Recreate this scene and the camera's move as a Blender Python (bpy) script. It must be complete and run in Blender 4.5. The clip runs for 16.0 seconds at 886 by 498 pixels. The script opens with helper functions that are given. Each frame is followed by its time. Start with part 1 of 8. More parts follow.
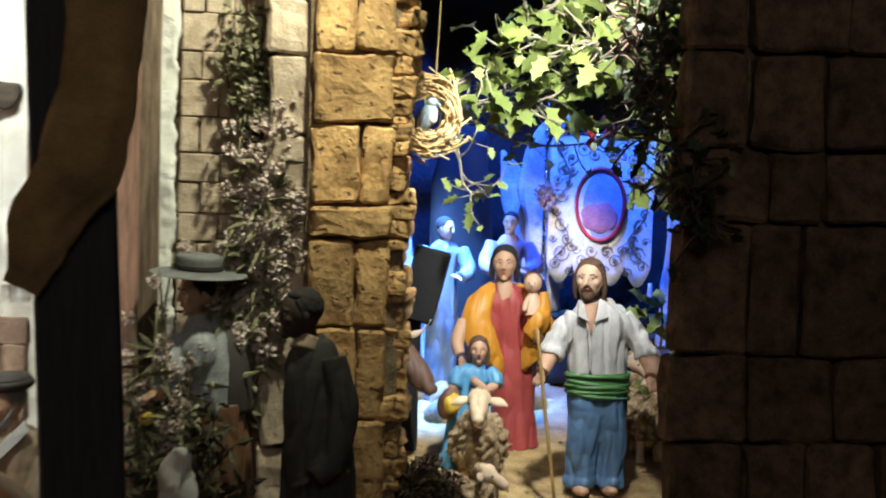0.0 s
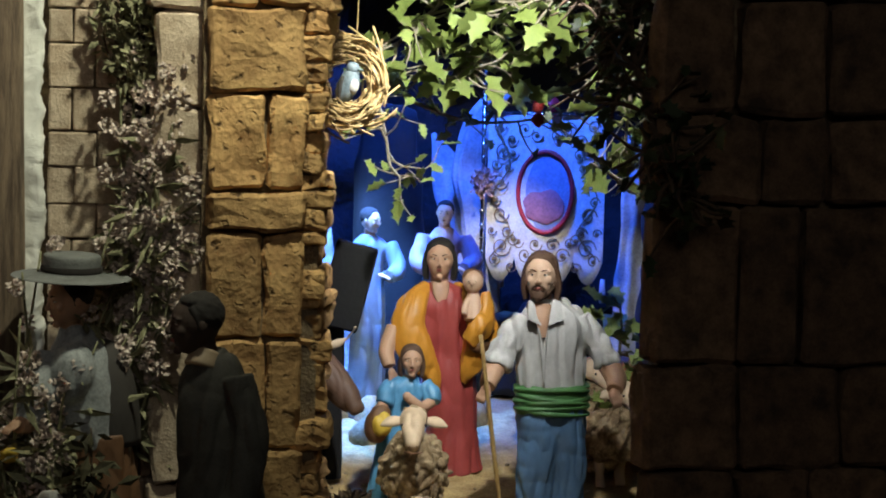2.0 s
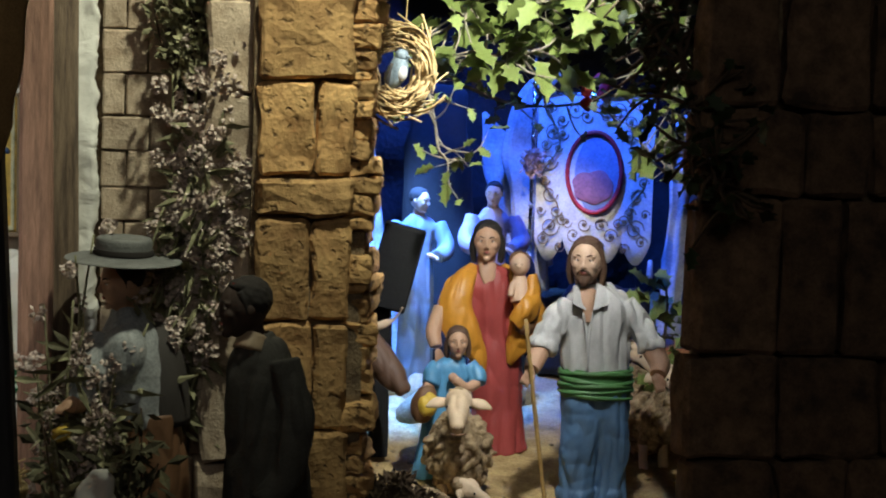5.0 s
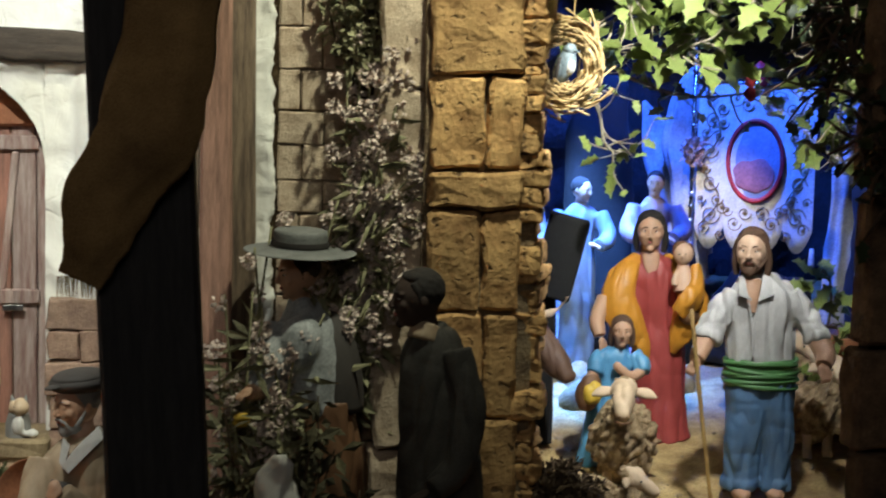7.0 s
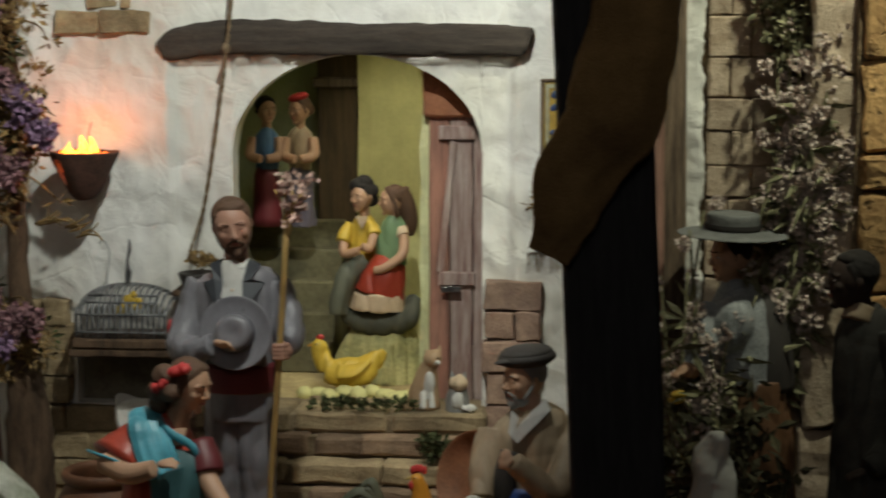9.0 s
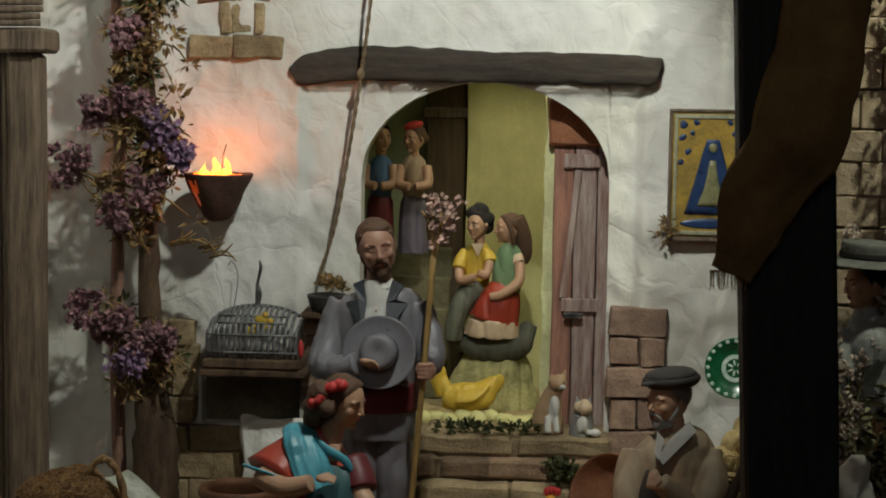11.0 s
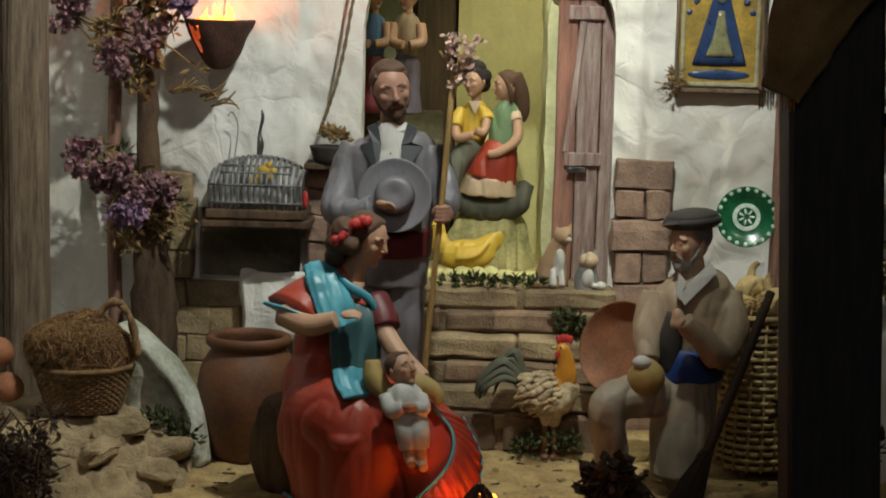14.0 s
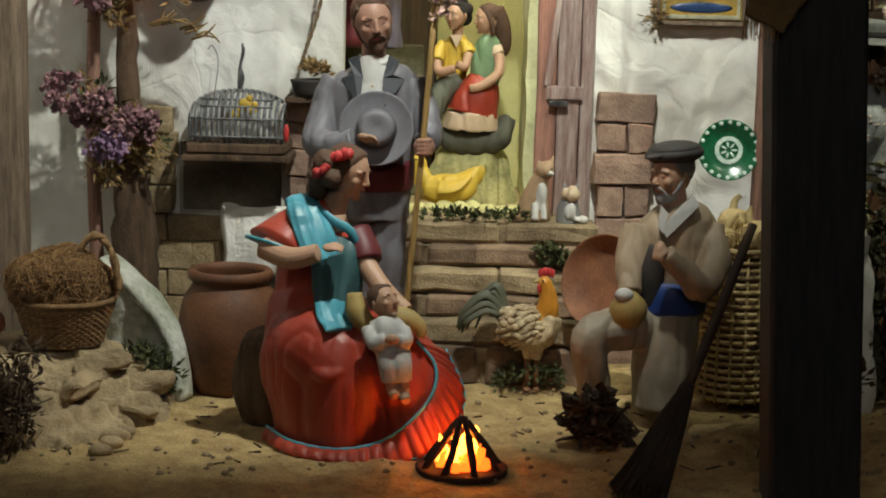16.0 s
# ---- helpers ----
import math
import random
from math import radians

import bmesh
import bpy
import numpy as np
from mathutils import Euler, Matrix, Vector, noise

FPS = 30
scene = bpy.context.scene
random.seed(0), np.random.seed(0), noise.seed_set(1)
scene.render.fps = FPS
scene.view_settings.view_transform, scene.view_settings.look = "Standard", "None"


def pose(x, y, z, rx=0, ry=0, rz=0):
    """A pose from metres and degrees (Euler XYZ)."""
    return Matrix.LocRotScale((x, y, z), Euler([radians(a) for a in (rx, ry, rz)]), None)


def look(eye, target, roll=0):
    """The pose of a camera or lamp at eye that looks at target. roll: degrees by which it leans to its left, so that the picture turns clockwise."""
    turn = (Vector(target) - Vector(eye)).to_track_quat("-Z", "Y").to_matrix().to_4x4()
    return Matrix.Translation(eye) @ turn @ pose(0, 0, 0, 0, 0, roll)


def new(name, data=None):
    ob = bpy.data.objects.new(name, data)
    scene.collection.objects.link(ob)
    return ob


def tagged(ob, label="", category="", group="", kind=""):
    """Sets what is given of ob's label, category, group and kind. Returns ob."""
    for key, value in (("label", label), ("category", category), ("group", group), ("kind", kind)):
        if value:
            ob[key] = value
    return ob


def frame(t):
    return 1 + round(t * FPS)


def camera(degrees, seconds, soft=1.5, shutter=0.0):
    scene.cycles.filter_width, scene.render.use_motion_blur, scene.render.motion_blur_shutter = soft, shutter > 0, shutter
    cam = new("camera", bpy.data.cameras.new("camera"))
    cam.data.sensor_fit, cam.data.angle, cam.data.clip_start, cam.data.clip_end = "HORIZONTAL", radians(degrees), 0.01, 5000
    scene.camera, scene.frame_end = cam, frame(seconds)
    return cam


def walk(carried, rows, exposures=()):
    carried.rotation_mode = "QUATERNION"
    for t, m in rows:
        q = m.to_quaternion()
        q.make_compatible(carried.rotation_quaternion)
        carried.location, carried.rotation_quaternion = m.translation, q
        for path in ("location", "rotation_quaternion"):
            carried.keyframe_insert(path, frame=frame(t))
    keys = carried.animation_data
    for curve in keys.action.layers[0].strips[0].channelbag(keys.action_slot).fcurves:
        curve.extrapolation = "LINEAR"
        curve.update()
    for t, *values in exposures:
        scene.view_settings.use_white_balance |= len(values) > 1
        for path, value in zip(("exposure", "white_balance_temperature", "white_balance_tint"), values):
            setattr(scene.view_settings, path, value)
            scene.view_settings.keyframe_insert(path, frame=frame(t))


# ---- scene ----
cam = camera(28.3, 16.0, soft=1.9, shutter=0.5)
# seconds, eye, target, roll
PATH = [
    (0, (0.305, -1.620, 0.509), (0.652, 0.342, 0.336), 2.1),
    (0.2, (0.312, -1.500, 0.495), (0.690, 0.455, 0.328), 1.6),
    (0.5, (0.338, -1.343, 0.479), (0.742, 0.608, 0.312), 1.5),
    (1, (0.344, -1.323, 0.478), (0.762, 0.626, 0.309), 1.6),
    (1.5, (0.346, -1.324, 0.479), (0.773, 0.622, 0.309), 1.6),
    (2, (0.356, -1.33, 0.477), (0.787, 0.616, 0.307), 1.4),
    (2.5, (0.361, -1.341, 0.476), (0.79, 0.604, 0.289), 0.8),
    (3, (0.357, -1.346, 0.489), (0.787, 0.597, 0.293), 1.1),
    (5.5, (0.361, -1.351, 0.505), (0.689, 0.61, 0.289), 2.1),
    (6, (0.357, -1.359, 0.513), (0.622, 0.612, 0.297), 1.9),
    (6.5, (0.35, -1.367, 0.512), (0.579, 0.608, 0.297), 1.8),
    (7, (0.335, -1.371, 0.51), (0.542, 0.604, 0.271), 1.4),
    (7.5, (0.318, -1.379, 0.515), (0.465, 0.598, 0.258), 0.8),
    (8, (0.318, -1.385, 0.501), (0.317, 0.6, 0.26), 0.3),
    (8.5, (0.298, -1.402, 0.504), (0.199, 0.58, 0.256), 0.3),
    (9, (0.261, -1.425, 0.5), (0.073, 0.551, 0.257), 0.0),
    (9.5, (0.227, -1.439, 0.506), (0.007, 0.534, 0.268), 0.3),
    (10, (0.194, -1.448, 0.499), (-0.023, 0.528, 0.282), 0.5),
    (12.5, (0.048, -1.472, 0.432), (-0.034, 0.519, 0.257), 0.9),
    (13, (0.039, -1.463, 0.413), (-0.034, 0.525, 0.202), 0.9),
    (13.5, (0.029, -1.457, 0.402), (-0.03, 0.527, 0.156), 1.3),
    (14, (0.026, -1.454, 0.396), (-0.031, 0.528, 0.135), 1.4),
    (14.5, (0.024, -1.452, 0.388), (-0.028, 0.526, 0.098), 1.3),
    (15, (0.024, -1.45, 0.381), (-0.013, 0.523, 0.058), 1.3),
    (15.5, (0.023, -1.451, 0.382), (-0.011, 0.521, 0.051), 1.3),
    (16, (0.024, -1.452, 0.389), (-0.008, 0.521, 0.062), 1.4),
]
walk(cam, [(t, look(eye, target, roll)) for t, eye, target, roll in PATH],
     exposures=[(0, 0.6), (0.5, 0.1), (1, 0.0), (3, -0.1), (6, -0.05), (7, 0.15), (7.5, 0.3), (8, 0.05), (8.5, -0.1), (9, -0.4), (10, -0.65), (12.5, -0.5), (13.5, -0.15), (14.5, 0.2), (16, 0.38)])

# ---- world and lamps ----
world = bpy.data.worlds.new("world")
scene.world = world
world.use_nodes = True
world.node_tree.nodes["Background"].inputs["Color"].default_value = (0.9, 0.75, 0.55, 1)
world.node_tree.nodes["Background"].inputs["Strength"].default_value = 0.004


def lamp(name, kind, eye, target, power, colour, size=0.03, cone=60, blend=0.5):
    """One of the small spotlights hidden above the display."""
    data = bpy.data.lights.new(name, kind)
    data.energy, data.color = power, colour
    if kind == "SPOT":
        data.spot_size, data.spot_blend, data.shadow_soft_size = radians(cone), blend, size
    elif kind == "POINT":
        data.shadow_soft_size = size
    else:
        data.size = size
    ob = new(name, data)
    ob.matrix_world = look(eye, target)
    return ob


lamp("courtyard_spot", "SPOT", (0.07, -0.24, 0.84), (-0.125, 0.22, 0.372), 16.6, (0.94, 0.97, 0.87), 0.014, 83, 0.45)
lamp("pillar_spot", "SPOT", (0.54, -0.08, 0.90), (0.440, 0.18, 0.56), 13.0, (0.92, 0.94, 0.71), 0.015, 66, 0.7)
lamp("cave_spot", "SPOT", (0.72, -0.02, 0.69), (0.860, 0.50, 0.20), 17.8, (0.96, 0.98, 0.95), 0.012, 74, 0.4)
lamp("blue_spot", "SPOT", (0.78, 0.66, 0.80), (0.93, 0.90, 0.24), 48.0, (0.03, 0.13, 1.0), 0.02, 76, 0.5)
lamp("blue_side_spot", "SPOT", (0.655, 0.60, 0.60), (0.666, 0.73, 0.17), 90.0, (0.12, 0.32, 1.0), 0.02, 54, 0.5)
lamp("banner_spot", "SPOT", (0.74, 0.42, 0.64), (0.918, 0.85, 0.285), 17.0, (1.0, 0.95, 0.84), 0.012, 20, 0.9)
lamp("doorway_spot", "SPOT", (0.045, 0.312, 0.575), (0.050, 0.46, 0.25), 2.1, (1.0, 0.95, 0.72), 0.02, 88, 0.8)
lamp("hall_lamp", "AREA", (0.2, -2.6, 1.85), (0.3, 0.0, 0.3), 8.0, (1.0, 0.95, 0.86), 1.2)

# ---- materials ----
MATS = {}


def mat(name, colour, rough=0.7, colour2=None, scale=60.0, fine=400.0, bump=0.25, metal=0.0, detail=6.0, vary=0.0, coat=0.0, stretch=(1, 1, 1), dist=0.002, island=False, grain=0.55):
    """A surface of two mixed colours at one scale, grain at a finer one, and relief from both."""
    if name in MATS:
        return MATS[name]
    m = bpy.data.materials.new(name)
    m.use_nodes = True
    nt = m.node_tree
    N, L = nt.nodes, nt.links
    b = N["Principled BSDF"]
    b.inputs["Metallic"].default_value = metal
    b.inputs["Coat Weight"].default_value = coat
    b.inputs["Coat Roughness"].default_value = 0.3
    tc = N.new("ShaderNodeTexCoord")
    mp = N.new("ShaderNodeMapping")
    mp.inputs["Scale"].default_value = stretch
    L.new(tc.outputs["Object"], mp.inputs["Vector"])
    n1, n2 = N.new("ShaderNodeTexNoise"), N.new("ShaderNodeTexNoise")
    for n, s in ((n1, scale), (n2, fine)):
        n.inputs["Scale"].default_value, n.inputs["Detail"].default_value = s, detail
        L.new(mp.outputs["Vector"], n.inputs["Vector"])
    n1.inputs["Roughness"].default_value = 0.62
    if vary > 0:
        info = N.new("ShaderNodeNewGeometry" if island else "ShaderNodeObjectInfo")
        rnd = info.outputs["Random Per Island" if island else "Random"]
        n1.noise_dimensions = n2.noise_dimensions = "4D"
        mul = N.new("ShaderNodeMath")
        mul.operation, mul.inputs[1].default_value = "MULTIPLY", 37.0
        L.new(rnd, mul.inputs[0])
        L.new(mul.outputs[0], n1.inputs["W"])
        L.new(mul.outputs[0], n2.inputs["W"])
    c2 = colour2 or tuple(c * 0.6 for c in colour)
    ramp = N.new("ShaderNodeValToRGB")
    ramp.color_ramp.elements[0].position, ramp.color_ramp.elements[1].position = 0.34, 0.62
    ramp.color_ramp.elements[0].color, ramp.color_ramp.elements[1].color = (*c2, 1), (*colour, 1)
    L.new(n1.outputs["Fac"], ramp.inputs["Fac"])
    mix = N.new("ShaderNodeMixRGB")
    mix.blend_type = "MULTIPLY"
    mix.inputs["Fac"].default_value = grain
    gr = N.new("ShaderNodeValToRGB")
    gr.color_ramp.elements[0].position, gr.color_ramp.elements[1].position = 0.3, 0.6
    gr.color_ramp.elements[0].color = (0.55, 0.53, 0.5, 1)
    L.new(n2.outputs["Fac"], gr.inputs["Fac"])
    L.new(ramp.outputs["Color"], mix.inputs["Color1"])
    L.new(gr.outputs["Color"], mix.inputs["Color2"])
    out = mix.outputs["Color"]
    if vary > 0:
        hsv = N.new("ShaderNodeHueSaturation")
        mr = N.new("ShaderNodeMapRange")
        mr.inputs["To Min"].default_value, mr.inputs["To Max"].default_value = 1 - vary, 1 + vary
        L.new(rnd, mr.inputs["Value"])
        L.new(mr.outputs["Result"], hsv.inputs["Value"])
        L.new(out, hsv.inputs["Color"])
        out = hsv.outputs["Color"]
    L.new(out, b.inputs["Base Color"])
    rr = N.new("ShaderNodeMapRange")
    rr.inputs["To Min"].default_value, rr.inputs["To Max"].default_value = max(rough - 0.12, 0.04), min(rough + 0.12, 1)
    L.new(n1.outputs["Fac"], rr.inputs["Value"])
    L.new(rr.outputs["Result"], b.inputs["Roughness"])
    if bump > 0:
        add = N.new("ShaderNodeMath")
        add.operation = "MULTIPLY_ADD"
        add.inputs[1].default_value = 0.4
        L.new(n2.outputs["Fac"], add.inputs[0])
        L.new(n1.outputs["Fac"], add.inputs[2])
        bp = N.new("ShaderNodeBump")
        bp.inputs["Strength"].default_value, bp.inputs["Distance"].default_value = bump, dist
        L.new(add.outputs[0], bp.inputs["Height"])
        L.new(bp.outputs["Normal"], b.inputs["Normal"])
    MATS[name] = m
    return m


def glow(name, colour, strength):
    if name in MATS:
        return MATS[name]
    m = bpy.data.materials.new(name)
    m.use_nodes = True
    b = m.node_tree.nodes["Principled BSDF"]
    b.inputs["Base Color"].default_value = (*colour, 1)
    b.inputs["Emission Color"].default_value = (*colour, 1)
    b.inputs["Emission Strength"].default_value = strength
    MATS[name] = m
    return m




def plaster():
    """Thick lime plaster: soft stains, trowelled swells and hairline cracks."""
    m = bpy.data.materials.new("plaster")
    m.use_nodes = True
    N, L = m.node_tree.nodes, m.node_tree.links
    b = N["Principled BSDF"]
    b.inputs["Roughness"].default_value = 0.8
    tc = N.new("ShaderNodeTexCoord")
    big, mid, fine = (N.new("ShaderNodeTexNoise") for _ in range(3))
    for n, s, d in ((big, 7, 5), (mid, 24, 5), (fine, 150, 4)):
        n.inputs["Scale"].default_value, n.inputs["Detail"].default_value = s, d
        L.new(tc.outputs["Object"], n.inputs["Vector"])
    mid.inputs["Distortion"].default_value = 1.2
    warp = N.new("ShaderNodeMixRGB")
    warp.inputs["Fac"].default_value = 0.12
    L.new(tc.outputs["Object"], warp.inputs["Color1"])
    L.new(big.outputs["Color"], warp.inputs["Color2"])
    vor = N.new("ShaderNodeTexVoronoi")
    vor.feature = "DISTANCE_TO_EDGE"
    vor.inputs["Scale"].default_value = 13
    L.new(warp.outputs["Color"], vor.inputs["Vector"])
    crack = N.new("ShaderNodeMapRange")
    crack.inputs["From Max"].default_value = 0.035
    L.new(vor.outputs["Distance"], crack.inputs["Value"])
    ramp = N.new("ShaderNodeValToRGB")
    ramp.color_ramp.elements[0].position, ramp.color_ramp.elements[1].position = 0.30, 0.60
    ramp.color_ramp.elements[0].color, ramp.color_ramp.elements[1].color = (0.66, 0.64, 0.57, 1), (0.83, 0.82, 0.79, 1)
    L.new(big.outputs["Fac"], ramp.inputs["Fac"])
    L.new(ramp.outputs["Color"], b.inputs["Base Color"])
    h1, h2 = N.new("ShaderNodeMath"), N.new("ShaderNodeMath")
    h1.operation = h2.operation = "MULTIPLY_ADD"
    h1.inputs[1].default_value, h2.inputs[1].default_value = 0.10, 0.09
    L.new(fine.outputs["Fac"], h1.inputs[0])
    L.new(mid.outputs["Fac"], h1.inputs[2])
    L.new(crack.outputs["Result"], h2.inputs[0])
    L.new(h1.outputs[0], h2.inputs[2])
    bp = N.new("ShaderNodeBump")
    bp.inputs["Strength"].default_value, bp.inputs["Distance"].default_value = 0.75, 0.006
    L.new(h2.outputs[0], bp.inputs["Height"])
    L.new(bp.outputs["Normal"], b.inputs["Normal"])
    MATS["plaster"] = m
    return m


PLASTER = plaster()
SAND = mat("sand", (0.60, 0.44, 0.20), 0.95, (0.35, 0.23, 0.095), 36, 420, 1.0, dist=0.006, grain=0.7)
CORK = mat("cork_block", (0.72, 0.45, 0.19), 0.9, (0.35, 0.185, 0.07), 26, 200, 0.8, vary=0.28, dist=0.006, grain=0.6)


def pit(m, dark, scale, low, high):
    """Dark holes and rusty patches worn into a surface, with their relief."""
    N, L = m.node_tree.nodes, m.node_tree.links
    b = N["Principled BSDF"]
    tc = N.new("ShaderNodeTexCoord")
    n = N.new("ShaderNodeTexNoise")
    n.inputs["Scale"].default_value, n.inputs["Detail"].default_value = scale, 3
    L.new(tc.outputs["Object"], n.inputs["Vector"])
    ramp = N.new("ShaderNodeMapRange")
    ramp.inputs["From Min"].default_value, ramp.inputs["From Max"].default_value = low, high
    L.new(n.outputs["Fac"], ramp.inputs["Value"])
    mix = N.new("ShaderNodeMixRGB")
    mix.inputs["Color2"].default_value = (*dark, 1)
    old = b.inputs["Base Color"].links[0].from_socket
    L.new(ramp.outputs["Result"], mix.inputs["Fac"])
    L.new(old, mix.inputs["Color1"])
    L.new(mix.outputs["Color"], b.inputs["Base Color"])
    bp = N.new("ShaderNodeBump")
    bp.invert = True
    bp.inputs["Strength"].default_value, bp.inputs["Distance"].default_value = 0.7, 0.003
    L.new(ramp.outputs["Result"], bp.inputs["Height"])
    L.new(b.inputs["Normal"].links[0].from_socket, bp.inputs["Normal"])
    L.new(bp.outputs["Normal"], b.inputs["Normal"])


pit(CORK, (0.09, 0.048, 0.020), 100, 0.60, 0.72)
MORTAR = mat("mortar", (0.30, 0.22, 0.13), 0.95, (0.12, 0.08, 0.05), 60, 500, 0.9, dist=0.004)
BRICK = mat("brick", (0.40, 0.27, 0.20), 0.9, (0.22, 0.14, 0.11), 50, 500, 0.7, vary=0.25, dist=0.003)
TANBRICK = mat("tan_brick", (0.62, 0.50, 0.38), 0.9, (0.40, 0.30, 0.21), 55, 500, 0.8, vary=0.22, dist=0.003)
OLDWOOD = mat("old_wood", (0.26, 0.19, 0.13), 0.8, (0.10, 0.07, 0.05), 40, 300, 0.7, stretch=(6, 6, 0.5), dist=0.002)
BEAM = mat("beam_wood", (0.075, 0.058, 0.046), 0.9, (0.035, 0.027, 0.021), 30, 300, 0.6, stretch=(0.6, 5, 5), dist=0.002)
REDWOOD = mat("red_wood", (0.40, 0.22, 0.16), 0.8, (0.20, 0.11, 0.08), 40, 260, 0.6, stretch=(6, 6, 0.5), dist=0.002)
PINKDOOR = mat("door_wood", (0.52, 0.42, 0.38), 0.8, (0.27, 0.15, 0.13), 26, 200, 0.9, stretch=(7, 7, 0.6), dist=0.002)
BLACKWOOD = mat("black_wood", (0.042, 0.038, 0.040), 0.7, (0.020, 0.019, 0.020), 40, 300, 0.6, stretch=(5, 5, 0.5))
SACKCLOTH = mat("sackcloth", (0.46, 0.28, 0.11), 0.95, (0.22, 0.125, 0.05), 16, 700, 0.9, dist=0.003)
YELLOW = mat("yellow_plaster", (0.66, 0.62, 0.28), 0.85, (0.52, 0.49, 0.22), 18, 200, 0.4, grain=0.12)
GREEN = mat("green_plaster", (0.40, 0.43, 0.28), 0.85, (0.29, 0.32, 0.20), 18, 200, 0.4, grain=0.15)
JARCLAY = mat("jar_clay", (0.19, 0.078, 0.034), 0.65, (0.095, 0.038, 0.018), 24, 300, 0.35)
TERRA = mat("terracotta", (0.42, 0.17, 0.08), 0.75, (0.26, 0.10, 0.05), 35, 400, 0.3)
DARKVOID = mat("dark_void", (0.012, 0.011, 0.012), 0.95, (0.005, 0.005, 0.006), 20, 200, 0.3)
ROCK = mat("rock", (0.47, 0.36, 0.21), 0.95, (0.22, 0.16, 0.09), 35, 420, 0.9, vary=0.2, dist=0.004)
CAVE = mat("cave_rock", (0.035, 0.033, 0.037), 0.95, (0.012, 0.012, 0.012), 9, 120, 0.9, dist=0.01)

# ---- mesh helpers ----


def catmull(pts, n):
    """Points along a smooth curve through pts, n to a span; rows of any length."""
    p = [np.array(q, float) for q in pts]
    if len(p) < 3 or n < 2:
        return p
    p = [2 * p[0] - p[1]] + p + [2 * p[-1] - p[-2]]
    out = []
    for i in range(1, len(p) - 2):
        a, b, c, d = p[i - 1], p[i], p[i + 1], p[i + 2]
        for k in range(n):
            t = k / n
            out.append(0.5 * (2 * b + (c - a) * t + (2 * a - 5 * b + 4 * c - d) * t * t + (3 * b - a - 3 * c + d) * t ** 3))
    out.append(p[-2])
    return out


def tube(bm, pts, seg=10, n=4, side=None, pleats=0, depth=0.0, cap=True, index=0, matrix=None, phase=0.0):
    """A swept body. pts: rows of x, y, z, r or x, y, z, rx, ry. side: the direction of rx."""
    rows = catmull([(*q[:3], q[3], q[4] if len(q) > 4 else q[3]) for q in pts], n)
    c = [Vector(r[:3]) for r in rows]
    rings, faces = [], []
    ref = Vector(side) if side else None
    prev = None
    for i, r in enumerate(rows):
        t = (c[min(i + 1, len(c) - 1)] - c[max(i - 1, 0)]).normalized()
        if ref is not None:
            u = ref - t * ref.dot(t)
        elif prev is not None:
            u = prev - t * prev.dot(t)
        else:
            u = t.orthogonal()
        u.normalize()
        prev = u
        v = t.cross(u)
        f = i / (len(rows) - 1)
        ring = []
        for k in range(seg):
            a = 2 * math.pi * k / seg
            d = 1 + (depth * (1 - 2 * abs(math.sin(0.5 * (pleats * a + phase + 0.9 * math.sin(5 * f) + 0.5 * math.sin(2 * a)))) ** 0.7) * min(1, 0.35 + f) if pleats else 0)
            q = c[i] + u * (math.cos(a) * max(r[3], 1e-5) * d) + v * (math.sin(a) * max(r[4], 1e-5) * d)
            ring.append(bm.verts.new(matrix @ q if matrix else q))
        rings.append(ring)
    for a, b in zip(rings, rings[1:]):
        for k in range(seg):
            faces.append(bm.faces.new((a[k], a[(k + 1) % seg], b[(k + 1) % seg], b[k])))
    if cap:
        faces += [bm.faces.new(rings[0][::-1]), bm.faces.new(rings[-1])]
    for f in faces:
        f.material_index, f.smooth = index, True
    return faces


def ball(bm, at, r, index=0, matrix=None, turn=(0, 0, 0), seg=14, rough=0.0, seed=0.0, freq=60.0):
    """An ellipsoid, uneven by rough."""
    r = (r, r, r) if isinstance(r, (int, float)) else r
    m = pose(*at, *turn) @ Matrix.Diagonal((*r, 1))
    if matrix:
        m = matrix @ m
    nv = max(6, seg * 2 // 3)
    rings = [[bm.verts.new(m @ Vector((math.sin(math.pi * j / nv) * math.cos(2 * math.pi * k / seg), math.sin(math.pi * j / nv) * math.sin(2 * math.pi * k / seg), math.cos(math.pi * j / nv)))) for k in range(seg)] for j in range(1, nv)]
    top, low = bm.verts.new(m @ Vector((0, 0, 1))), bm.verts.new(m @ Vector((0, 0, -1)))
    got = [top, low] + [v for ring in rings for v in ring]
    fs = [bm.faces.new((a[k], b[k], b[(k + 1) % seg], a[(k + 1) % seg])) for a, b in zip(rings, rings[1:]) for k in range(seg)]
    fs += [bm.faces.new((top, rings[0][k], rings[0][(k + 1) % seg])) for k in range(seg)]
    fs += [bm.faces.new((low, rings[-1][(k + 1) % seg], rings[-1][k])) for k in range(seg)]
    for f in fs:
        f.material_index, f.smooth = index, True
    if rough:
        o = m.translation.copy()
        for v in got:
            d = v.co - o
            v.co = o + d * (1 + rough * noise.noise(v.co * freq + Vector((seed, seed * 2, 0))))
    return fs


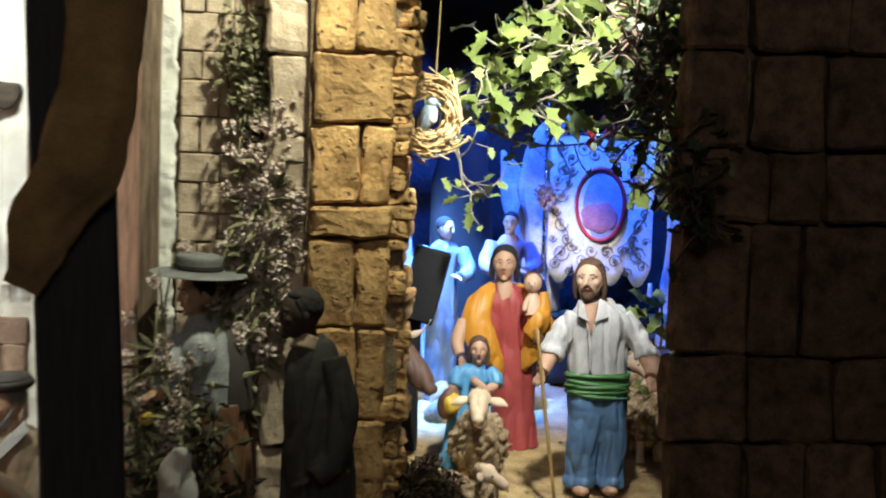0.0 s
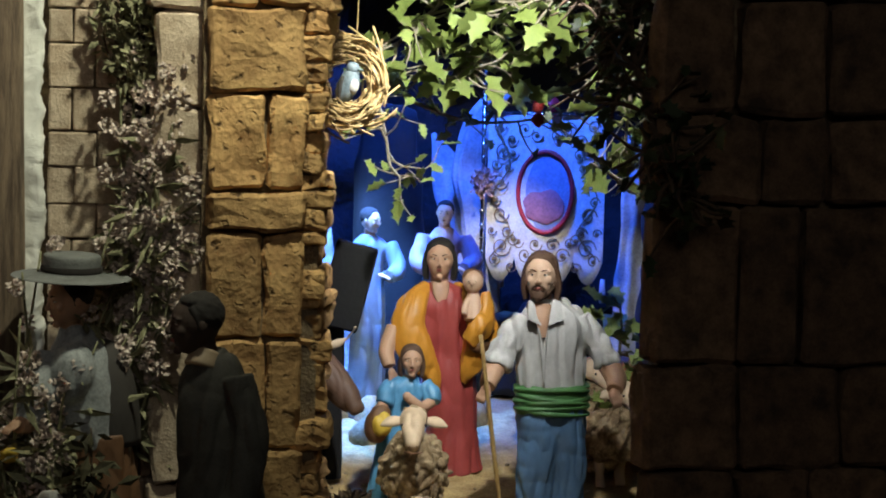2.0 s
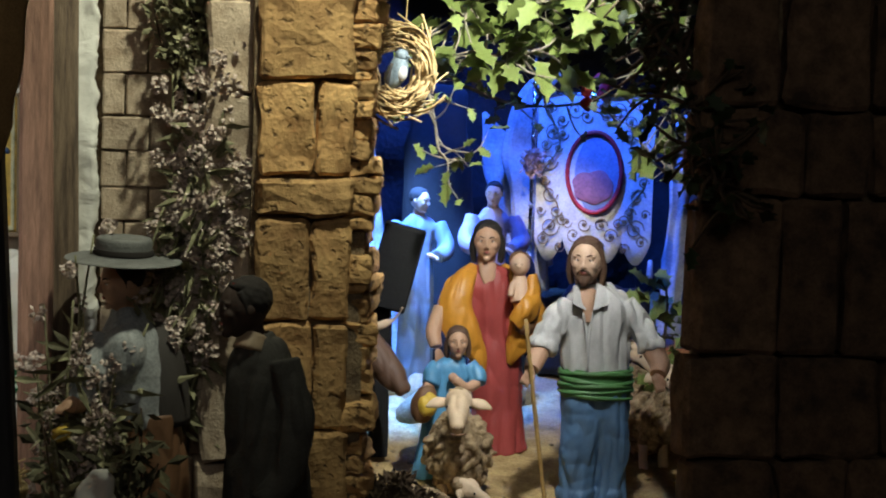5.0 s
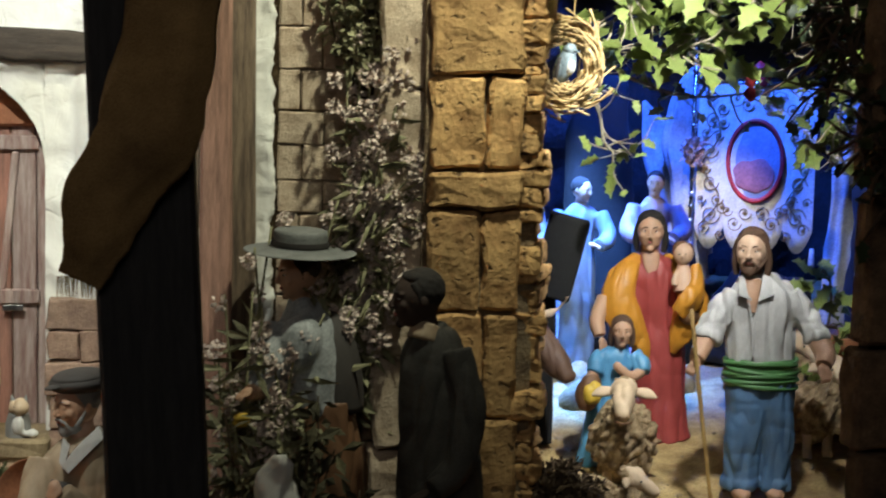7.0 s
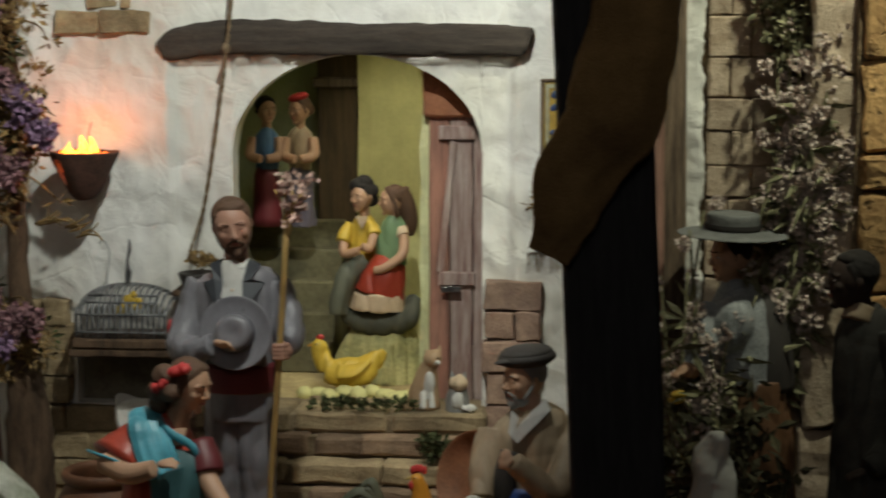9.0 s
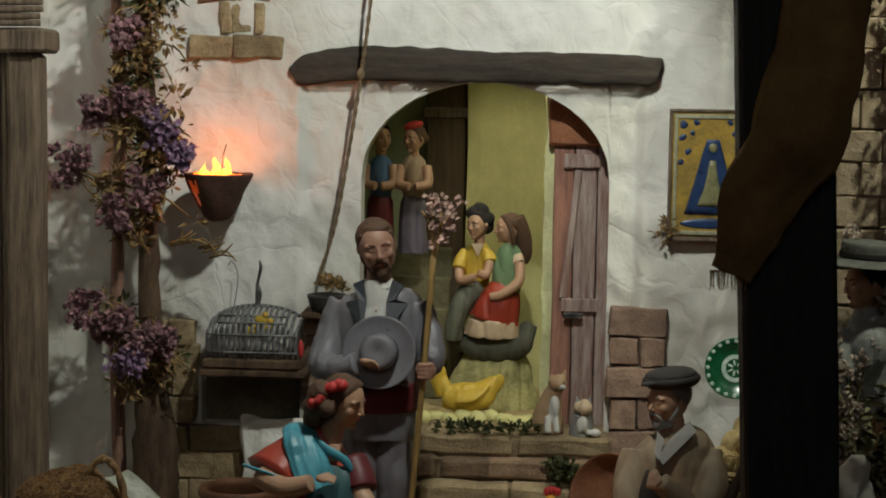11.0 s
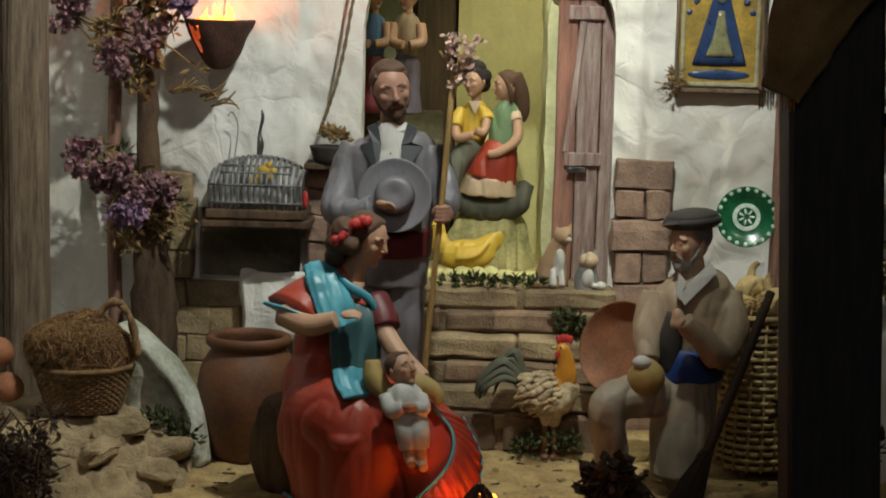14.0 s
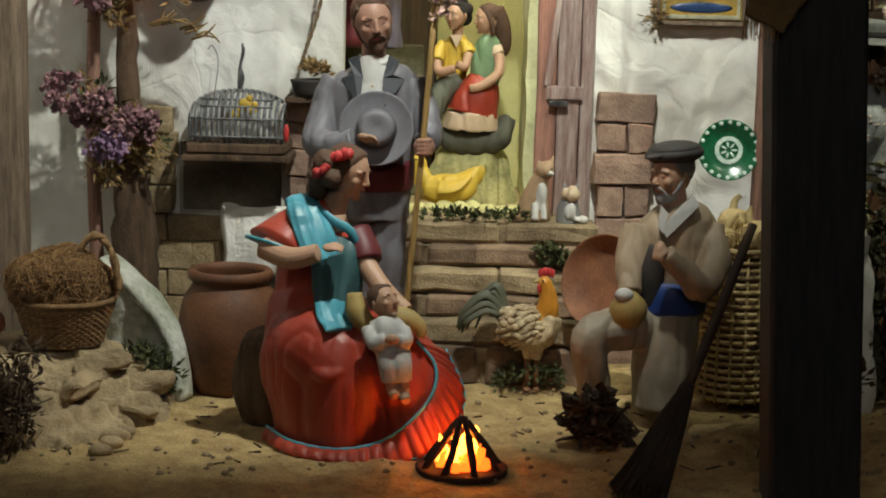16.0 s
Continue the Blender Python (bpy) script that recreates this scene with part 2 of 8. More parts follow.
def lathe(bm, profile, at=(0, 0, 0), seg=28, index=0, matrix=None, n=3, smooth=True):
    """A turned body from rows of radius, height."""
    rows = catmull(profile, n)
    m = Matrix.Translation(at)
    if matrix:
        m = matrix @ m
    rings = [[bm.verts.new(m @ Vector((max(r, 1e-5) * math.cos(2 * math.pi * k / seg), max(r, 1e-5) * math.sin(2 * math.pi * k / seg), z))) for k in range(seg)] for r, z in rows]
    for a, b in zip(rings, rings[1:]):
        for k in range(seg):
            f = bm.faces.new((a[k], a[(k + 1) % seg], b[(k + 1) % seg], b[k]))
            f.material_index, f.smooth = index, smooth
    for ring in (rings[0][::-1], rings[-1]):
        bm.faces.new(ring).material_index = index


def block(bm, lo, hi, bevel=0.0, index=0, matrix=None, rough=0.0, cuts=0, freq=50.0):
    """A box from corner to corner, with bevelled, uneven edges."""
    lo, hi = Vector(lo), Vector(hi)
    m = Matrix.Translation((lo + hi) / 2) @ Matrix.Diagonal((*(hi - lo), 1))
    t = bmesh.new()
    bmesh.ops.create_cube(t, size=1, matrix=m)
    if cuts:
        bmesh.ops.subdivide_edges(t, edges=t.edges[:], cuts=cuts, use_grid_fill=True)
    if bevel:
        es = [e for e in t.edges if len(e.link_faces) == 2 and e.calc_face_angle(0) > 0.5]
        bmesh.ops.bevel(t, geom=es, offset=bevel, segments=1, affect="EDGES", clamp_overlap=True)
    for v in t.verts:
        if rough:
            v.co += Vector(noise.noise_vector(v.co * freq)) * rough
        if matrix:
            v.co = matrix @ v.co
    pour(t, bm, index)
    return bm


def pour(src, bm, index=0, smooth=False):
    """Adds the mesh src to bm and frees it."""
    vs = [bm.verts.new(v.co) for v in src.verts]
    src.verts.index_update()
    for f in src.faces:
        g = bm.faces.new([vs[v.index] for v in f.verts])
        g.material_index, g.smooth = index, smooth
    src.free()


def mesh_of(name, bm, mats):
    me = bpy.data.meshes.new(name)
    bmesh.ops.recalc_face_normals(bm, faces=bm.faces[:])
    bm.to_mesh(me)
    bm.free()
    for m in (mats if isinstance(mats, (list, tuple)) else [mats]):
        me.materials.append(m)
    return me


SMALL = ("twig_mass", "flame", "leaves", "blossoms", "twigs", "dry_leaves", "embers", "bristles", "weave", "ribs", "straw_ring", "fringe", "embroidery", "tassels", "flowers")


def part(name, bm, mats, parent, label=""):
    """One mesh under a thing or a part."""
    ob = new(name, mesh_of(name, bm, mats))
    ob.parent = parent
    if name in SMALL:
        ob["kind"] = "stuff"
    return tagged(ob, label) if label else ob


def thing(name, bm, mats, label, category, at=None, group="", kind=""):
    """One top-level mesh."""
    ob = new(name, mesh_of(name, bm, mats))
    if at is not None:
        ob.matrix_basis = at if isinstance(at, Matrix) else Matrix.Translation(at)
    return tagged(ob, label, category, group, kind)


def base(name, label, category, at=(0, 0, 0), group="", kind=""):
    """A top-level Empty that carries parts."""
    ob = new(name)
    ob.empty_display_size = 0.02
    ob.matrix_basis = at if isinstance(at, Matrix) else Matrix.Translation(at)
    return tagged(ob, label, category, group, kind)


def rnd(a, b):
    return random.uniform(a, b)


def stone_mesh(name, sx, sy, sz, rough, m, bevel=0.004, cuts=0):
    """A rough squared stone about its centre."""
    bm = bmesh.new()
    block(bm, (-sx / 2, -sy / 2, -sz / 2), (sx / 2, sy / 2, sz / 2), bevel, cuts=cuts)
    off = Vector((rnd(0, 9), rnd(0, 9), rnd(0, 9)))
    for v in bm.verts:
        v.co += Vector(noise.noise_vector(v.co * 30 + off)) * rough + Vector(noise.noise_vector(v.co * 130 + off)) * (rough * 0.45 if cuts else 0)
    return mesh_of(name, bm, m)


def piece(name, me, parent, m):
    """A piece of masonry that shares its mesh."""
    ob = new(name, me)
    ob.parent = parent
    ob.matrix_basis = m
    return ob

# ---- the hall round the display ----


def sstep(a, b, x):
    t = min(1, max(0, (x - a) / (b - a)))
    return t * t * (3 - 2 * t)


def ground(x, y):
    """Height of the display's floor: the courtyard at 0, rising to the cave."""
    cave = sstep(0.30, 0.62, x)
    z = cave * (0.06 + max(0.0, y - 0.30) * 0.11)
    return z + 0.004 * noise.noise(Vector((x * 14, y * 14, 0))) + 0.0026 * noise.noise(Vector((x * 55, y * 55, 3))) + 0.0014 * noise.noise(Vector((x * 140, y * 140, 6)))


def slab(name, lo, hi, m, label, category):
    bm = bmesh.new()
    block(bm, lo, hi)
    return thing(name, bm, m, label, category, kind="structure")


HALL = mat("hall_paint", (0.03, 0.028, 0.026), 0.9, (0.02, 0.02, 0.02), 5, 80, 0.2)
slab("hall_floor", (-3, -4, -1.0), (4, 2.2, -0.95), HALL, "dark floor of the unlit hall", "floor")
slab("hall_ceiling", (-3, -4, 1.9), (4, 2.2, 1.95), HALL, "dark ceiling of the unlit hall", "ceiling")
slab("hall_wall_south", (-3, -4.05, -0.95), (4, -4.0, 1.9), HALL, "dark wall of the unlit hall", "wall")
slab("hall_wall_north", (-3, 2.0, -0.95), (4, 2.05, 1.9), HALL, "dark wall behind the display", "wall")
slab("hall_wall_west", (-3.05, -4, -0.95), (-3, 2, 1.9), HALL, "dark wall of the unlit hall", "wall")
slab("hall_wall_east", (4, -4, -0.95), (4.05, 2, 1.9), HALL, "dark wall of the unlit hall", "wall")
slab("display_plinth", (-0.95, -0.270, -0.95), (1.65, 1.35, -0.05), HALL, "dark plinth that carries the display", "plinth")

# ---- ground of the display ----
bm = bmesh.new()
NX, NY = 420, 260
vs = [[bm.verts.new((-0.95 + 2.6 * i / NX, -0.270 + 1.620 * j / NY, ground(-0.95 + 2.6 * i / NX, -0.270 + 1.620 * j / NY))) for i in range(NX + 1)] for j in range(NY + 1)]
for j in range(NY):
    for i in range(NX):
        bm.faces.new((vs[j][i], vs[j][i + 1], vs[j + 1][i + 1], vs[j + 1][i])).smooth = True
thing("ground", bm, SAND, "sandy yellow-brown earth floor of the display", "ground", kind="structure")

# ---- courtyard wall with its arched doorway ----
WY, THICK = 0.25, 0.035
ARCH = (-0.105, 0.139, 0.385, 0.480)   # left, right, springing, crown


def arch_z(x):
    a, b, s, c = ARCH
    u = (x - (a + b) / 2) / ((b - a) / 2)
    return s + (c - s) * math.sqrt(max(0, 1 - u * u))


def plaster_y(x, z):
    """Uneven face of the plaster, sunk a little inside the band round the door."""
    inner = sstep(-0.168, -0.158, x) * (1 - sstep(0.164, 0.173, x)) * (1 - sstep(0.470, 0.476, z))
    y = WY + 0.0075 * inner
    y += 0.005 * noise.noise(Vector((x * 9, z * 9, 1))) + 0.0030 * noise.noise(Vector((x * 28, z * 22, 5)))
    y += 0.0058 * abs(noise.noise(Vector((x * 20 + 4, z * 14, 9))))
    y += 0.0022 * noise.noise(Vector((x * 70, z * 52, 2))) - 0.0035 * max(0, noise.noise(Vector((x * 34 + 7, z * 26, 4))) - 0.12)
    return y


def plaster_patch(bm, f0, f1, x0, x1, nx, nz):
    """A grid of plaster between two height functions."""
    g = []
    for i in range(nx + 1):
        x = x0 + (x1 - x0) * i / nx
        a, b = f0(x), f1(x)
        g.append([bm.verts.new((x, plaster_y(x, a + (b - a) * k / nz), a + (b - a) * k / nz)) for k in range(nz + 1)])
    for i in range(nx):
        for k in range(nz):
            bm.faces.new((g[i][k], g[i + 1][k], g[i + 1][k + 1], g[i][k + 1])).smooth = True
    return g


TOP, WL, WR = 1.0, -0.42, 0.345
NICHE = (-0.262, -0.163, 0.137, 0.207)
flat = lambda v: (lambda x: v)
bm = bmesh.new()
plaster_patch(bm, flat(-0.02), flat(TOP), WL, NICHE[0], 64, 260)
plaster_patch(bm, flat(-0.02), flat(NICHE[2]), NICHE[0], NICHE[1], 22, 24)
plaster_patch(bm, flat(NICHE[3]), flat(TOP), NICHE[0], NICHE[1], 42, 200)
plaster_patch(bm, flat(-0.02), flat(TOP), NICHE[1], ARCH[0], 28, 260)
plaster_patch(bm, arch_z, flat(TOP), ARCH[0], ARCH[1], 90, 150)
plaster_patch(bm, flat(-0.02), flat(0.135), ARCH[0], ARCH[1], 30, 14)
plaster_patch(bm, flat(-0.02), flat(TOP), ARCH[1], WR, 84, 260)
# reveal of the arch
edge = [(ARCH[0], 0.135 + (ARCH[2] - 0.135) * k / 12) for k in range(12)]
edge += [(ARCH[0] + (ARCH[1] - ARCH[0]) * k / 60, arch_z(ARCH[0] + (ARCH[1] - ARCH[0]) * k / 60)) for k in range(61)]
edge += [(ARCH[1], ARCH[2] - (ARCH[2] - 0.135) * k / 12) for k in range(1, 13)]
row = [(bm.verts.new((x, plaster_y(x, z), z)), bm.verts.new((x, WY + THICK, z))) for x, z in edge]
for (a, b), (c, d) in zip(row, row[1:]):
    bm.faces.new((a, b, d, c)).smooth = True
# niche sides and back
x0, x1, z0, z1 = NICHE
for (ax, az), (bx, bz) in (((x0, z0), (x1, z0)), ((x1, z0), (x1, z1)), ((x1, z1), (x0, z1)), ((x0, z1), (x0, z0))):
    bm.faces.new([bm.verts.new(q) for q in ((ax, WY - 0.002, az), (bx, WY - 0.002, bz), (bx, WY + 0.05, bz), (ax, WY + 0.05, az))])
# back of the wall
for lo, hi in (((WL, -0.02), (NICHE[0], TOP)), ((ARCH[1], -0.02), (WR, TOP)), ((NICHE[1], -0.02), (ARCH[0], TOP)), ((ARCH[0], 0.482), (ARCH[1], TOP))):
    bm.faces.new([bm.verts.new((x, WY + THICK, z)) for x, z in ((lo[0], lo[1]), (hi[0], lo[1]), (hi[0], hi[1]), (lo[0], hi[1]))])
wall_court = thing("wall_courtyard", bm, PLASTER, "whitewashed rough plaster wall with an arched doorway", "wall", kind="structure")
bm = bmesh.new()
block(bm, (x0 - 0.01, WY + 0.016, z0 - 0.01), (x1 + 0.01, WY + 0.06, z1 + 0.01), cuts=4, rough=0.004, freq=30)
thing("niche_back", bm, mat("niche_wood", (0.20, 0.175, 0.125), 0.9, (0.06, 0.05, 0.035), 14, 200, 0.7), "dark wooden back of the wall niche", "wall", kind="structure")

# west side wall, next to the timber post
bm = bmesh.new()
block(bm, (-0.47, -0.35, -0.03), (-0.42, 0.285, TOP), rough=0.006, cuts=36, freq=22)
thing("wall_west", bm, PLASTER, "whitewashed side wall of the courtyard", "wall", kind="structure")

# ---- room behind the doorway ----
SILL = 0.135
bm = bmesh.new()
block(bm, (-0.20, WY + THICK, SILL - 0.02), (0.20, 0.62, SILL), rough=0.002, cuts=6)
thing("doorway_floor", bm, mat("pale_floor", (0.56, 0.44, 0.22), 0.9, (0.40, 0.30, 0.15), 30, 300, 0.6), "pale yellow floor behind the arched doorway", "floor", kind="structure")
bm = bmesh.new()
block(bm, (-0.24, 0.56, SILL), (-0.067, 0.575, 0.62), rough=0.002, cuts=6)
thing("wall_green", bm, GREEN, "dull green wall of the room behind the doorway", "wall", kind="structure")
bm = bmesh.new()
block(bm, (-0.02, 0.52, SILL), (0.085, 0.535, 0.62), rough=0.002, cuts=6)
thing("wall_yellow", bm, YELLOW, "yellow plastered wall of the room behind the doorway", "wall", kind="structure")
bm = bmesh.new()
block(bm, (0.075, WY + THICK + 0.012, SILL), (0.09, 0.52, 0.62), rough=0.004, cuts=24, freq=30)
thing("wall_jamb", bm, mat("pale_yellow_plaster", (0.74, 0.74, 0.42), 0.85, (0.60, 0.62, 0.34), 22, 160, 0.7, grain=0.25, dist=0.004), "pale yellow-green peeling jamb beside the plank door", "wall", kind="structure")
bm = bmesh.new()
block(bm, (-0.24, WY + THICK + 0.002, SILL), (-0.225, 0.56, 0.62), rough=0.0015, cuts=6)
block(bm, (-0.24, WY + THICK + 0.002, 0.60), (0.09, 0.575, 0.62), rough=0.0015, cuts=6)
thing("wall_green_side", bm, GREEN, "green side wall and ceiling of the room behind the doorway", "wall", kind="structure")
d = base("door_1", "dark brown inner door post and lintel", "door frame", kind="structure")
bm = bmesh.new()
block(bm, (-0.068, 0.535, SILL), (-0.022, 0.56, 0.56), 0.002, rough=0.001, cuts=3)
part("door_leaf", bm, mat("inner_door", (0.12, 0.08, 0.04), 0.8, (0.06, 0.04, 0.02), 30, 300, 0.6, stretch=(5, 5, 0.5)), d)
bm = bmesh.new()
block(bm, (-0.072, 0.53, 0.44), (-0.018, 0.54, 0.452), 0.002, rough=0.001, cuts=2)
part("door_head", bm, OLDWOOD, d)

# ---- lintel beam let into the plaster ----
bm = bmesh.new()
upper = catmull([(-0.176, 0.4920), (-0.162, 0.5030), (-0.118, 0.5130), (-0.037, 0.5130), (0.021, 0.5100), (0.107, 0.5100), (0.179, 0.5070), (0.188, 0.5020)], 14)
lower = catmull([(-0.172, 0.4840), (-0.162, 0.4740), (-0.118, 0.4800), (-0.037, 0.4800), (0.021, 0.4800), (0.108, 0.4800), (0.165, 0.4800), (0.180, 0.4820)], 14)
rows = []
for i, (a, b) in enumerate(zip(upper, lower)):
    jag = 0.0022 * noise.noise(Vector((a[0] * 60, 3, 0))), 0.0026 * noise.noise(Vector((b[0] * 55, 9, 0)))
    col = []
    for k in range(9):
        u = k / 8
        x, z = a[0] + (b[0] - a[0]) * u, a[1] + jag[0] + (b[1] + jag[1] - a[1] - jag[0]) * u
        bow = 0.003 * (1 - (2 * u - 1) ** 4) + 0.0022 * noise.noise(Vector((x * 30, z * 160, 4))) + 0.0012 * noise.noise(Vector((x * 110, z * 500, 1)))
        col.append(bm.verts.new((x, 0.2455 - bow, z)))
    col += [bm.verts.new((b[0], 0.262, b[1])), bm.verts.new((a[0], 0.262, a[1]))]
    rows.append(col)
for a, b in zip(rows, rows[1:]):
    for k in range(11):
        j = (k + 1) % 11
        bm.faces.new((a[k], a[j], b[j], b[k])).smooth = k < 8
bm.faces.new(rows[0])
bm.faces.new(rows[-1][::-1])
thing("lintel_beam", bm, BEAM, "flat dark weathered timber lintel let into the plaster", "beam")

# ---- steps up to the doorway ----
STEPS = (  # y front, y back, z top, height, stones
    (0.212, 0.288, 0.139, 0.019, 3), (0.200, 0.262, 0.1195, 0.021, 5), (0.178, 0.262, 0.098, 0.020, 3), (0.166, 0.255, 0.077, 0.021, 5), (0.142, 0.235, 0.056, 0.020, 3), (0.134, 0.225, 0.035, 0.038, 5))
steps = base("steps", "worn stone and brick steps up to the arched doorway", "steps", kind="structure")
STEPSTONE = mat("step_stone", (0.42, 0.32, 0.19), 0.95, (0.17, 0.12, 0.07), 26, 420, 0.9, vary=0.25, dist=0.004)
STEPBRICK = mat("step_brick", (0.30, 0.20, 0.13), 0.92, (0.14, 0.09, 0.06), 30, 420, 0.8, vary=0.25, dist=0.004)
STEPBED = mat("step_mortar", (0.34, 0.26, 0.16), 0.95, (0.17, 0.12, 0.07), 60, 500, 0.9, dist=0.004)
for k, (yf, yb, zt, h, n) in enumerate(STEPS):
    bm = bmesh.new()
    block(bm, (-0.134, yf + 0.006, zt - h - 0.002), (0.145, yb, zt - 0.003), rough=0.0015, cuts=8)
    part("mortar_bed", bm, STEPBED, steps)
    xs = np.linspace(-0.135, 0.146, n + 1)
    for i in range(n):
        a, b = xs[i] + (rnd(-0.008, 0.008) if i else 0), xs[i + 1] - 0.002
        wide = k % 2 == 0
        me = stone_mesh("step_stone", b - a, yb - yf, h - (0.0005 if wide else 0.003), 0.0026, STEPSTONE if wide else STEPBRICK, 0.0025, cuts=2)
        piece("step_stone", me, steps, pose((a + b) / 2, (yf + yb) / 2 + rnd(-0.002, 0.002), zt - h / 2 + rnd(-0.0006, 0.0006), 0, 0, rnd(-0.8, 0.8)))

# ---- exposed masonry on the courtyard wall ----


def courses(parent, name, x0, x1, z0, z1, rows, per, yf, deep, m, rough=0.0030, gap=0.0011, ragged=0.0, bevel=0.0013, skip=None, cuts=2):
    """Courses of squared stones on one face, each a piece of its own."""
    z = z0
    hs = [rnd(0.85, 1.15) for _ in range(rows)]
    tot = sum(hs)
    for r in range(rows):
        h = hs[r] / tot * (z1 - z0)
        a0, a1 = x0 + rnd(-ragged, ragged), x1 + rnd(-ragged, ragged)
        n = per + r % 2
        ends = [(i + 1) / n for i in range(n - 1)] if per == 1 or r % 2 == 0 else [(i + 0.5) / per for i in range(per)]
        cut = [a0] + sorted(a0 + (a1 - a0) * (e + rnd(-0.12, 0.12) / n) for e in ends) + [a1]
        for a, b in zip(cut, cut[1:]):
            if skip and skip((a + b) / 2, z + h / 2):
                continue
            me = stone_mesh(name, b - a - gap, deep, h - gap, rough, m, bevel, cuts)
            piece(name, me, parent, pose((a + b) / 2, yf + deep / 2 + rnd(-0.0025, 0.0015), z + h / 2, rnd(-1, 1), rnd(-1.2, 1.2), rnd(-1, 1)))
        z += h


bare = base("bare_masonry", "tan stone courses laid bare under the broken plaster", "masonry", kind="structure")
courses(bare, "stone", -0.318, -0.264, 0.137, 0.240, 4, 1, 0.2385, 0.03, ROCK, ragged=0.006)
courses(bare, "stone", -0.318, -0.215, -0.005, 0.135, 5, 2, 0.2385, 0.03, ROCK, ragged=0.008)
courses(bare, "stone", -0.214, -0.165, -0.005, 0.062, 3, 1, 0.2395, 0.03, ROCK, ragged=0.006)
courses(bare, "stone", -0.157, -0.108, 0.10, 0.255, 6, 1, 0.2405, 0.03, BRICK, ragged=0.003)
courses(bare, "stone", -0.160, -0.108, -0.005, 0.098, 4, 1, 0.2385, 0.03, ROCK, ragged=0.003)
courses(bare, "stone", -0.262, -0.196, 0.500, 0.585, 3, 2, 0.2485, 0.03, ROCK, ragged=0.018)
courses(bare, "stone", 0.142, 0.197, -0.005, 0.264, 9, 1, 0.2385, 0.03, BRICK, ragged=0.003)

# ---- timber at the west end ----
west_post = base("timber_post", "brown timber corner post with a reed screen beside it", "post")
bm = bmesh.new()
block(bm, (-0.402, 0.075, -0.01), (-0.372, 0.105, 0.50), 0.004, rough=0.002, cuts=6, freq=18)
part("post", bm, OLDWOOD, west_post)
bm = bmesh.new()
block(bm, (-0.47, 0.065, 0.50), (-0.364, 0.115, 0.522), 0.003, rough=0.0015, cuts=3)
part("cap_beam", bm, OLDWOOD, west_post)
for i in range(9):
    bm = bmesh.new()
    x = -0.407 - 0.0062 * i
    tube(bm, [(x, 0.088, 0, 0.003), (x + rnd(-0.002, 0.002), 0.09, 0.25, 0.0031), (x, 0.088, 0.5, 0.003)], 7, 3)
    part("reed", bm, OLDWOOD, west_post)
bundle = base("reed_bundle", "grey reed bundle tied round the top of the post", "reeds")
for i in range(9):
    bm = bmesh.new()
    z = 0.526 + i * 0.0062
    tube(bm, [(-0.46, 0.068, z, 0.0033), (-0.41, 0.064, z + rnd(-0.001, 0.001), 0.0033), (-0.366 + rnd(-0.003, 0.003), 0.068, z, 0.003)], 7, 3)
    part("reed", bm, OLDWOOD, bundle)

# ---- black post with the draped sacking in front ----
bm = bmesh.new()
block(bm, (-0.033, -0.025, 0), (0.033, 0.025, 1.12), 0.003, rough=0.001, cuts=8, freq=12)
thing("black_post", bm, BLACKWOOD, "black painted wooden post at the front of the display", "post", pose(0.283, -0.20, -0.12, 0, -2.6, 0))

# ---- red wooden post and the brick wall next to it ----
bm = bmesh.new()
block(bm, (0.283, 0.150, -0.01), (0.310, 0.182, 1.0), 0.004, rough=0.002, cuts=8, freq=16)
thing("red_post", bm, REDWOOD, "weathered reddish wooden door post beside the brick wall", "post")
bm = bmesh.new()
block(bm, (0.305, 0.185, -0.01), (0.330, 0.26, 1.0), 0.004, rough=0.002, cuts=8, freq=16)
thing("dark_post", bm, OLDWOOD, "dark brown timber behind the red post", "post")
bm = bmesh.new()
block(bm, (0.322, 0.215, 0.0), (0.56, 0.28, 1.0), rough=0.003, cuts=12, freq=14)
thing("wall_brick_core", bm, MORTAR, "mortar bed of the brick wall", "wall", kind="structure")
bm = bmesh.new()
rows = []
for k in range(301):
    z = k / 300
    x1 = 0.346 + 0.0055 * noise.noise(Vector((3, 1, z * 20))) + 0.0035 * noise.noise(Vector((7, 2, z * 75))) + 0.0018 * noise.noise(Vector((5, 2, z * 210)))
    row = []
    for i in range(8):
        x = 0.326 + (x1 - 0.326) * i / 7
        row.append(bm.verts.new((x, 0.199 + 0.006 * noise.noise(Vector((x * 30, z * 18, 2))) + 0.002 * noise.noise(Vector((x * 120, z * 90, 6))) + 0.004 * (i == 7), z)))
    row.append(bm.verts.new((x1, 0.225, z)))
    rows.append(row)
for a, b in zip(rows, rows[1:]):
    for i in range(8):
        bm.faces.new((a[i], a[i + 1], b[i + 1], b[i])).smooth = True
thing("plaster_strip", bm, PLASTER, "ragged strip of white plaster at the edge of the bricks", "plaster", kind="structure")

# ---- pillar of cork blocks ----
pillar = base("pillar", "tall pillar of rough ochre blocks", "pillar", kind="structure")
bm = bmesh.new()
block(bm, (0.475, 0.142, -0.01), (0.574, 0.215, 1.0), rough=0.003, cuts=10, freq=20)
part("core", bm, MORTAR, pillar)

# ---- dark pillar at the east ----
east = base("east_pillar", "pillar of rough brown blocks, coloured darker as unlit", "pillar", kind="structure")
bm = bmesh.new()
block(bm, (0.822, -0.028, -0.01), (1.25, 0.0, 1.0), rough=0.003, cuts=10, freq=20)
block(bm, (0.93, 0.0, -0.01), (1.25, 0.16, 1.0), rough=0.003, cuts=6, freq=20)
part("core", bm, MORTAR, east)

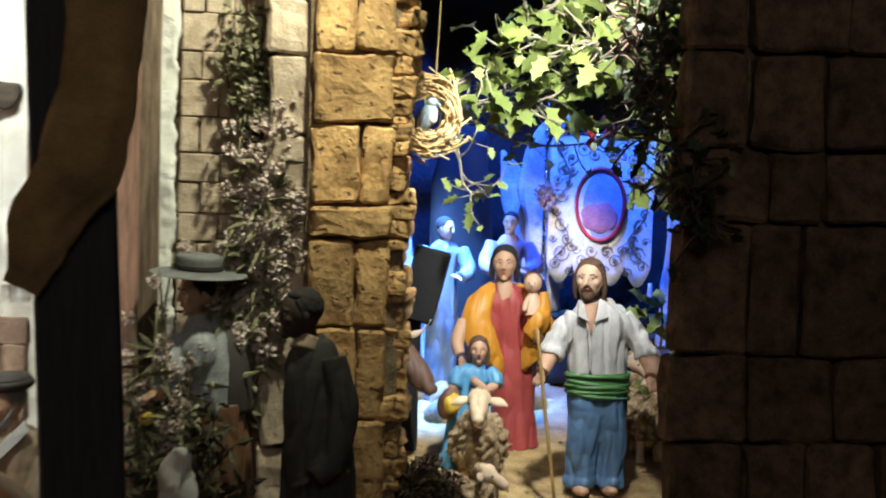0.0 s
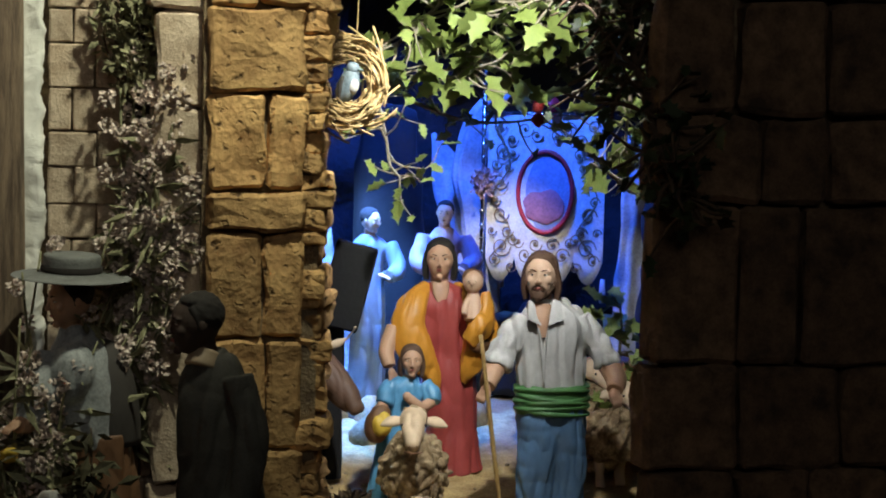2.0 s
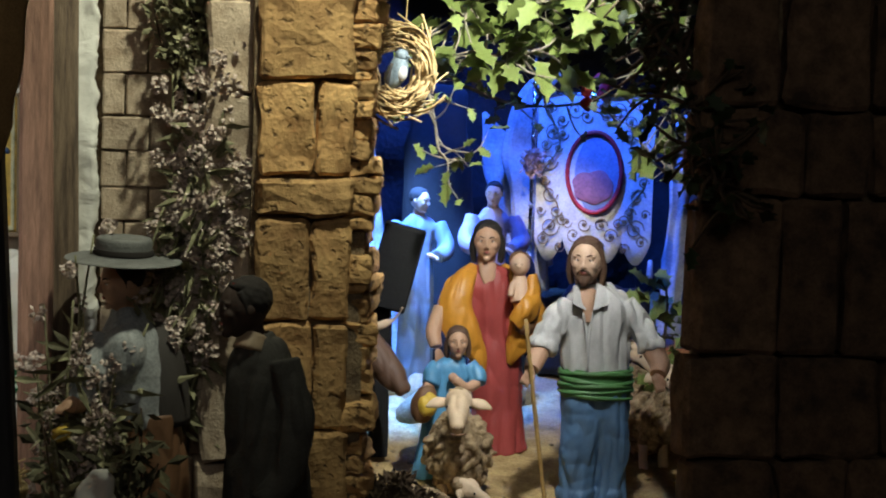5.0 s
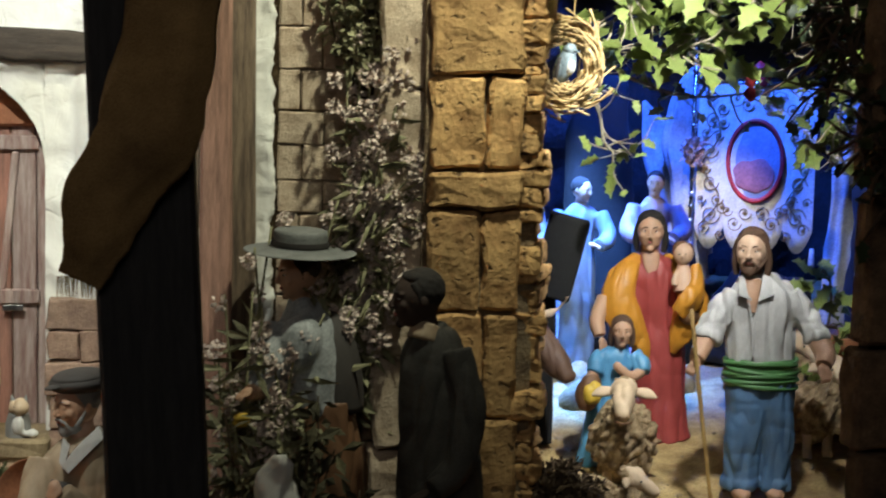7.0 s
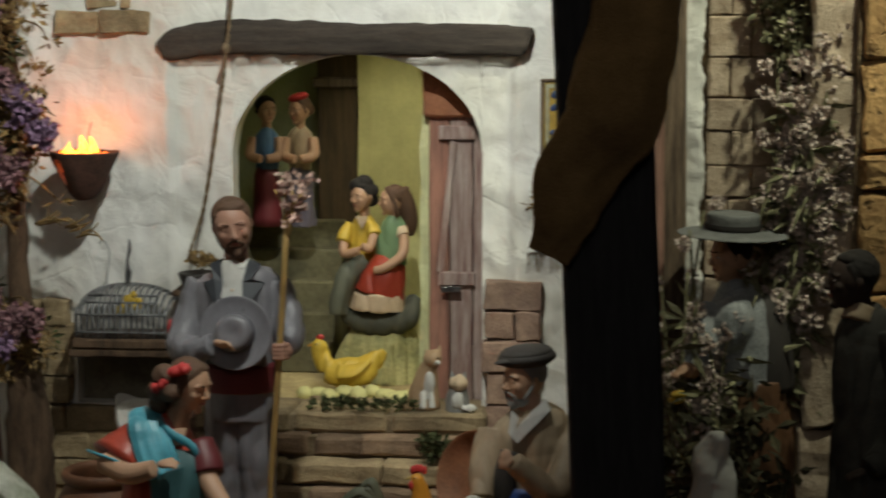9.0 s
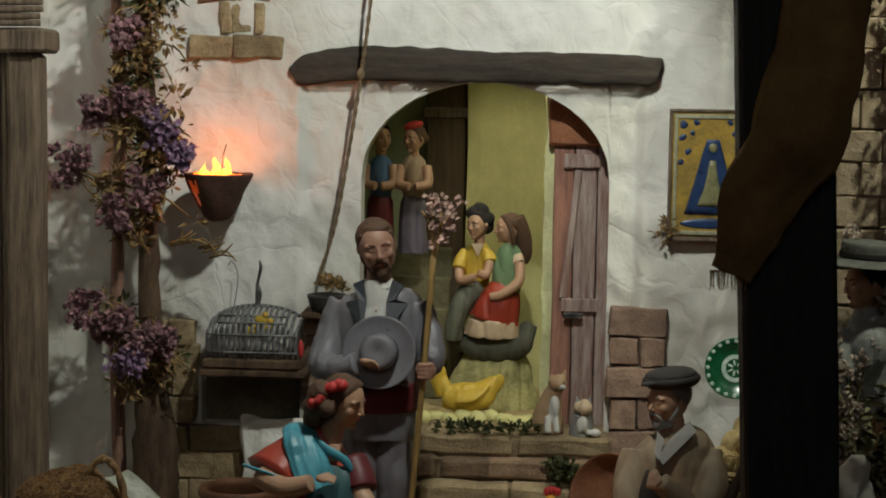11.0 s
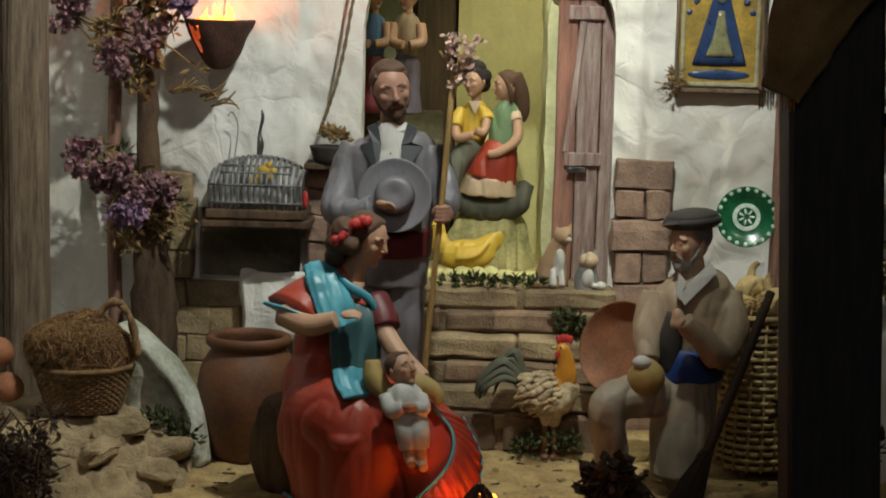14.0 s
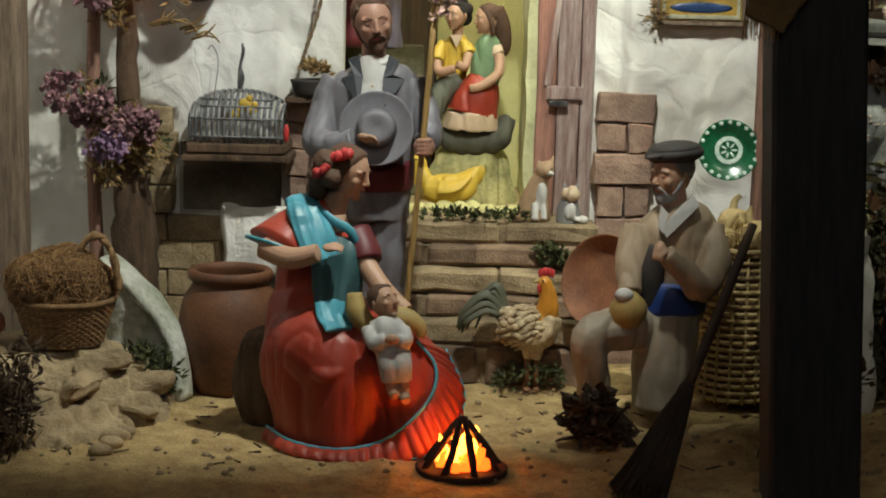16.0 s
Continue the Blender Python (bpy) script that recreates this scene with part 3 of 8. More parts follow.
# ---- cave behind ----
bm = bmesh.new()
NX, NZ = 70, 50
g = []
for i in range(NX + 1):
    a = math.pi * (1.06 - 1.12 * i / NX)
    col = []
    for k in range(NZ + 1):
        z = -0.01 + 1.06 * k / NZ
        r = 1 + 0.10 * noise.noise(Vector((math.cos(a) * 3, math.sin(a) * 3, z * 5))) + 0.05 * noise.noise(Vector((math.cos(a) * 9, math.sin(a) * 9, z * 14)))
        col.append(bm.verts.new((1.05 + 0.56 * math.cos(a) * r, 0.30 + 0.90 * max(math.sin(a), -0.1) * r, z)))
    g.append(col)
for i in range(NX):
    for k in range(NZ):
        bm.faces.new((g[i][k], g[i][k + 1], g[i + 1][k + 1], g[i + 1][k])).smooth = True
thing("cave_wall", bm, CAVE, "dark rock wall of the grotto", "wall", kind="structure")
slab("display_ceiling", (-0.95, -0.20, 1.0), (1.65, 1.35, 1.03), HALL, "black board over the display", "ceiling")
slab("display_side_west", (-0.95, 0.285, -0.05), (-0.42, 0.31, 1.0), HALL, "dark board beside the courtyard", "wall")

# ---- painted clay figurines: each is one mesh ----


def paint(name, c, rough=0.5, k=0.58, coat=0.0):
    return mat("paint_" + name, c, rough, tuple(v * (0.45 + 0.55 * k) for v in c), 34, 230, 0.45, coat=coat, dist=0.0016, grain=0.15, stretch=(1.3, 1.3, 0.7))


SKIN = paint("skin", (0.52, 0.31, 0.20), 0.5, 0.82)
TANSKIN = paint("tan_skin", (0.42, 0.23, 0.165), 0.5, 0.75)
SLATE = paint("slate", (0.045, 0.05, 0.06), 0.55)
SHIRT = paint("shirt_white", (0.58, 0.575, 0.56), 0.5, 0.35)
PALESKIN = paint("pale_skin", (0.64, 0.43, 0.30), 0.5, 0.85)
# nearly black: the shadow over the coated man is in this skin colour
SHADEDSKIN = paint("shaded_skin", (0.05, 0.03, 0.022), 0.8)
HAIR = paint("hair", (0.11, 0.058, 0.034), 0.75)
BLACKHAIR = paint("black_hair", (0.02, 0.016, 0.014), 0.85)
GREYHAIR = paint("grey_hair", (0.27, 0.27, 0.265), 0.7)
EYEWHITE = paint("eye_white", (0.72, 0.68, 0.60), 0.35, 0.9)
EYEDARK = paint("eye_dark", (0.015, 0.012, 0.012), 0.3)
LIP = paint("lip", (0.40, 0.13, 0.10))
WHITE = paint("white", (0.62, 0.61, 0.58), 0.5, 0.62)
GREY = paint("grey", (0.205, 0.198, 0.222), 0.45)
DARKGREY = paint("dark_grey", (0.075, 0.075, 0.095), 0.5)
RED = paint("red", (0.42, 0.055, 0.030), 0.42)
ROSE = paint("rose", (0.38, 0.065, 0.06), 0.45)
MAROON = paint("maroon", (0.14, 0.02, 0.025), 0.5)
CYAN = paint("cyan", (0.10, 0.42, 0.54), 0.42, 0.4)
TEAL = paint("teal", (0.05, 0.13, 0.14), 0.5)
BLUE = paint("blue", (0.02, 0.06, 0.26), 0.5)
SKYBLUE = paint("sky_blue", (0.12, 0.36, 0.62), 0.42)
DENIM = paint("denim", (0.10, 0.20, 0.36), 0.5)
ORANGE = paint("orange", (0.66, 0.29, 0.035), 0.42)
GREENP = paint("green", (0.08, 0.21, 0.07), 0.5)
SAGE = paint("sage", (0.20, 0.32, 0.17), 0.5)
YELLOWP = paint("yellow", (0.68, 0.46, 0.06), 0.5)
TAN = paint("tan", (0.40, 0.30, 0.20), 0.55)
TROUSER = paint("trouser", (0.36, 0.30, 0.22), 0.55)
OCHRE = paint("ochre", (0.42, 0.30, 0.10), 0.6)
CREAM = paint("cream", (0.66, 0.50, 0.34), 0.55)
BROWN = paint("brown", (0.20, 0.10, 0.05), 0.6)
CHAR = paint("charcoal", (0.055, 0.048, 0.044), 0.7)
FLOWERRED = paint("flower_red", (0.60, 0.05, 0.05), 0.5)
WOOL = mat("wool", (0.46, 0.34, 0.20), 0.9, (0.13, 0.08, 0.04), 90, 500, 0.9, dist=0.004)


FINE = (SKIN, TANSKIN, PALESKIN, SHADEDSKIN, HAIR, BLACKHAIR, GREYHAIR)
CRISP = (EYEWHITE, EYEDARK, LIP, GREENP, MAROON, FLOWERRED, BLUE, CHAR, OCHRE)


def fuse(src, bm, voxel, smooth, fold, index, seed):
    """Models the overlapping bodies of src into one skin, with creases as in modelled cloth, and adds it to bm."""
    bmesh.ops.recalc_face_normals(src, faces=src.faces[:])
    me = bpy.data.meshes.new("clay")
    src.to_mesh(me)
    src.free()
    ob = bpy.data.objects.new("clay", me)
    scene.collection.objects.link(ob)
    r = ob.modifiers.new("remesh", "REMESH")
    r.mode, r.voxel_size = "VOXEL", voxel
    s = ob.modifiers.new("smooth", "SMOOTH")
    s.factor, s.iterations = 0.5, smooth
    got = bpy.data.meshes.new_from_object(ob.evaluated_get(bpy.context.evaluated_depsgraph_get()))
    vs = []
    for v in got.vertices:
        p = v.co
        if fold < 0:
            p = p - v.normal * fold * (min(abs(noise.noise(p * 105)) * 3.2, 1) - 0.7)
        elif fold:
            w = noise.noise(Vector((p.x * 62 + seed, p.y * 62, p.z * 17)))
            h = noise.noise(Vector((p.x * 21 - seed, p.y * 21, p.z * 48 + 5)))
            p = p + v.normal * fold * (min(abs(w) * 2.6, 1) - 0.75 + 0.22 * min(abs(h) * 3, 1))
        vs.append(bm.verts.new(p))
    for f in got.polygons:
        g = bm.faces.new([vs[i] for i in f.vertices])
        g.material_index, g.smooth = index, True
    bpy.data.objects.remove(ob)
    bpy.data.meshes.remove(me)
    bpy.data.meshes.remove(got)


class Fig:
    """Collects painted bodies, in the display's own metres, into one mesh."""

    def __init__(self, at):
        self.bm, self.mats, self.at, self.local = bmesh.new(), [], Vector(at), None
        self.soft, self.fold = {}, 1.0

    def m(self):
        home = Matrix.Translation(-self.at)
        return home @ self.local if self.local else home

    def i(self, material):
        if material not in self.mats:
            self.mats.append(material)
        return self.mats.index(material)

    def into(self, material, size, raw=False):
        """The mesh that a body joins: thick ones of one paint are modelled into each other."""
        size *= self.local.to_scale()[0] if self.local else 1
        if raw or material in CRISP or size < (0.0012 if material in FINE else 0.0032):
            return self.bm
        return self.soft.setdefault(material, bmesh.new())

    def tube(self, material, *pts, seg=14, n=5, raw=False, **k):
        size = max(min(q[3], q[4] if len(q) > 4 else q[3]) for q in pts)
        tube(self.into(material, size, raw), pts, seg, n, index=self.i(material), matrix=self.m(), **k)

    def ball(self, material, at, r, raw=False, **k):
        ball(self.into(material, r if isinstance(r, (int, float)) else min(r), raw), at, r, index=self.i(material), matrix=self.m(), **k)

    def lathe(self, material, profile, at=(0, 0, 0), **k):
        lathe(self.bm, profile, at, index=self.i(material), matrix=self.m(), **k)

    def body(self, material, *pts, seg=36, pleats=0, depth=0.0, n=5, phase=0.0, raw=False):
        """Upright body: rows of x, y, z, half width, half depth."""
        tube(self.into(material, max(min(q[3:5]) for q in pts), raw), pts, seg, n, side=(1, 0, 0), pleats=pleats, depth=depth, index=self.i(material), matrix=self.m(), phase=phase)

    def flounce(self, material, upper, lower, pleats, depth):
        """A gathered frill between two lines, thicker than a sheet, falling in pleats."""
        a, b = catmull(upper, 26), catmull(lower, 26)
        m, index, rows = self.m(), self.i(material), []
        n, across = len(a), 7
        for i in range(n):
            p, q = Vector(a[i]), Vector(b[i])
            along = Vector(a[min(i + 1, n - 1)]) - Vector(a[max(i - 1, 0)])
            out = along.cross(q - p).normalized()
            if out.y > 0:
                out = -out
            w = abs(math.sin(math.pi * pleats * i / n + 0.5 * math.sin(i * 0.11)))
            row = []
            for k in range(across):
                f = k / (across - 1)
                lift = depth * (0.25 + 0.75 * f) * (w ** 0.6 - 0.45) + 0.002 * math.sin(math.pi * f)
                row.append(p.lerp(q, f) + out * lift)
            row += [c - out * 0.004 for c in reversed(row)]
            rows.append([self.bm.verts.new(m @ c) for c in row])
        for r0, r1 in zip(rows, rows[1:]):
            for k in range(2 * across):
                j = (k + 1) % (2 * across)
                g = self.bm.faces.new((r0[k], r0[j], r1[j], r1[k]))
                g.material_index, g.smooth = index, True
        for r in (rows[0], rows[-1]):
            self.bm.faces.new(r).material_index = index

    def plate(self, material, rim, thick):
        """A flat piece of cloth with its own outline, thick along y."""
        m, index = self.m(), self.i(material)
        a = [self.bm.verts.new(m @ Vector(q)) for q in rim]
        b = [self.bm.verts.new(m @ (Vector(q) + Vector((0, thick, 0)))) for q in rim]
        fs = [self.bm.faces.new(a), self.bm.faces.new(b[::-1])]
        fs += [self.bm.faces.new((a[i], b[i], b[(i + 1) % len(a)], a[(i + 1) % len(a)])) for i in range(len(a))]
        for g in fs:
            g.material_index = index

    def head(self, at, s, turn=0, nod=0, skin=None, hair=None, style="short", beard=None, open_eyes=True, lean=0):
        """A head of half height s that faces -y before it is turned."""
        skin, hair = skin or SKIN, hair or HAIR
        self.local = pose(*at, 0, lean, 0) @ pose(0, 0, 0, nod, 0, turn) @ Matrix.Diagonal((s, s, s, 1))
        self.ball(skin, (0, 0.02, 0.10), (0.70, 0.82, 0.88), seg=26)
        self.ball(skin, (0, -0.24, -0.18), (0.585, 0.57, 0.78), seg=26)
        self.ball(skin, (0, -0.62, -0.80), (0.19, 0.17, 0.15), seg=12)
        self.tube(skin, (0, -0.76, 0.24, 0.06), (0, -0.85, 0.02, 0.072), (0, -0.935, -0.15, 0.095), (0, -0.83, -0.21, 0.06), seg=10, n=3)
        for d in (-1, 1):
            self.ball(skin, (d * 0.085, -0.86, -0.185), (0.065, 0.08, 0.055), seg=8)
            self.ball(skin, (d * 0.34, -0.56, -0.12), (0.22, 0.20, 0.22), seg=12)
            self.ball(skin, (d * 0.27, -0.63, 0.27), (0.24, 0.13, 0.08), seg=12)
            self.tube(hair, (d * 0.12, -0.775, 0.27, 0.018, 0.03), (d * 0.28, -0.752, 0.33, 0.020, 0.034), (d * 0.46, -0.62, 0.27, 0.012, 0.02), seg=6, n=3)
            if open_eyes:
                self.ball(EYEWHITE, (d * 0.265, -0.672, 0.11), (0.115, 0.075, 0.052), seg=10)
                self.ball(EYEDARK, (d * 0.265, -0.724, 0.11), (0.054, 0.034, 0.050), seg=8)
            self.ball(skin, (d * 0.265, -0.660, 0.155 if open_eyes else 0.115), (0.135, 0.090, 0.040 if open_eyes else 0.075), seg=10)
            self.tube(EYEDARK, (d * 0.15, -0.722, 0.125 if open_eyes else 0.07, 0.012), (d * 0.27, -0.742, 0.152 if open_eyes else 0.055, 0.014), (d * 0.40, -0.662, 0.118 if open_eyes else 0.07, 0.010), seg=6, n=3)
            self.ball(skin, (d * 0.70, 0.06, 0.0), (0.07, 0.14, 0.20), seg=8)
        self.ball(LIP, (0, -0.795, -0.425), (0.155, 0.06, 0.032), seg=10)
        self.ball(LIP, (0, -0.780, -0.480), (0.125, 0.06, 0.036), seg=10)
        if beard:
            self.ball(beard, (0, -0.34, -0.72), (0.47, 0.46, 0.30), seg=18, rough=0.10, freq=500)
            self.ball(beard, (0, -0.60, -0.84), (0.25, 0.22, 0.24), seg=12, rough=0.10, freq=500)
            for d in (-1, 1):
                self.tube(beard, (d * 0.02, -0.845, -0.325, 0.05), (d * 0.16, -0.815, -0.36, 0.058), (d * 0.29, -0.70, -0.52, 0.06), (d * 0.27, -0.66, -0.66, 0.08), seg=8, n=3)
                self.tube(beard, (d * 0.64, 0.0, 0.02, 0.07), (d * 0.585, -0.20, -0.35, 0.09), (d * 0.42, -0.36, -0.62, 0.12), seg=8, n=3)
        if style:
            self.ball(hair, (0, 0.20, 0.31), (0.745, 0.80, 0.77), seg=36, rough=0.06, freq=600)
            self.ball(hair, (0.06, -0.12, 0.78), (0.52, 0.38, 0.22), seg=20, rough=0.08, freq=500)
            for d in (-1, 1):
                self.tube(hair, (d * 0.50, -0.24, 0.62, 0.12, 0.10), (d * 0.60, -0.14, 0.36, 0.11, 0.10), (d * 0.655, -0.06, 0.08, 0.07), (d * 0.66, -0.06, -0.14, 0.045), seg=12, n=4)
                if style not in ("short", "cap"):
                    self.tube(hair, (d * 0.03, -0.30, 0.90, 0.10, 0.08), (d * 0.36, -0.34, 0.74, 0.12, 0.09), (d * 0.62, -0.20, 0.28, 0.12, 0.10), (d * 0.70, 0.00, -0.20, 0.12, 0.10), seg=12, n=4)
        if style in ("bun", "long"):
            self.ball(hair, (0, 0.06, 0.50), (0.72, 0.64, 0.54), seg=30, rough=0.06, freq=600)
        if style in ("long", "mane"):
            for d in (-1, 1):
                self.tube(hair, (d * 0.50, -0.18, 0.62, 0.16, 0.14), (d * 0.69, -0.04, 0.10, 0.15, 0.18), (d * 0.73, 0.08, -0.55, 0.16, 0.22), (d * 0.66, 0.14, -1.10, 0.12, 0.18), seg=12, n=4, pleats=5, depth=0.10)
            self.tube(hair, (0, 0.55, 0.3, 0.60, 0.32), (0, 0.60, -0.4, 0.66, 0.34), (0, 0.52, -1.10, 0.46, 0.22), seg=18, n=4, pleats=9, depth=0.05)
        if style == "bun":
            self.ball(hair, (0, 0.95, -0.05), (0.46, 0.42, 0.46), seg=14, rough=0.1, freq=400)
        self.local = None

    def hand(self, at, s, turn=(0, 0, 0), skin=None):
        """A half-closed hand, fingers along -y."""
        skin = skin or SKIN
        self.local = pose(*at, *turn) @ Matrix.Diagonal((s, s, s, 1))
        self.ball(skin, (0, 0, 0), (0.62, 0.75, 0.36), seg=12)
        for k in range(4):
            x = -0.45 + 0.3 * k
            self.tube(skin, (x, -0.45, 0.08, 0.17), (x, -1.0, 0.04, 0.155), (x, -1.35, -0.22, 0.12), seg=8, n=3)
        self.tube(skin, (0.55, 0.1, 0, 0.18), (0.80, -0.45, 0.05, 0.15), (0.66, -0.8, 0.0, 0.11), seg=8, n=3)
        self.local = None

    def done(self, name, label, category="figurine", group=""):
        for k, (material, bm) in enumerate(self.soft.items()):
            fine = material in FINE
            fuse(bm, self.bm, 0.00082 if fine else 0.00130, 2, 0.0 if fine else -0.0024 if material is WOOL else 0.0021 * self.fold, self.i(material), 3.7 * k + 10 * self.at.x)
        return thing(name, self.bm, self.mats, label, category, self.at, group)


# grey-suited man with his hat held to his chest
f = Fig((-0.064, 0.088, 0.0))
for x in (-0.079, -0.050):
    f.tube(GREY, (x * 0.97 - 0.002, 0.09, 0.178, 0.0185), (x, 0.088, 0.13, 0.0175), (x, 0.09, 0.08, 0.0155), (x - 0.0005, 0.092, 0.008, 0.0155), seg=18, pleats=5, depth=0.035)
    f.ball(BLACKHAIR, (x, 0.080, 0.007), (0.011, 0.021, 0.008))
f.body(GREY, (-0.064, 0.09, 0.160, 0.0335, 0.024), (-0.064, 0.09, 0.19, 0.0335, 0.025), (-0.064, 0.088, 0.235, 0.0375, 0.0265), (-0.064, 0.088, 0.268, 0.0415, 0.0265), (-0.064, 0.088, 0.286, 0.037, 0.022),
       (-0.065, 0.088, 0.297, 0.018, 0.015), (-0.065, 0.088, 0.301, 0.012, 0.012))
f.body(MAROON, (-0.064, 0.0895, 0.186, 0.0345, 0.0262), (-0.064, 0.0895, 0.196, 0.0362, 0.0278), (-0.064, 0.0895, 0.209, 0.0362, 0.0278), (-0.064, 0.089, 0.214, 0.0355, 0.0262), pleats=3, depth=0.012)
f.body(WHITE, (-0.0645, 0.068, 0.232, 0.008, 0.005), (-0.0645, 0.0655, 0.262, 0.0125, 0.0055), (-0.065, 0.0685, 0.284, 0.0135, 0.006), (-0.065, 0.076, 0.301, 0.0125, 0.010), seg=18)
for k in range(3):
    f.ball(CREAM, (-0.0645, 0.0596 + 0.0012 * k, 0.262 + 0.0085 * k), 0.0014, seg=8)
for d in (-1, 1):
    f.plate(SLATE, [(-0.0645 + d * x, 0.0540 + 0.0004 * (1000 * (z - 0.262)) + 9 * x * x * (x > 0.018), z) for x, z in ((0.013, 0.3045), (0.0225, 0.3000), (0.0165, 0.2885), (0.0275, 0.2845), (0.0110, 0.2610), (0.0085, 0.2860))], 0.007)
    f.tube(WHITE, (-0.065 + d * 0.004, 0.0690, 0.2975, 0.002), (-0.065 + d * 0.009, 0.0715, 0.299, 0.0035, 0.002), (-0.065 + d * 0.012, 0.082, 0.303, 0.002), seg=8)
f.tube(TANSKIN, (-0.065, 0.088, 0.292, 0.0115), (-0.0655, 0.084, 0.318, 0.0105))
f.head((-0.0665, 0.076, 0.3335), 0.0236, 12, 14, beard=HAIR, open_eyes=False, skin=TANSKIN, lean=-9)
f.tube(GREY, (-0.098, 0.088, 0.283, 0.012), (-0.107, 0.084, 0.254, 0.0145), (-0.1115, 0.070, 0.230, 0.0145), (-0.098, 0.055, 0.2265, 0.0125), (-0.079, 0.047, 0.233, 0.0105), seg=16, pleats=4, depth=0.04)
f.tube(GREY, (-0.030, 0.088, 0.283, 0.012), (-0.021, 0.084, 0.256, 0.0145), (-0.0165, 0.070, 0.236, 0.014), (-0.0185, 0.058, 0.231, 0.0105), seg=16, pleats=4, depth=0.04)
f.local = pose(-0.060, 0.052, 0.243, 80, 8, 0)
f.lathe(GREY, [(0.0005, 0.015), (0.011, 0.0165), (0.0155, 0.013), (0.0170, 0.002), (0.0185, 0.0005), (0.026, 0.0012), (0.0315, 0.0028), (0.0318, 0.0012), (0.026, -0.0012), (0.004, -0.0015)], seg=40)
f.lathe(DARKGREY, [(0.0165, 0.0015), (0.0176, 0.0022), (0.0168, 0.006), (0.016, 0.0062)], seg=36)
f.local = None
f.hand((-0.069, 0.0335, 0.2365), 0.0092, (10, 35, 80))
f.ball(TANSKIN, (-0.0185, 0.0475, 0.2290), (0.0095, 0.0085, 0.0085), seg=14)
for k in range(4):
    f.tube(TANSKIN, (-0.0125, 0.048, 0.2345 - 0.0036 * k, 0.0021), (-0.0160, 0.0385, 0.2350 - 0.0036 * k, 0.0022), (-0.0250, 0.0395, 0.2345 - 0.0036 * k, 0.0020), seg=8, n=3)
f.done("man_figurine", "painted clay man in a grey suit with hat held at chest")

# flowering staff in his hand
DRYSTEM = mat("dry_stem", (0.46, 0.30, 0.10), 0.7, (0.30, 0.18, 0.06), 60, 400, 0.4, stretch=(5, 5, 0.6))
BLOSSOM = mat("dry_blossom", (0.60, 0.42, 0.36), 0.85, (0.34, 0.20, 0.16), 120, 500, 0.4, vary=0.3, island=True)
random.seed(3)
staff = base("flowering_staff", "straw-coloured staff topped with small dried pink blossoms", "staff", (-0.036, 0.046, 0.0))
bm = bmesh.new()
tube(bm, [(0, 0, 0.0, 0.0024), (0.006, -0.001, 0.10, 0.0026), (0.016, -0.002, 0.228, 0.0027), (0.0235, -0.002, 0.335, 0.0026)], 10, 5)
for k in range(4):
    tube(bm, [(0.0235, -0.002, 0.325, 0.0016), (0.0235 + rnd(-0.004, 0.006), rnd(-0.005, 0.004), 0.345, 0.0013), (0.0235 + rnd(-0.012, 0.016), rnd(-0.008, 0.008), 0.368, 0.0009)], 6, 3)
part("rod", bm, DRYSTEM, staff)
bm = bmesh.new()
for k in range(70):
    a, h = rnd(0, 6.28), rnd(0, 1)
    r = 0.004 + 0.016 * h * rnd(0.4, 1)
    c = Vector((0.0265 + r * math.cos(a) + 0.006 * h, -0.002 + 0.6 * r * math.sin(a), 0.338 + 0.043 * h))
    for j in range(4):
        d = Vector((rnd(-1, 1), rnd(-1, 1), rnd(-0.3, 1))).normalized() * 0.0058
        s = d.orthogonal().normalized() * 0.0026
        bm.faces.new([bm.verts.new(c + q) for q in (d * 0.1 - s * 0.3, d * 0.6 - s, d, d * 0.6 + s)])
part("blossoms", bm, BLOSSOM, staff)

# seated woman with a child on her lap
f = Fig((-0.066, -0.045, 0.0))
f.fold = 0.5
f.body(RED, (-0.077, -0.058, 0.000, 0.056, 0.052), (-0.080, -0.058, 0.030, 0.056, 0.052), (-0.087, -0.056, 0.060, 0.058, 0.051), (-0.096, -0.052, 0.084, 0.054, 0.045), (-0.104, -0.045, 0.103, 0.040, 0.034), (-0.105, -0.041, 0.116, 0.033, 0.028), seg=80, pleats=9, depth=0.02)
f.tube(RED, (-0.118, -0.055, 0.076, 0.034), (-0.096, -0.072, 0.076, 0.037), (-0.080, -0.078, 0.058, 0.038), (-0.077, -0.078, 0.030, 0.038), (-0.077, -0.076, 0.000, 0.038), seg=30, n=8)
f.tube(RED, (-0.080, -0.062, 0.084, 0.030), (-0.052, -0.072, 0.076, 0.034), (-0.030, -0.074, 0.060, 0.035), (-0.017, -0.074, 0.040, 0.035), (-0.011, -0.074, 0.006, 0.036), seg=30)
f.tube(RED, (-0.100, -0.104, 0.072, 0.004), (-0.088, -0.111, 0.0655, 0.008, 0.006), (-0.072, -0.111, 0.068, 0.004), seg=16)
TRIM = [(-0.138, -0.072, 0.011), (-0.114, -0.105, 0.008), (-0.078, -0.121, 0.007), (-0.045, -0.120, 0.013), (-0.019, -0.117, 0.031), (-0.003, -0.109, 0.052), (-0.002, -0.099, 0.072), (-0.017, -0.095, 0.090)]
HEM = [(-0.142, -0.070, 0.000), (-0.117, -0.113, 0.000), (-0.078, -0.133, 0.000), (-0.041, -0.133, 0.000), (-0.006, -0.124, 0.005), (0.014, -0.107, 0.023), (0.021, -0.086, 0.046), (0.005, -0.076, 0.079)]
f.flounce(RED, TRIM, HEM, 25, 0.0042)
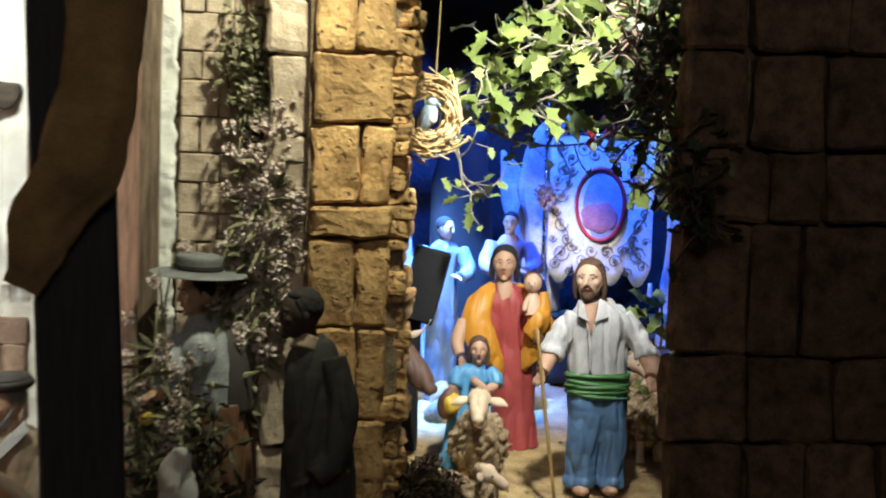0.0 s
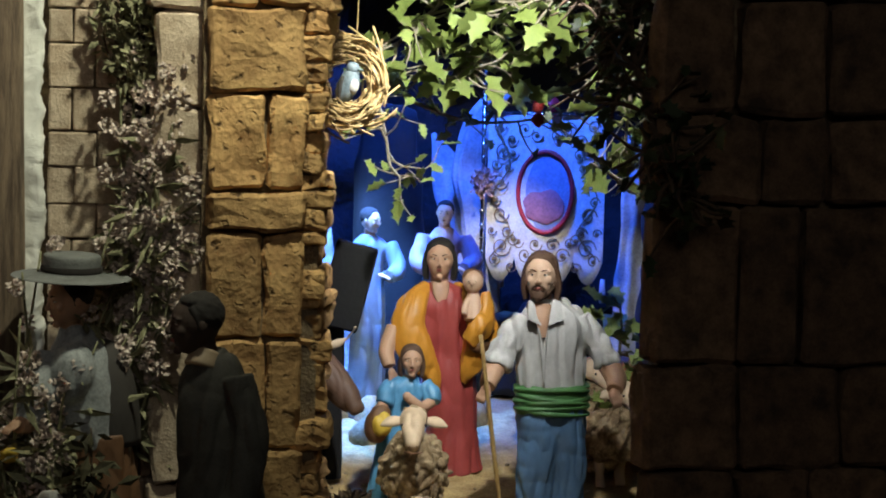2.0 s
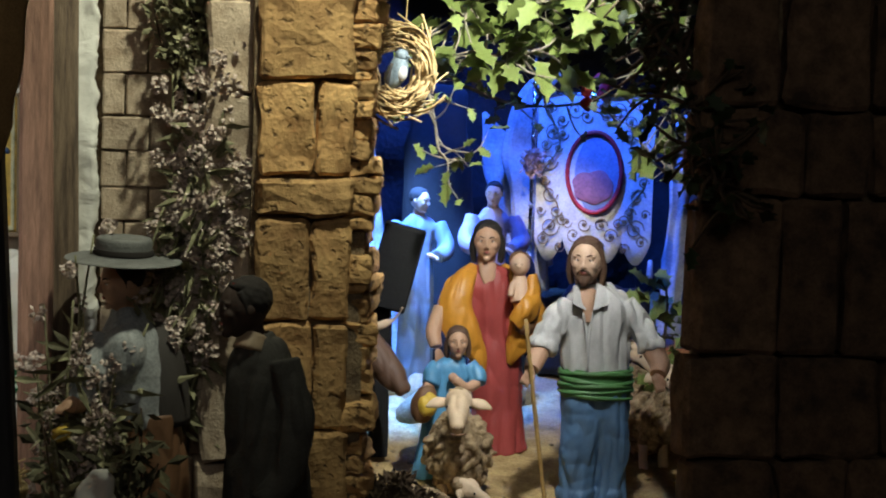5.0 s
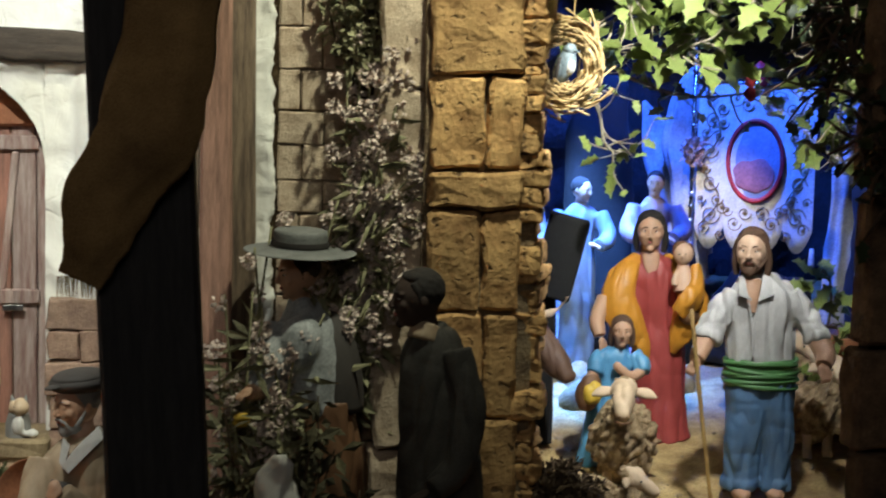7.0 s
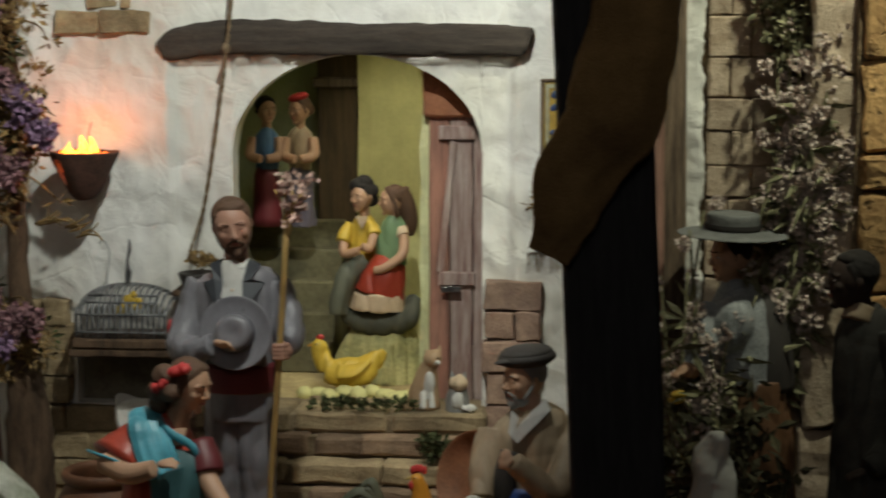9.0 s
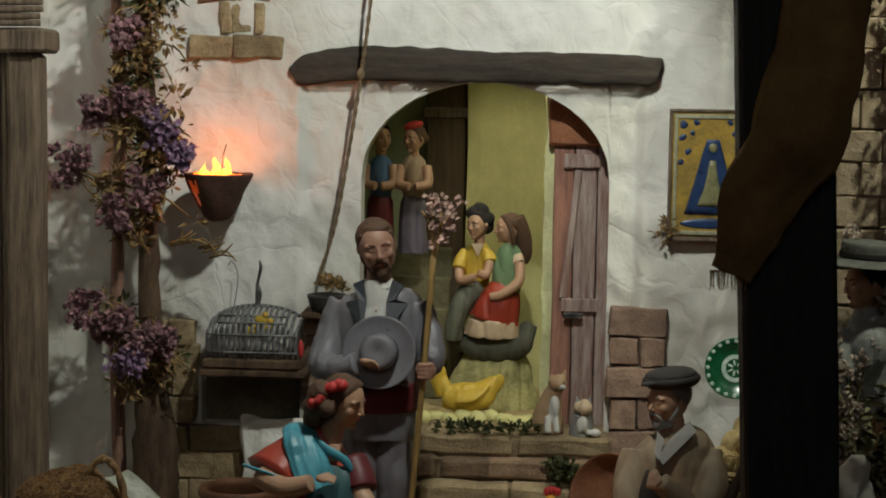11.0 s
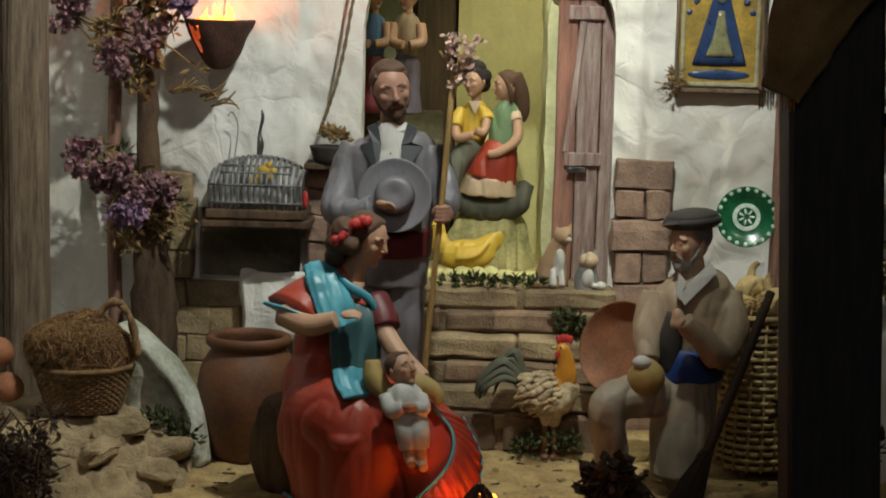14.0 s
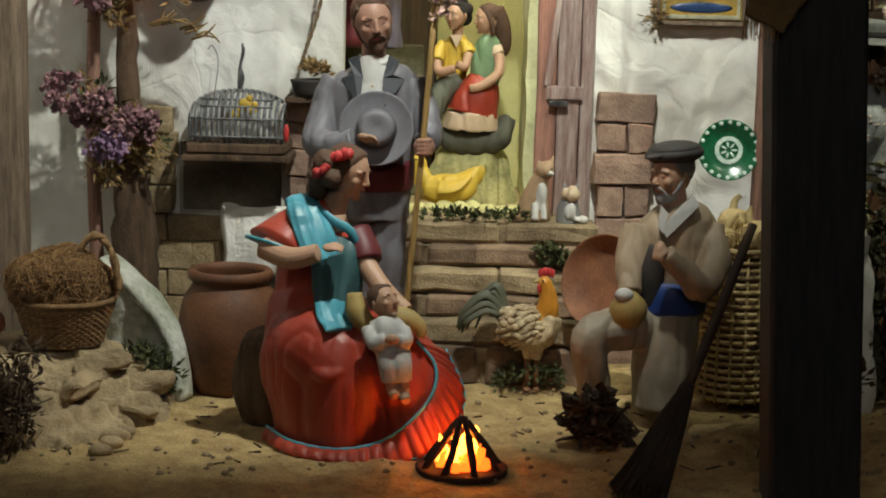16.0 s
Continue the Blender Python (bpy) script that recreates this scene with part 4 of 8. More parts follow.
f.tube(CYAN, *[(*q, 0.0014) for q in TRIM], seg=8, n=6)
f.tube(CYAN, *[(x + 0.001, y - 0.0005, z + 0.001, 0.0007) for x, y, z in HEM[3:]], seg=6, n=6)
f.body(RED, (-0.104, -0.040, 0.098, 0.036, 0.030), (-0.103, -0.041, 0.125, 0.0325, 0.027), (-0.099, -0.043, 0.150, 0.0320, 0.026), (-0.098, -0.044, 0.170, 0.0320, 0.023), (-0.094, -0.044, 0.182, 0.021, 0.016), (-0.089, -0.045, 0.191, 0.011, 0.011))
f.body(TEAL, (-0.086, -0.060, 0.100, 0.019, 0.012), (-0.084, -0.063, 0.122, 0.022, 0.014), (-0.083, -0.063, 0.147, 0.021, 0.013), (-0.083, -0.058, 0.165, 0.014, 0.009), seg=24, pleats=6, depth=0.04)
f.tube(SKIN, (-0.089, -0.046, 0.182, 0.0105), (-0.0825, -0.047, 0.206, 0.0098))
f.tube(SKIN, (-0.083, -0.064, 0.170, 0.004, 0.003), (-0.085, -0.058, 0.182, 0.009, 0.004), seg=12, n=2, side=(1, 0, 0))
f.head((-0.0765, -0.049, 0.2170), 0.0210, 66, 17, hair=HAIR, style="bun", open_eyes=False)
for x, y, z, r in ((-0.094, -0.060, 0.226, 0.0105), (-0.099, -0.056, 0.214, 0.0105), (-0.101, -0.050, 0.203, 0.0095), (-0.088, -0.064, 0.214, 0.0085)):
    f.ball(HAIR, (x, y, z), r, seg=14, rough=0.12, freq=260)
for k in range(11):
    a = k / 10
    f.ball(FLOWERRED, (-0.101 + 0.027 * a + rnd(-0.0015, 0.0015), -0.0655 + rnd(-0.003, 0.002), 0.2195 + 0.0185 * a - 0.004 * (2 * a - 1) ** 2 + rnd(-0.0015, 0.002)), 0.0044, seg=10, rough=0.45, freq=320)
f.tube(CYAN, (-0.113, -0.024, 0.176, 0.010, 0.005), (-0.114, -0.044, 0.192, 0.013, 0.006), (-0.109, -0.062, 0.187, 0.0155, 0.006), (-0.101, -0.073, 0.170, 0.0165, 0.006), (-0.090, -0.079, 0.150, 0.0140, 0.006), seg=60, side=(1, 0.4, 0), pleats=11, depth=0.12)
f.tube(TEAL, (-0.091, -0.078, 0.154, 0.0140, 0.006), (-0.088, -0.078, 0.134, 0.0150, 0.0055), (-0.086, -0.082, 0.114, 0.0150, 0.0055), seg=50, side=(1, 0.4, 0), pleats=9, depth=0.10)
f.tube(CYAN, (-0.086, -0.082, 0.117, 0.0152, 0.0058), (-0.083, -0.088, 0.107, 0.0165, 0.0055), (-0.074, -0.098, 0.098, 0.0190, 0.003), seg=60, side=(1, 0.4, -0.3), pleats=13, depth=0.14)
f.tube(CYAN, (-0.101, -0.060, 0.190, 0.003, 0.002), (-0.088, -0.0665, 0.181, 0.0035, 0.002), (-0.073, -0.066, 0.172, 0.0035, 0.002), (-0.066, -0.062, 0.160, 0.0025, 0.002), seg=10, side=(0, 0, 1))
f.tube(RED, (-0.113, -0.045, 0.180, 0.013, 0.012), (-0.122, -0.057, 0.171, 0.0185, 0.014), (-0.133, -0.070, 0.1595, 0.0252, 0.0158), seg=30, side=(1, 0, 0.12), pleats=7, depth=0.03, raw=True)
f.tube(CYAN, (-0.1330, -0.0702, 0.1598, 0.0248, 0.0154), (-0.1336, -0.0708, 0.1580, 0.0251, 0.0156), seg=30, n=2, raw=True, side=(1, 0, 0.12))
f.tube(SKIN, (-0.141, -0.073, 0.158, 0.0095), (-0.118, -0.086, 0.152, 0.0090), (-0.096, -0.092, 0.158, 0.0072), seg=14)
f.hand((-0.087, -0.093, 0.1625), 0.0080, (0, -24, 80))
f.tube(MAROON, (-0.070, -0.046, 0.168, 0.0125), (-0.063, -0.055, 0.154, 0.0140), (-0.060, -0.060, 0.146, 0.0135), seg=16, raw=True)
f.tube(SKIN, (-0.062, -0.061, 0.147, 0.0085), (-0.046, -0.076, 0.128, 0.0080), (-0.026, -0.088, 0.112, 0.0066), seg=14)
f.hand((-0.021, -0.094, 0.1075), 0.0076, (30, 20, 50))
f.tube(OCHRE, (-0.067, -0.090, 0.126, 0.006, 0.006), (-0.065, -0.094, 0.112, 0.0085, 0.009), (-0.055, -0.096, 0.100, 0.008, 0.008), seg=16)
f.tube(OCHRE, (-0.046, -0.092, 0.108, 0.010, 0.010), (-0.026, -0.095, 0.108, 0.0085, 0.008), (-0.015, -0.098, 0.101, 0.006, 0.006), (-0.013, -0.101, 0.094, 0.003, 0.003), seg=16)
f.head((-0.0430, -0.104, 0.1220), 0.0142, 46, -20, hair=HAIR, open_eyes=False)
f.tube(WHITE, (-0.044, -0.106, 0.110, 0.0100, 0.009), (-0.040, -0.110, 0.100, 0.0155, 0.012), (-0.035, -0.112, 0.086, 0.0140, 0.011), seg=32, pleats=7, depth=0.08, side=(1, 0, 0.3))
f.tube(WHITE, (-0.054, -0.112, 0.103, 0.0060), (-0.050, -0.121, 0.093, 0.0062), (-0.040, -0.124, 0.096, 0.0050), seg=12)
f.tube(WHITE, (-0.027, -0.111, 0.103, 0.0058), (-0.024, -0.119, 0.095, 0.0056), (-0.031, -0.1245, 0.096, 0.0046), seg=12)
f.ball(SKIN, (-0.035, -0.1265, 0.0975), (0.0062, 0.0042, 0.0042), seg=8)
for d in (0, 1):
    f.tube(WHITE, (-0.040 + 0.010 * d, -0.113, 0.086, 0.0085), (-0.038 + 0.011 * d, -0.121, 0.078, 0.0088), (-0.036 + 0.010 * d, -0.121, 0.0635, 0.0078), seg=16, pleats=4, depth=0.06)
    f.tube(SKIN, (-0.036 + 0.010 * d, -0.121, 0.064, 0.0048), (-0.034 + 0.009 * d, -0.123, 0.056 - 0.003 * d, 0.0046), (-0.032 + 0.009 * d, -0.129, 0.0525 - 0.003 * d, 0.0038), seg=10)
f.done("woman_figurine", "painted clay seated woman, red dress, blue shawl, child on her lap")

# kneeling old man
f = Fig((0.185, 0.025, 0.0))
f.tube(TROUSER, (0.186, 0.026, 0.082, 0.022), (0.160, 0.006, 0.084, 0.0205), (0.128, -0.010, 0.080, 0.0175), (0.126, -0.010, 0.062, 0.0165), (0.130, -0.004, 0.035, 0.0150), (0.132, -0.002, 0.008, 0.0140), seg=18, pleats=4, depth=0.03)
f.ball(BROWN, (0.125, -0.012, 0.008), (0.012, 0.021, 0.0085), turn=(0, 0, -25))
f.tube(TROUSER, (0.194, 0.026, 0.094, 0.0270), (0.190, 0.012, 0.055, 0.0270), (0.187, 0.004, 0.014, 0.0230), seg=18, pleats=4, depth=0.03)
f.tube(TROUSER, (0.191, 0.006, 0.016, 0.0175), (0.198, 0.045, 0.014, 0.0155), (0.206, 0.080, 0.010, 0.010), seg=14)
f.body(TAN, (0.195, 0.030, 0.090, 0.029, 0.024), (0.196, 0.030, 0.118, 0.0305, 0.025), (0.1975, 0.030, 0.142, 0.0355, 0.026), (0.1985, 0.030, 0.164, 0.0365, 0.0240), (0.1975, 0.030, 0.178, 0.0300, 0.019), (0.1955, 0.029, 0.190, 0.0130, 0.013))
f.body(BLUE, (0.193, 0.027, 0.095, 0.0300, 0.0270), (0.193, 0.027, 0.099, 0.0322, 0.0300), (0.1940, 0.027, 0.112, 0.0322, 0.0300), (0.1945, 0.028, 0.117, 0.0300, 0.0270), pleats=4, depth=0.012)
f.body(CHAR, (0.178, 0.009, 0.105, 0.008, 0.008), (0.177, 0.006, 0.130, 0.010, 0.008), (0.181, 0.006, 0.155, 0.008, 0.006), seg=16)
f.plate(WHITE, [(0.2095, 0.0110, 0.1975), (0.2145, 0.0080, 0.1900), (0.1870, -0.0010, 0.1630), (0.1825, 0.0000, 0.1700), (0.1930, 0.0040, 0.1820)], 0.008)
f.plate(WHITE, [(0.1820, 0.0060, 0.1890), (0.1800, 0.0010, 0.1720), (0.1835, -0.0005, 0.1660), (0.1875, 0.0040, 0.1830)], 0.006)
f.tube(TANSKIN, (0.196, 0.029, 0.182, 0.0115), (0.193, 0.026, 0.204, 0.0105))
f.head((0.1915, 0.024, 0.2125), 0.0218, -52, 6, hair=GREYHAIR, beard=GREYHAIR, open_eyes=False, skin=SKIN)
f.ball(CHAR, (0.1935, 0.027, 0.2310), (0.0250, 0.0240, 0.0095), turn=(0, -6, 0), seg=20)
f.ball(CHAR, (0.1930, 0.026, 0.2350), (0.0225, 0.0215, 0.0070), turn=(0, -6, 0), seg=18)
f.ball(CHAR, (0.1770, 0.0165, 0.2290), (0.0095, 0.0125, 0.0024), turn=(0, -10, -25), seg=16)
f.tube(TAN, (0.227, 0.029, 0.168, 0.0125), (0.229, 0.010, 0.142, 0.0140), (0.217, -0.010, 0.124, 0.0135), (0.198, -0.018, 0.140, 0.0108), (0.185, -0.021, 0.153, 0.0088), seg=18, pleats=4, depth=0.05)
f.hand((0.179, -0.0225, 0.158), 0.0082, (60, 0, -20))
f.tube(TAN, (0.165, 0.029, 0.168, 0.0130), (0.160, 0.018, 0.140, 0.0140), (0.158, 0.002, 0.115, 0.0115), seg=16, pleats=4, depth=0.05)
f.hand((0.158, -0.006, 0.108), 0.0078, (30, 0, 10))
f.ball(OCHRE, (0.156, -0.012, 0.102), (0.0155, 0.0120, 0.0170), turn=(0, 15, 0), rough=0.12, freq=90)
f.ball(WHITE, (0.152, -0.016, 0.1165), (0.0080, 0.0075, 0.0060), seg=14, raw=True)
f.done("kneeling_man_figurine", "painted clay old man kneeling, tan clothes and dark cap")

# shepherd of the grotto
f = Fig((0.832, 0.300, 0.064))
f.fold = 1.6
for x in (0.8135, 0.8475):
    f.tube(DENIM, (0.5 * (x + 0.829), 0.300, 0.178, 0.0245), (x * 0.7 + 0.829 * 0.3, 0.299, 0.150, 0.0235), (x, 0.299, 0.120, 0.0195), (x, 0.300, 0.095, 0.0175), (x, 0.301, 0.076, 0.0165), seg=20, pleats=5, depth=0.045)
    f.tube(DENIM, (x, 0.301, 0.084, 0.0170), (x, 0.301, 0.080, 0.0192), (x, 0.301, 0.074, 0.0195), (x, 0.301, 0.071, 0.0170), seg=24, pleats=8, depth=0.05)
    f.ball(SKIN, (x - 0.002, 0.290, 0.0690), (0.0095, 0.0180, 0.0065), seg=12)
f.body(DENIM, (0.830, 0.300, 0.146, 0.022, 0.018), (0.830, 0.300, 0.158, 0.0345, 0.0245), (0.829, 0.300, 0.180, 0.0345, 0.0255), seg=40, pleats=8, depth=0.02)
f.body(GREENP, (0.829, 0.300, 0.175, 0.0345, 0.0258), (0.829, 0.300, 0.184, 0.0362, 0.0272), (0.829, 0.300, 0.194, 0.0360, 0.0270), (0.829, 0.300, 0.204, 0.0342, 0.0254), seg=40, n=3)
for k in range(7):
    tilt, z = (-0.003, 0.002, 0.0045, -0.002, 0.003, -0.004, 0.001)[k], 0.1775 + 0.004 * k
    f.tube(GREENP, *[(0.829 + 0.0362 * math.cos(a * math.pi / 10), 0.300 + 0.0272 * math.sin(a * math.pi / 10), z + tilt * math.cos(a * math.pi / 10 + k), 0.0020 + 0.0007 * math.sin(a + 2 * k)) for a in range(21)], seg=8, n=2)
f.body(SHIRT, (0.829, 0.300, 0.200, 0.0330, 0.0250), (0.827, 0.300, 0.225, 0.0340, 0.0255), (0.825, 0.300, 0.250, 0.0355, 0.0255), (0.823, 0.300, 0.266, 0.0350, 0.0225), (0.820, 0.300, 0.278, 0.0240, 0.0175), (0.816, 0.299, 0.288, 0.0125, 0.0125),
       seg=90, pleats=13, depth=0.05)
f.tube(SKIN, (0.812, 0.2750, 0.252, 0.003, 0.002), (0.811, 0.2765, 0.268, 0.0065, 0.003), (0.812, 0.284, 0.283, 0.0095, 0.005), seg=12, side=(1, 0, 0))
f.tube(SKIN, (0.816, 0.300, 0.276, 0.0112), (0.813, 0.296, 0.298, 0.0105))
for d in (-1, 1):
    f.plate(SHIRT, [(0.8125 + d * 0.0035, 0.2725, 0.264), (0.8135 + d * 0.0175, 0.2735, 0.2700), (0.8140 + d * 0.0160, 0.2820, 0.2860), (0.8140 + d * 0.0090, 0.2840, 0.2890)], 0.004)
    f.tube(SHIRT, (0.813, 0.2735, 0.205, 0.0012), (0.812 + d * 0.0012, 0.2735, 0.235, 0.0013), (0.8115 + d * 0.004, 0.2755, 0.262, 0.0015), seg=8)
f.head((0.8120, 0.290, 0.3105), 0.0222, -24, 2, hair=HAIR, style="mane", beard=HAIR, skin=PALESKIN)
f.tube(SHIRT, (0.798, 0.299, 0.266, 0.0125), (0.783, 0.294, 0.247, 0.0135), (0.771, 0.286, 0.229, 0.0130), seg=24, pleats=7, depth=0.06)
f.tube(SHIRT, (0.7725, 0.287, 0.231, 0.0138), (0.7700, 0.2855, 0.226, 0.0144), (0.7685, 0.2845, 0.223, 0.0136), seg=20, n=2)
f.tube(SKIN, (0.7685, 0.2855, 0.224, 0.0105), (0.7610, 0.2760, 0.214, 0.0095), (0.7560, 0.2680, 0.207, 0.0078), seg=14)
f.hand((0.7530, 0.2640, 0.2035), 0.0088, (70, 20, -40))
f.tube(SHIRT, (0.853, 0.299, 0.266, 0.0125), (0.868, 0.293, 0.247, 0.0135), (0.879, 0.285, 0.229, 0.0130), seg=24, pleats=7, depth=0.06)
f.tube(SHIRT, (0.8785, 0.2858, 0.231, 0.0138), (0.8803, 0.2840, 0.226, 0.0144), (0.8810, 0.2830, 0.223, 0.0136), seg=20, n=2)
f.tube(SKIN, (0.8800, 0.2840, 0.225, 0.0108), (0.8850, 0.2720, 0.212, 0.0105), (0.8805, 0.2620, 0.203, 0.0082), seg=14)
f.hand((0.8785, 0.2580, 0.1985), 0.0090, (60, -10, 10))
f.done("shepherd_figurine", "painted clay shepherd in white shirt, green sash and blue trousers")
bm = bmesh.new()
tube(bm, [(-0.026, 0.010, 0.196, 0.0020), (-0.014, 0.004, 0.10, 0.0022), (0, 0, 0, 0.0019)], 8, 5)
thing("shepherd_stick", bm, DRYSTEM, "thin wooden stick in the shepherd's grip", "stick", (0.773, 0.252, ground(0.773, 0.252)))

# standing woman in a red robe with a baby
f = Fig((0.774, 0.485, ground(0.774, 0.485)))
f.body(ROSE, (0.7745, 0.485, 0.079, 0.0330, 0.0280), (0.7735, 0.485, 0.092, 0.0300, 0.0260), (0.7715, 0.485, 0.130, 0.0285, 0.0240), (0.7680, 0.485, 0.175, 0.0285, 0.0240), (0.7630, 0.485, 0.212, 0.0245, 0.0205),
       (0.7605, 0.485, 0.240, 0.0275, 0.0220), (0.7585, 0.485, 0.262, 0.0310, 0.0200), (0.7560, 0.485, 0.276, 0.0210, 0.0150), (0.7550, 0.485, 0.284, 0.0105, 0.0105), seg=64, pleats=10, depth=0.05)
f.tube(SKIN, (0.753, 0.468, 0.263, 0.004, 0.002), (0.7535, 0.470, 0.272, 0.0085, 0.003), (0.754, 0.476, 0.284, 0.0100, 0.006), seg=12, side=(1, 0, 0))
f.tube(SKIN, (0.755, 0.485, 0.274, 0.0105), (0.754, 0.482, 0.297, 0.0098))
f.head((0.7535, 0.478, 0.3085), 0.0212, -14, 4, hair=BLACKHAIR, style="long")
f.tube(ORANGE, (0.742, 0.485, 0.279, 0.008, 0.006), (0.727, 0.474, 0.264, 0.0150, 0.0110), (0.717, 0.466, 0.240, 0.0190, 0.0140), (0.726, 0.461, 0.214, 0.0190, 0.0120), (0.742, 0.460, 0.190, 0.0120, 0.0080), (0.749, 0.462, 0.170, 0.0040, 0.0040), seg=30, pleats=7, depth=0.07)
f.tube(ORANGE, (0.770, 0.487, 0.279, 0.008, 0.006), (0.787, 0.478, 0.262, 0.0140, 0.0100), (0.799, 0.466, 0.238, 0.0180, 0.0130), (0.793, 0.458, 0.214, 0.0185, 0.0130), (0.783, 0.460, 0.192, 0.0110, 0.0080), (0.778, 0.462, 0.178, 0.0040, 0.0040), seg=30, pleats=7, depth=0.07)
f.tube(ORANGE, (0.736, 0.500, 0.270, 0.012), (0.757, 0.508, 0.255, 0.024, 0.012), (0.781, 0.500, 0.268, 0.012), seg=16)
f.tube(SKIN, (0.704, 0.468, 0.238, 0.0085), (0.695, 0.462, 0.214, 0.0085), (0.697, 0.454, 0.198, 0.0068), seg=12)
f.hand((0.6985, 0.449, 0.192), 0.0072, (80, 0, 20))
f.tube(BROWN, (0.800, 0.462, 0.222, 0.009), (0.792, 0.447, 0.219, 0.0085), (0.783, 0.441, 0.222, 0.007), seg=12)
f.ball(PALESKIN, (0.7840, 0.4520, 0.2870), (0.0110, 0.0112, 0.0122), seg=16)
f.ball(BROWN, (0.7846, 0.4560, 0.2905), (0.0110, 0.0105, 0.0108), seg=14)
for d in (-1, 1):
    f.ball(EYEDARK, (0.7805 + d * 0.0035, 0.4418, 0.2880), 0.0010, seg=6)
f.ball(PALESKIN, (0.7800, 0.4408, 0.2855), 0.0018, seg=8)
f.tube(PALESKIN, (0.7850, 0.4550, 0.276, 0.006), (0.7850, 0.4520, 0.262, 0.0100), (0.7850, 0.4480, 0.247, 0.0110), seg=14)
f.tube(PALESKIN, (0.7790, 0.450, 0.268, 0.004), (0.7740, 0.445, 0.261, 0.0038), (0.7730, 0.442, 0.254, 0.003), seg=8)
f.tube(ORANGE, (0.7970, 0.452, 0.276, 0.005), (0.7990, 0.448, 0.255, 0.0110, 0.009), (0.7900, 0.440, 0.240, 0.0150, 0.0110), (0.7780, 0.442, 0.225, 0.010), seg=20, pleats=5, depth=0.09)
f.done("robed_woman_figurine", "painted clay woman in red robe and orange shawl with baby")

# girl in blue
f = Fig((0.696, 0.463, ground(0.696, 0.463)))
f.body(SKYBLUE, (0.6940, 0.463, 0.077, 0.0200, 0.0180), (0.6950, 0.463, 0.100, 0.0180, 0.0165), (0.6990, 0.463, 0.135, 0.0170, 0.0150), (0.7055, 0.463, 0.165, 0.0160, 0.0135), (0.7110, 0.463, 0.187, 0.0195, 0.0135), (0.7140, 0.463, 0.199, 0.0120, 0.0095), (0.7145, 0.463, 0.204, 0.0065, 0.0065),
       seg=40, pleats=9, depth=0.05)
f.tube(SKIN, (0.7145, 0.462, 0.198, 0.0065), (0.7155, 0.460, 0.210, 0.0062))
f.head((0.7160, 0.4575, 0.2190), 0.0156, -8, 4, hair=HAIR, style="long")
f.tube(SKYBLUE, (0.698, 0.462, 0.195, 0.0080), (0.690, 0.456, 0.184, 0.0100), (0.687, 0.452, 0.176, 0.0095), seg=12)
f.tube(SKIN, (0.687, 0.452, 0.177, 0.0062), (0.682, 0.446, 0.165, 0.0062), (0.684, 0.440, 0.150, 0.0058), seg=10)
f.tube(SKYBLUE, (0.729, 0.462, 0.195, 0.0080), (0.737, 0.455, 0.184, 0.0095), (0.737, 0.450, 0.177, 0.0090), seg=12)
f.tube(SKIN, (0.736, 0.450, 0.178, 0.0060), (0.724, 0.444, 0.174, 0.0055), (0.711, 0.442, 0.183, 0.0050), seg=10)
f.ball(SKIN, (0.709, 0.442, 0.185), (0.005, 0.004, 0.005), seg=8)
f.ball(BROWN, (0.6800, 0.441, 0.158), (0.0145, 0.0110, 0.0195), turn=(0, 10, 0), seg=16)
f.ball(YELLOWP, (0.6835, 0.434, 0.159), (0.0110, 0.0090, 0.0130), turn=(0, 10, 0), seg=16)
girl = f.done("girl_figurine", "painted clay girl in a blue dress with a yellow bundle")
girl.matrix_basis = Matrix.Translation((0.688, 0.398, ground(0.688, 0.398)))

# the two men before the pillar
f = Fig((0.380, 0.125, 0.0))
f.body(BROWN, (0.398, 0.128, 0.004, 0.036, 0.030), (0.396, 0.128, 0.08, 0.034, 0.028), (0.390, 0.128, 0.15, 0.034, 0.027), (0.386, 0.128, 0.195, 0.032, 0.026), seg=32, pleats=6, depth=0.05)
f.body(mat("paint_shirt", (0.42, 0.44, 0.45), 0.6, (0.28, 0.30, 0.31), 50, 400, 0.3), (0.386, 0.128, 0.185, 0.0300, 0.0250), (0.382, 0.128, 0.215, 0.0310, 0.026), (0.377, 0.128, 0.250, 0.0300, 0.024), (0.373, 0.129, 0.272, 0.020, 0.018), (0.371, 0.130, 0.285, 0.012, 0.012), seg=40, pleats=9, depth=0.03)
f.body(CHAR, (0.398, 0.133, 0.186, 0.0290, 0.0262), (0.397, 0.133, 0.215, 0.0280, 0.0262), (0.394, 0.133, 0.246, 0.0235, 0.0220), (0.386, 0.134, 0.268, 0.015, 0.0165), seg=30)
f.ball(mat("paint_shirt", (0.66, 0.68, 0.70)), (0.369, 0.106, 0.248), (0.019, 0.014, 0.026), turn=(0, 12, 0), seg=20)
f.tube(SKIN, (0.371, 0.130, 0.276, 0.011), (0.369, 0.128, 0.300, 0.0102))
f.head((0.3675, 0.126, 0.3060), 0.0215, -68, 8, hair=BLACKHAIR)
HATFELT = mat("hat_felt", (0.20, 0.205, 0.20), 0.8, (0.12, 0.125, 0.12), 40, 500, 0.4)
f.local = pose(0.369, 0.129, 0.3275, 2, 2, 0) @ Matrix.Diagonal((1.05, 1.05, 1, 1))
f.lathe(HATFELT, [(0.0005, 0.0155), (0.018, 0.0165), (0.0222, 0.0140), (0.0232, 0.002), (0.034, -0.0010), (0.0445, -0.0015), (0.0452, -0.0028), (0.034, -0.0030), (0.004, -0.001)], seg=44)
